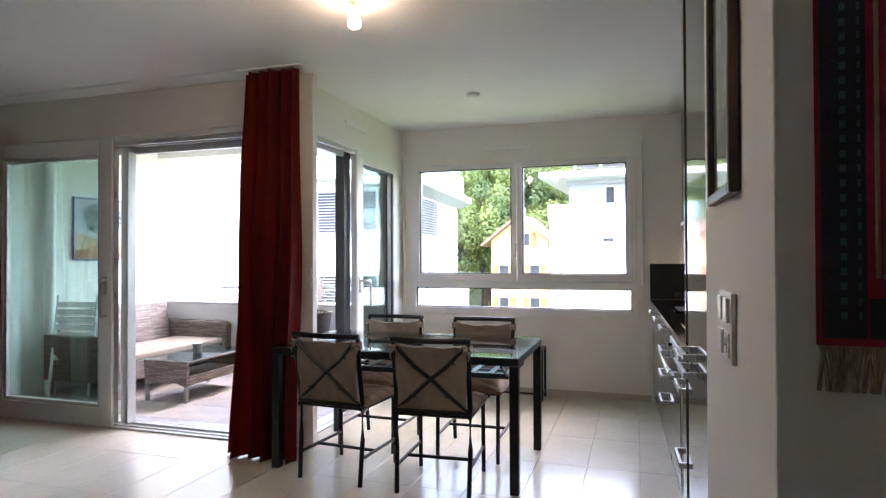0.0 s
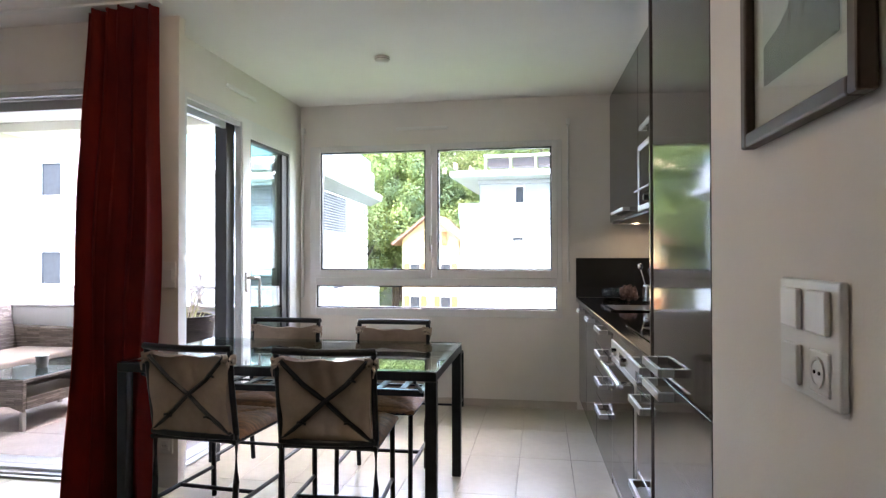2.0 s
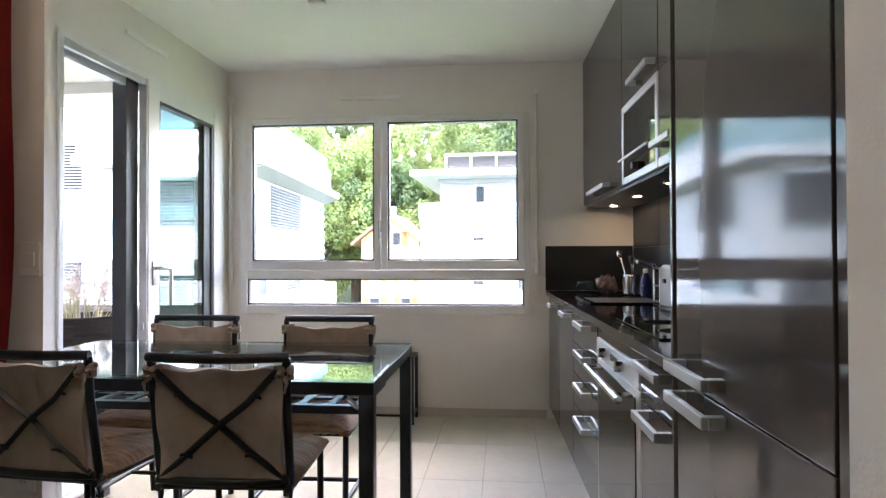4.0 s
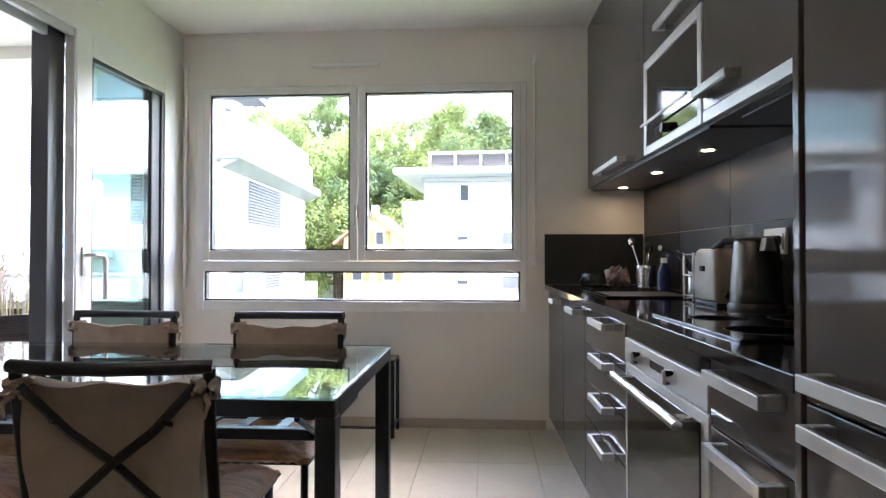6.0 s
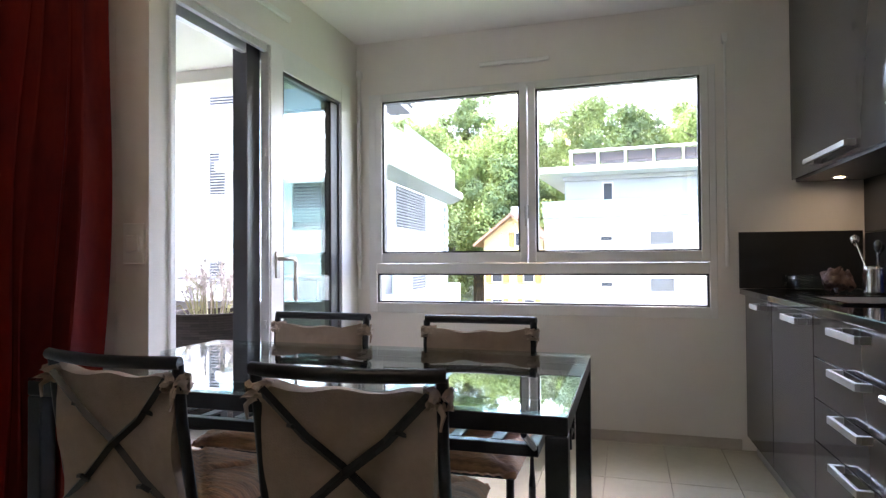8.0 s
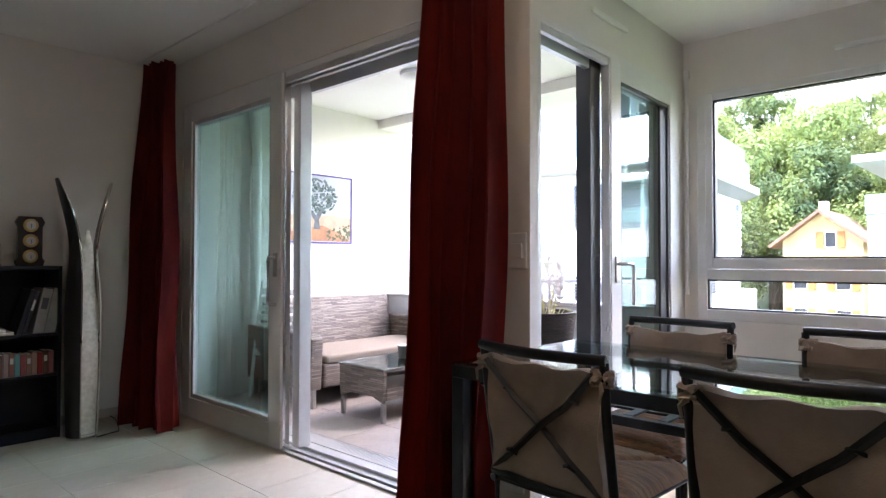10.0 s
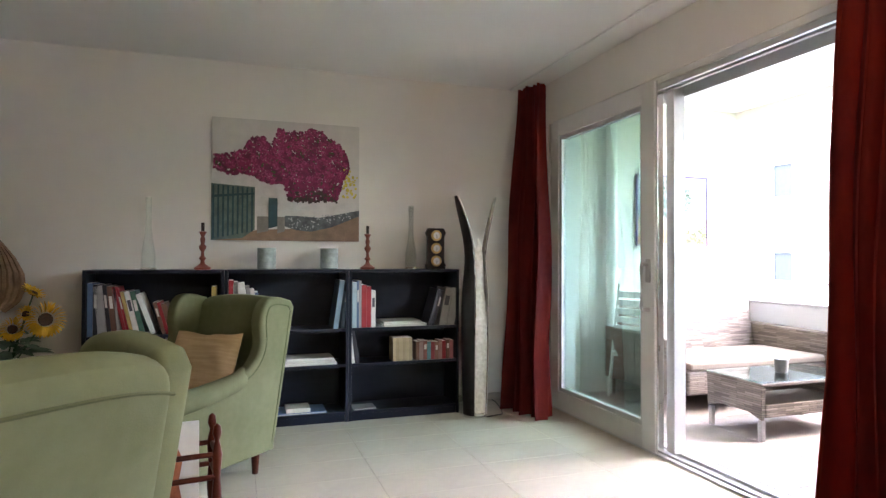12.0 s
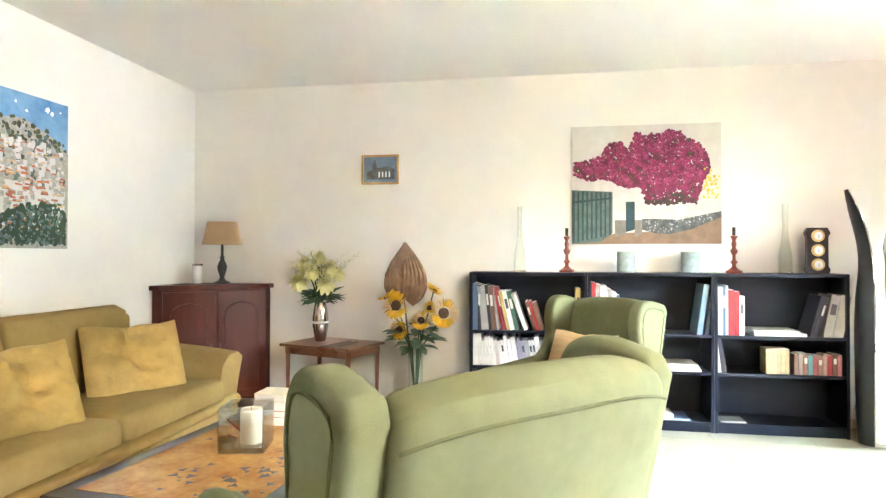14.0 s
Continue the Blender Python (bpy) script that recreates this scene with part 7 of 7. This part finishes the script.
# magazine rack
mr_ = thing("magazine_rack", pose(-2.86, 1.22, 0, 0, 0, 8), "dark turned wood magazine rack holding a picture board", "magazine rack")
for y in (-0.16, 0.16):
    for x in (-0.08, 0.08):
        part("post", lathe(bmesh.new(), [(0.012, 0), (0.018, 0.03), (0.012, 0.06), (0.018, 0.16), (0.011, 0.2), (0.018, 0.28), (0.012, 0.36), (0.018, 0.44), (0.012, 0.47), (0.008, 0.49), (0.016, 0.515), (0.012, 0.54), (0.0, 0.55)], 12, (x, y, 0)), "mahogany", mr_, smooth=True)
for z in (0.12, 0.36, 0.44):
    for x in (-0.08, 0.08):
        part("rail", bar(bmesh.new(), (x, -0.16, z), (x, 0.16, z), 0.010), "mahogany", mr_, smooth=True)
    for y in (-0.16, 0.16):
        part("rail", bar(bmesh.new(), (-0.08, y, z), (0.08, y, z), 0.010), "mahogany", mr_, smooth=True)
part("floor_board", B(-0.07, 0.07, -0.15, 0.15, 0.10, 0.115), "mahogany", mr_)
pb = thing("picture_board", pose(-2.86, 1.19, 0.117, 0, -6, 8), "cream board with a rust-coloured figure pattern in the rack", "board")
part("board", B(-0.006, 0.006, -0.12, 0.14, 0.0, 0.42, bevel=0.002), "paper", pb)
part("pattern", lathe(bmesh.new(), [(0.02, 0), (0.07, 0.05), (0.05, 0.16), (0.065, 0.24), (0.03, 0.32), (0.035, 0.36), (0.0, 0.4)], 20), "paint_terracotta", pb, at=Matrix.Translation((0.0075, 0.02, 0.05)) @ Matrix.Diagonal((0.02, 1, 1, 1)))

# ---- on the worktop ----
def kt(name, x, y, label, category, z=0.9, rz=0):
    return thing(name, KM @ pose(x, y, z, 0, 0, rz), label, category)


gd = kt("glass_dish", 0.27, -0.2, "oval clear glass baking dish on the worktop", "dish")
g = bmesh.new()
lathe(g, [(0.10, 0), (0.125, 0.03), (0.13, 0.075), (0.135, 0.078), (0.124, 0.078), (0.117, 0.032), (0.095, 0.008)], 28)
part("bowl", g, "clear", gd, smooth=True, at=Matrix.Diagonal((0.75, 1.35, 1, 1)))
part("handle", B(-0.03, 0.03, -0.21, -0.18, 0.06, 0.072, bevel=0.004), "clear", gd)
part("handle", B(-0.03, 0.03, 0.18, 0.21, 0.06, 0.072, bevel=0.004), "clear", gd)
bgp = kt("plastic_bag", 0.33, -0.46, "crumpled clear and red food bag on the worktop", "bag")
part("bag", pillow(0.13, 0.11, 0.07, 0.03, 12), mat("cellophane", (0.22, 0.15, 0.14), 0.2, var=0.5, scale=30), bgp, smooth=True, at=pose(0, 0, 0.065, 25, 10, 0))
ut = kt("utensil_pot", 0.47, -0.50, "ribbed steel utensil pot", "utensil pot")
part("pot", lathe(bmesh.new(), [(0.05, 0)] + [(0.052 + 0.0015 * (k % 2), 0.004 + 0.01 * k) for k in range(13)] + [(0.048, 0.128), (0.047, 0.01)], 28), "steel", ut, smooth=True)
for nm, a, tip, hd in (("ladle", (0, 0), (-0.05, 0.09, 0.24), 0.02), ("spatula", (0.01, 0), (-0.02, -0.05, 0.21), 0.016), ("whisk", (0, 0.01), (0.03, 0.03, 0.2), 0.02)):
    u_ = kt(nm, 0.47 + a[0], -0.50 + a[1], "steel kitchen %s standing in the pot" % nm, "utensil", 0.91)
    part("shaft", bar(bmesh.new(), (0, 0, 0), tip, 0.005), "steel", u_, smooth=True)
    part("head", lathe(bmesh.new(), [(0.004, -0.03), (hd, -0.005), (hd, 0.012), (0.006, 0.025)], 14, tip), "steel" if nm != "spatula" else "black", u_, smooth=True)
bj = kt("blue_bottle", 0.52, -0.64, "dark blue bottle behind the utensil pot", "bottle")
part("body", lathe(bmesh.new(), [(0.032, 0), (0.033, 0.09), (0.02, 0.12), (0.014, 0.14), (0.0, 0.14)], 20), mat("cobalt_glass", (0.02, 0.03, 0.12), 0.12), bj, smooth=True)
part("cap", lathe(bmesh.new(), [(0.016, 0.14), (0.016, 0.165), (0.0, 0.165)], 14), "white", bj)
gj = kt("chrome_rack", 0.44, -1.36, "chrome toast rack with cutlery in front of the toaster", "rack")
for y in (-0.05, 0.05):
    part("side", ring(bmesh.new(), -0.06, 0.06, 0.0, 0.19, 0.012, y - 0.005, y + 0.005), "steel", gj)
for z in (0.02, 0.10, 0.18):
    part("bar", bar(bmesh.new(), (-0.055, -0.05, z), (-0.055, 0.05, z), 0.005), "steel", gj, smooth=True)
for k in range(3):
    part("rib", bar(bmesh.new(), (-0.02 + 0.03 * k, -0.045, 0.02), (-0.02 + 0.03 * k, 0.045, 0.12), 0.004), "steel", gj, smooth=True)
ts = kt("toaster", 0.45, -1.56, "rounded beige enamel toaster on the worktop", "toaster")
tb_ = bmesh.new()
prism(tb_, [(-0.10, 0.012), (0.10, 0.012), (0.105, 0.1), (0.10, 0.17), (0.075, 0.20), (-0.075, 0.20), (-0.10, 0.17), (-0.105, 0.1)], "x", -0.085, 0.085, 0.02)
part("body", tb_, mat("beige_enamel", (0.42, 0.38, 0.32), 0.3, var=0.04), ts, smooth=True)
part("base", B(-0.08, 0.08, -0.10, 0.10, 0, 0.014, bevel=0.004), "black", ts)
part("slot", B(-0.05, 0.05, -0.07, -0.03, 0.1995, 0.2025), "black", ts)
part("slot", B(-0.05, 0.05, 0.03, 0.07, 0.1995, 0.2025), "black", ts)
part("lever", B(-0.095, -0.083, -0.015, 0.015, 0.12, 0.14, bevel=0.003), "black", ts)
M["kettle_steel"] = mat("dark_steel", (0.16, 0.155, 0.15), 0.25, 1.0, var=0.05, scale=20)
kl = kt("kettle", 0.46, -1.75, "dark steel electric kettle with black handle", "kettle")
part("body", lathe(bmesh.new(), [(0.078, 0.022), (0.08, 0.03), (0.076, 0.12), (0.068, 0.21), (0.064, 0.225), (0.05, 0.232), (0.0, 0.236)], 32), "kettle_steel", kl, smooth=True)
part("base", lathe(bmesh.new(), [(0.085, 0), (0.087, 0.012), (0.08, 0.022), (0.0, 0.022)], 32), "black", kl, smooth=True)
part("lid_rim", lathe(bmesh.new(), [(0.064, 0.222), (0.067, 0.23), (0.05, 0.237)], 28), "black", kl, smooth=True)
part("handle", tube(bmesh.new(), [(-0.03, 0.06, 0.225), (-0.055, 0.10, 0.225), (-0.075, 0.135, 0.20), (-0.08, 0.14, 0.13), (-0.075, 0.13, 0.06), (-0.05, 0.085, 0.04)], 0.014, 10), "black", kl, smooth=True)
part("spout", prism(bmesh.new(), [(-0.02, 0.19), (0.02, 0.19), (0.012, 0.23), (-0.012, 0.23)], "y", -0.095, -0.06, 0.004), "chrome", kl)
ktc = kt("kettle_plug", 0.59, -1.66, "black plug with its cable in the socket", "plug", 1.125)
part("plug", B(-0.045, -0.012, -0.02, 0.02, -0.015, 0.018, bevel=0.006), "black", ktc)
part("cable", tube(bmesh.new(), [(-0.035, 0, -0.01), (-0.05, -0.05, -0.03), (-0.03, -0.1, -0.12), (-0.03, -0.12, -0.21)], 0.004, 6), "black", ktc, smooth=True)
wg = kt("wine_glass", 0.53, -1.50, "clear wine glass behind the toaster", "glass")
part("glass", lathe(bmesh.new(), [(0.035, 0), (0.033, 0.003), (0.004, 0.008), (0.004, 0.2), (0.02, 0.215), (0.036, 0.245), (0.032, 0.29), (0.030, 0.29), (0.034, 0.245), (0.018, 0.218)], 22), "clear", wg, smooth=True)


# ---- floor tiles ----
def tiles(parent, material, x_lines, y_lines, thick, joint, top, keep=lambda x, y: True):
    cache = {}
    for x0, x1 in zip(x_lines, x_lines[1:]):
        for y0, y1 in zip(y_lines, y_lines[1:]):
            if not keep((x0 + x1) / 2, (y0 + y1) / 2):
                continue
            key = (round(x1 - x0, 3), round(y1 - y0, 3))
            if key not in cache:
                w, d = (x1 - x0 - joint) / 2, (y1 - y0 - joint) / 2
                bm = bmesh.new()
                e = 0.0015
                lo = [bm.verts.new((sx * w, sy * d, -thick)) for sx, sy in ((-1, -1), (1, -1), (1, 1), (-1, 1))]
                mid = [bm.verts.new((sx * w, sy * d, -e)) for sx, sy in ((-1, -1), (1, -1), (1, 1), (-1, 1))]
                hi = [bm.verts.new((sx * (w - e), sy * (d - e), 0)) for sx, sy in ((-1, -1), (1, -1), (1, 1), (-1, 1))]
                for a, b in ((lo, mid), (mid, hi)):
                    for k in range(4):
                        bm.faces.new((a[k], a[(k + 1) % 4], b[(k + 1) % 4], b[k]))
                bm.faces.new(hi)
                me = bpy.data.meshes.new("tile")
                bm.to_mesh(me)
                bm.free()
                me.materials.append(M[material])
                cache[key] = me
            o = new("tile", cache[key])
            o.parent = parent
            o.location = ((x0 + x1) / 2, (y0 + y1) / 2, top)


xs = [WX] + [-0.277 + 0.3045 * k for k in range(-15, 5)]
ys = [-1.75] + [4.55 + 0.6 * k for k in range(-10, 3)] + [WY]
tiles(floor, "tile", xs, ys, 0.008, 0.0022, 0.0, lambda x, y: not (y > NY + 0.02 and x < -1.95) and not (x > 0.5 and 1.2 < y))
tiles(bpy.data.objects["terrace_floor"], "tile_out", [WX, -4.6, -4.0, -3.4, -2.8, -2.2, -1.9], [4.12, 4.55, 5.15, 5.75, 6.06], 0.012, 0.005, 0.0)
gr = thing("drain_grate", pose(0, 4.055, 0), "steel drainage grate along the sliding door", "grate", kind="structure")
g = bmesh.new()
box(g, -4.72, -1.95, -0.06, -0.05, -0.012, 0.001)
box(g, -4.72, -1.95, 0.05, 0.06, -0.012, 0.001)
part("edge", g, "alu", gr)
b0 = None
for k in range(140):
    x = -4.70 + 0.0195 * k
    if b0 is None:
        b0 = part("slat", B(-0.006, 0.006, -0.05, 0.05, -0.008, 0.0), "alu", gr, at=pose(x, 0, 0))
    else:
        again("slat", b0, gr, pose(x, 0, 0))
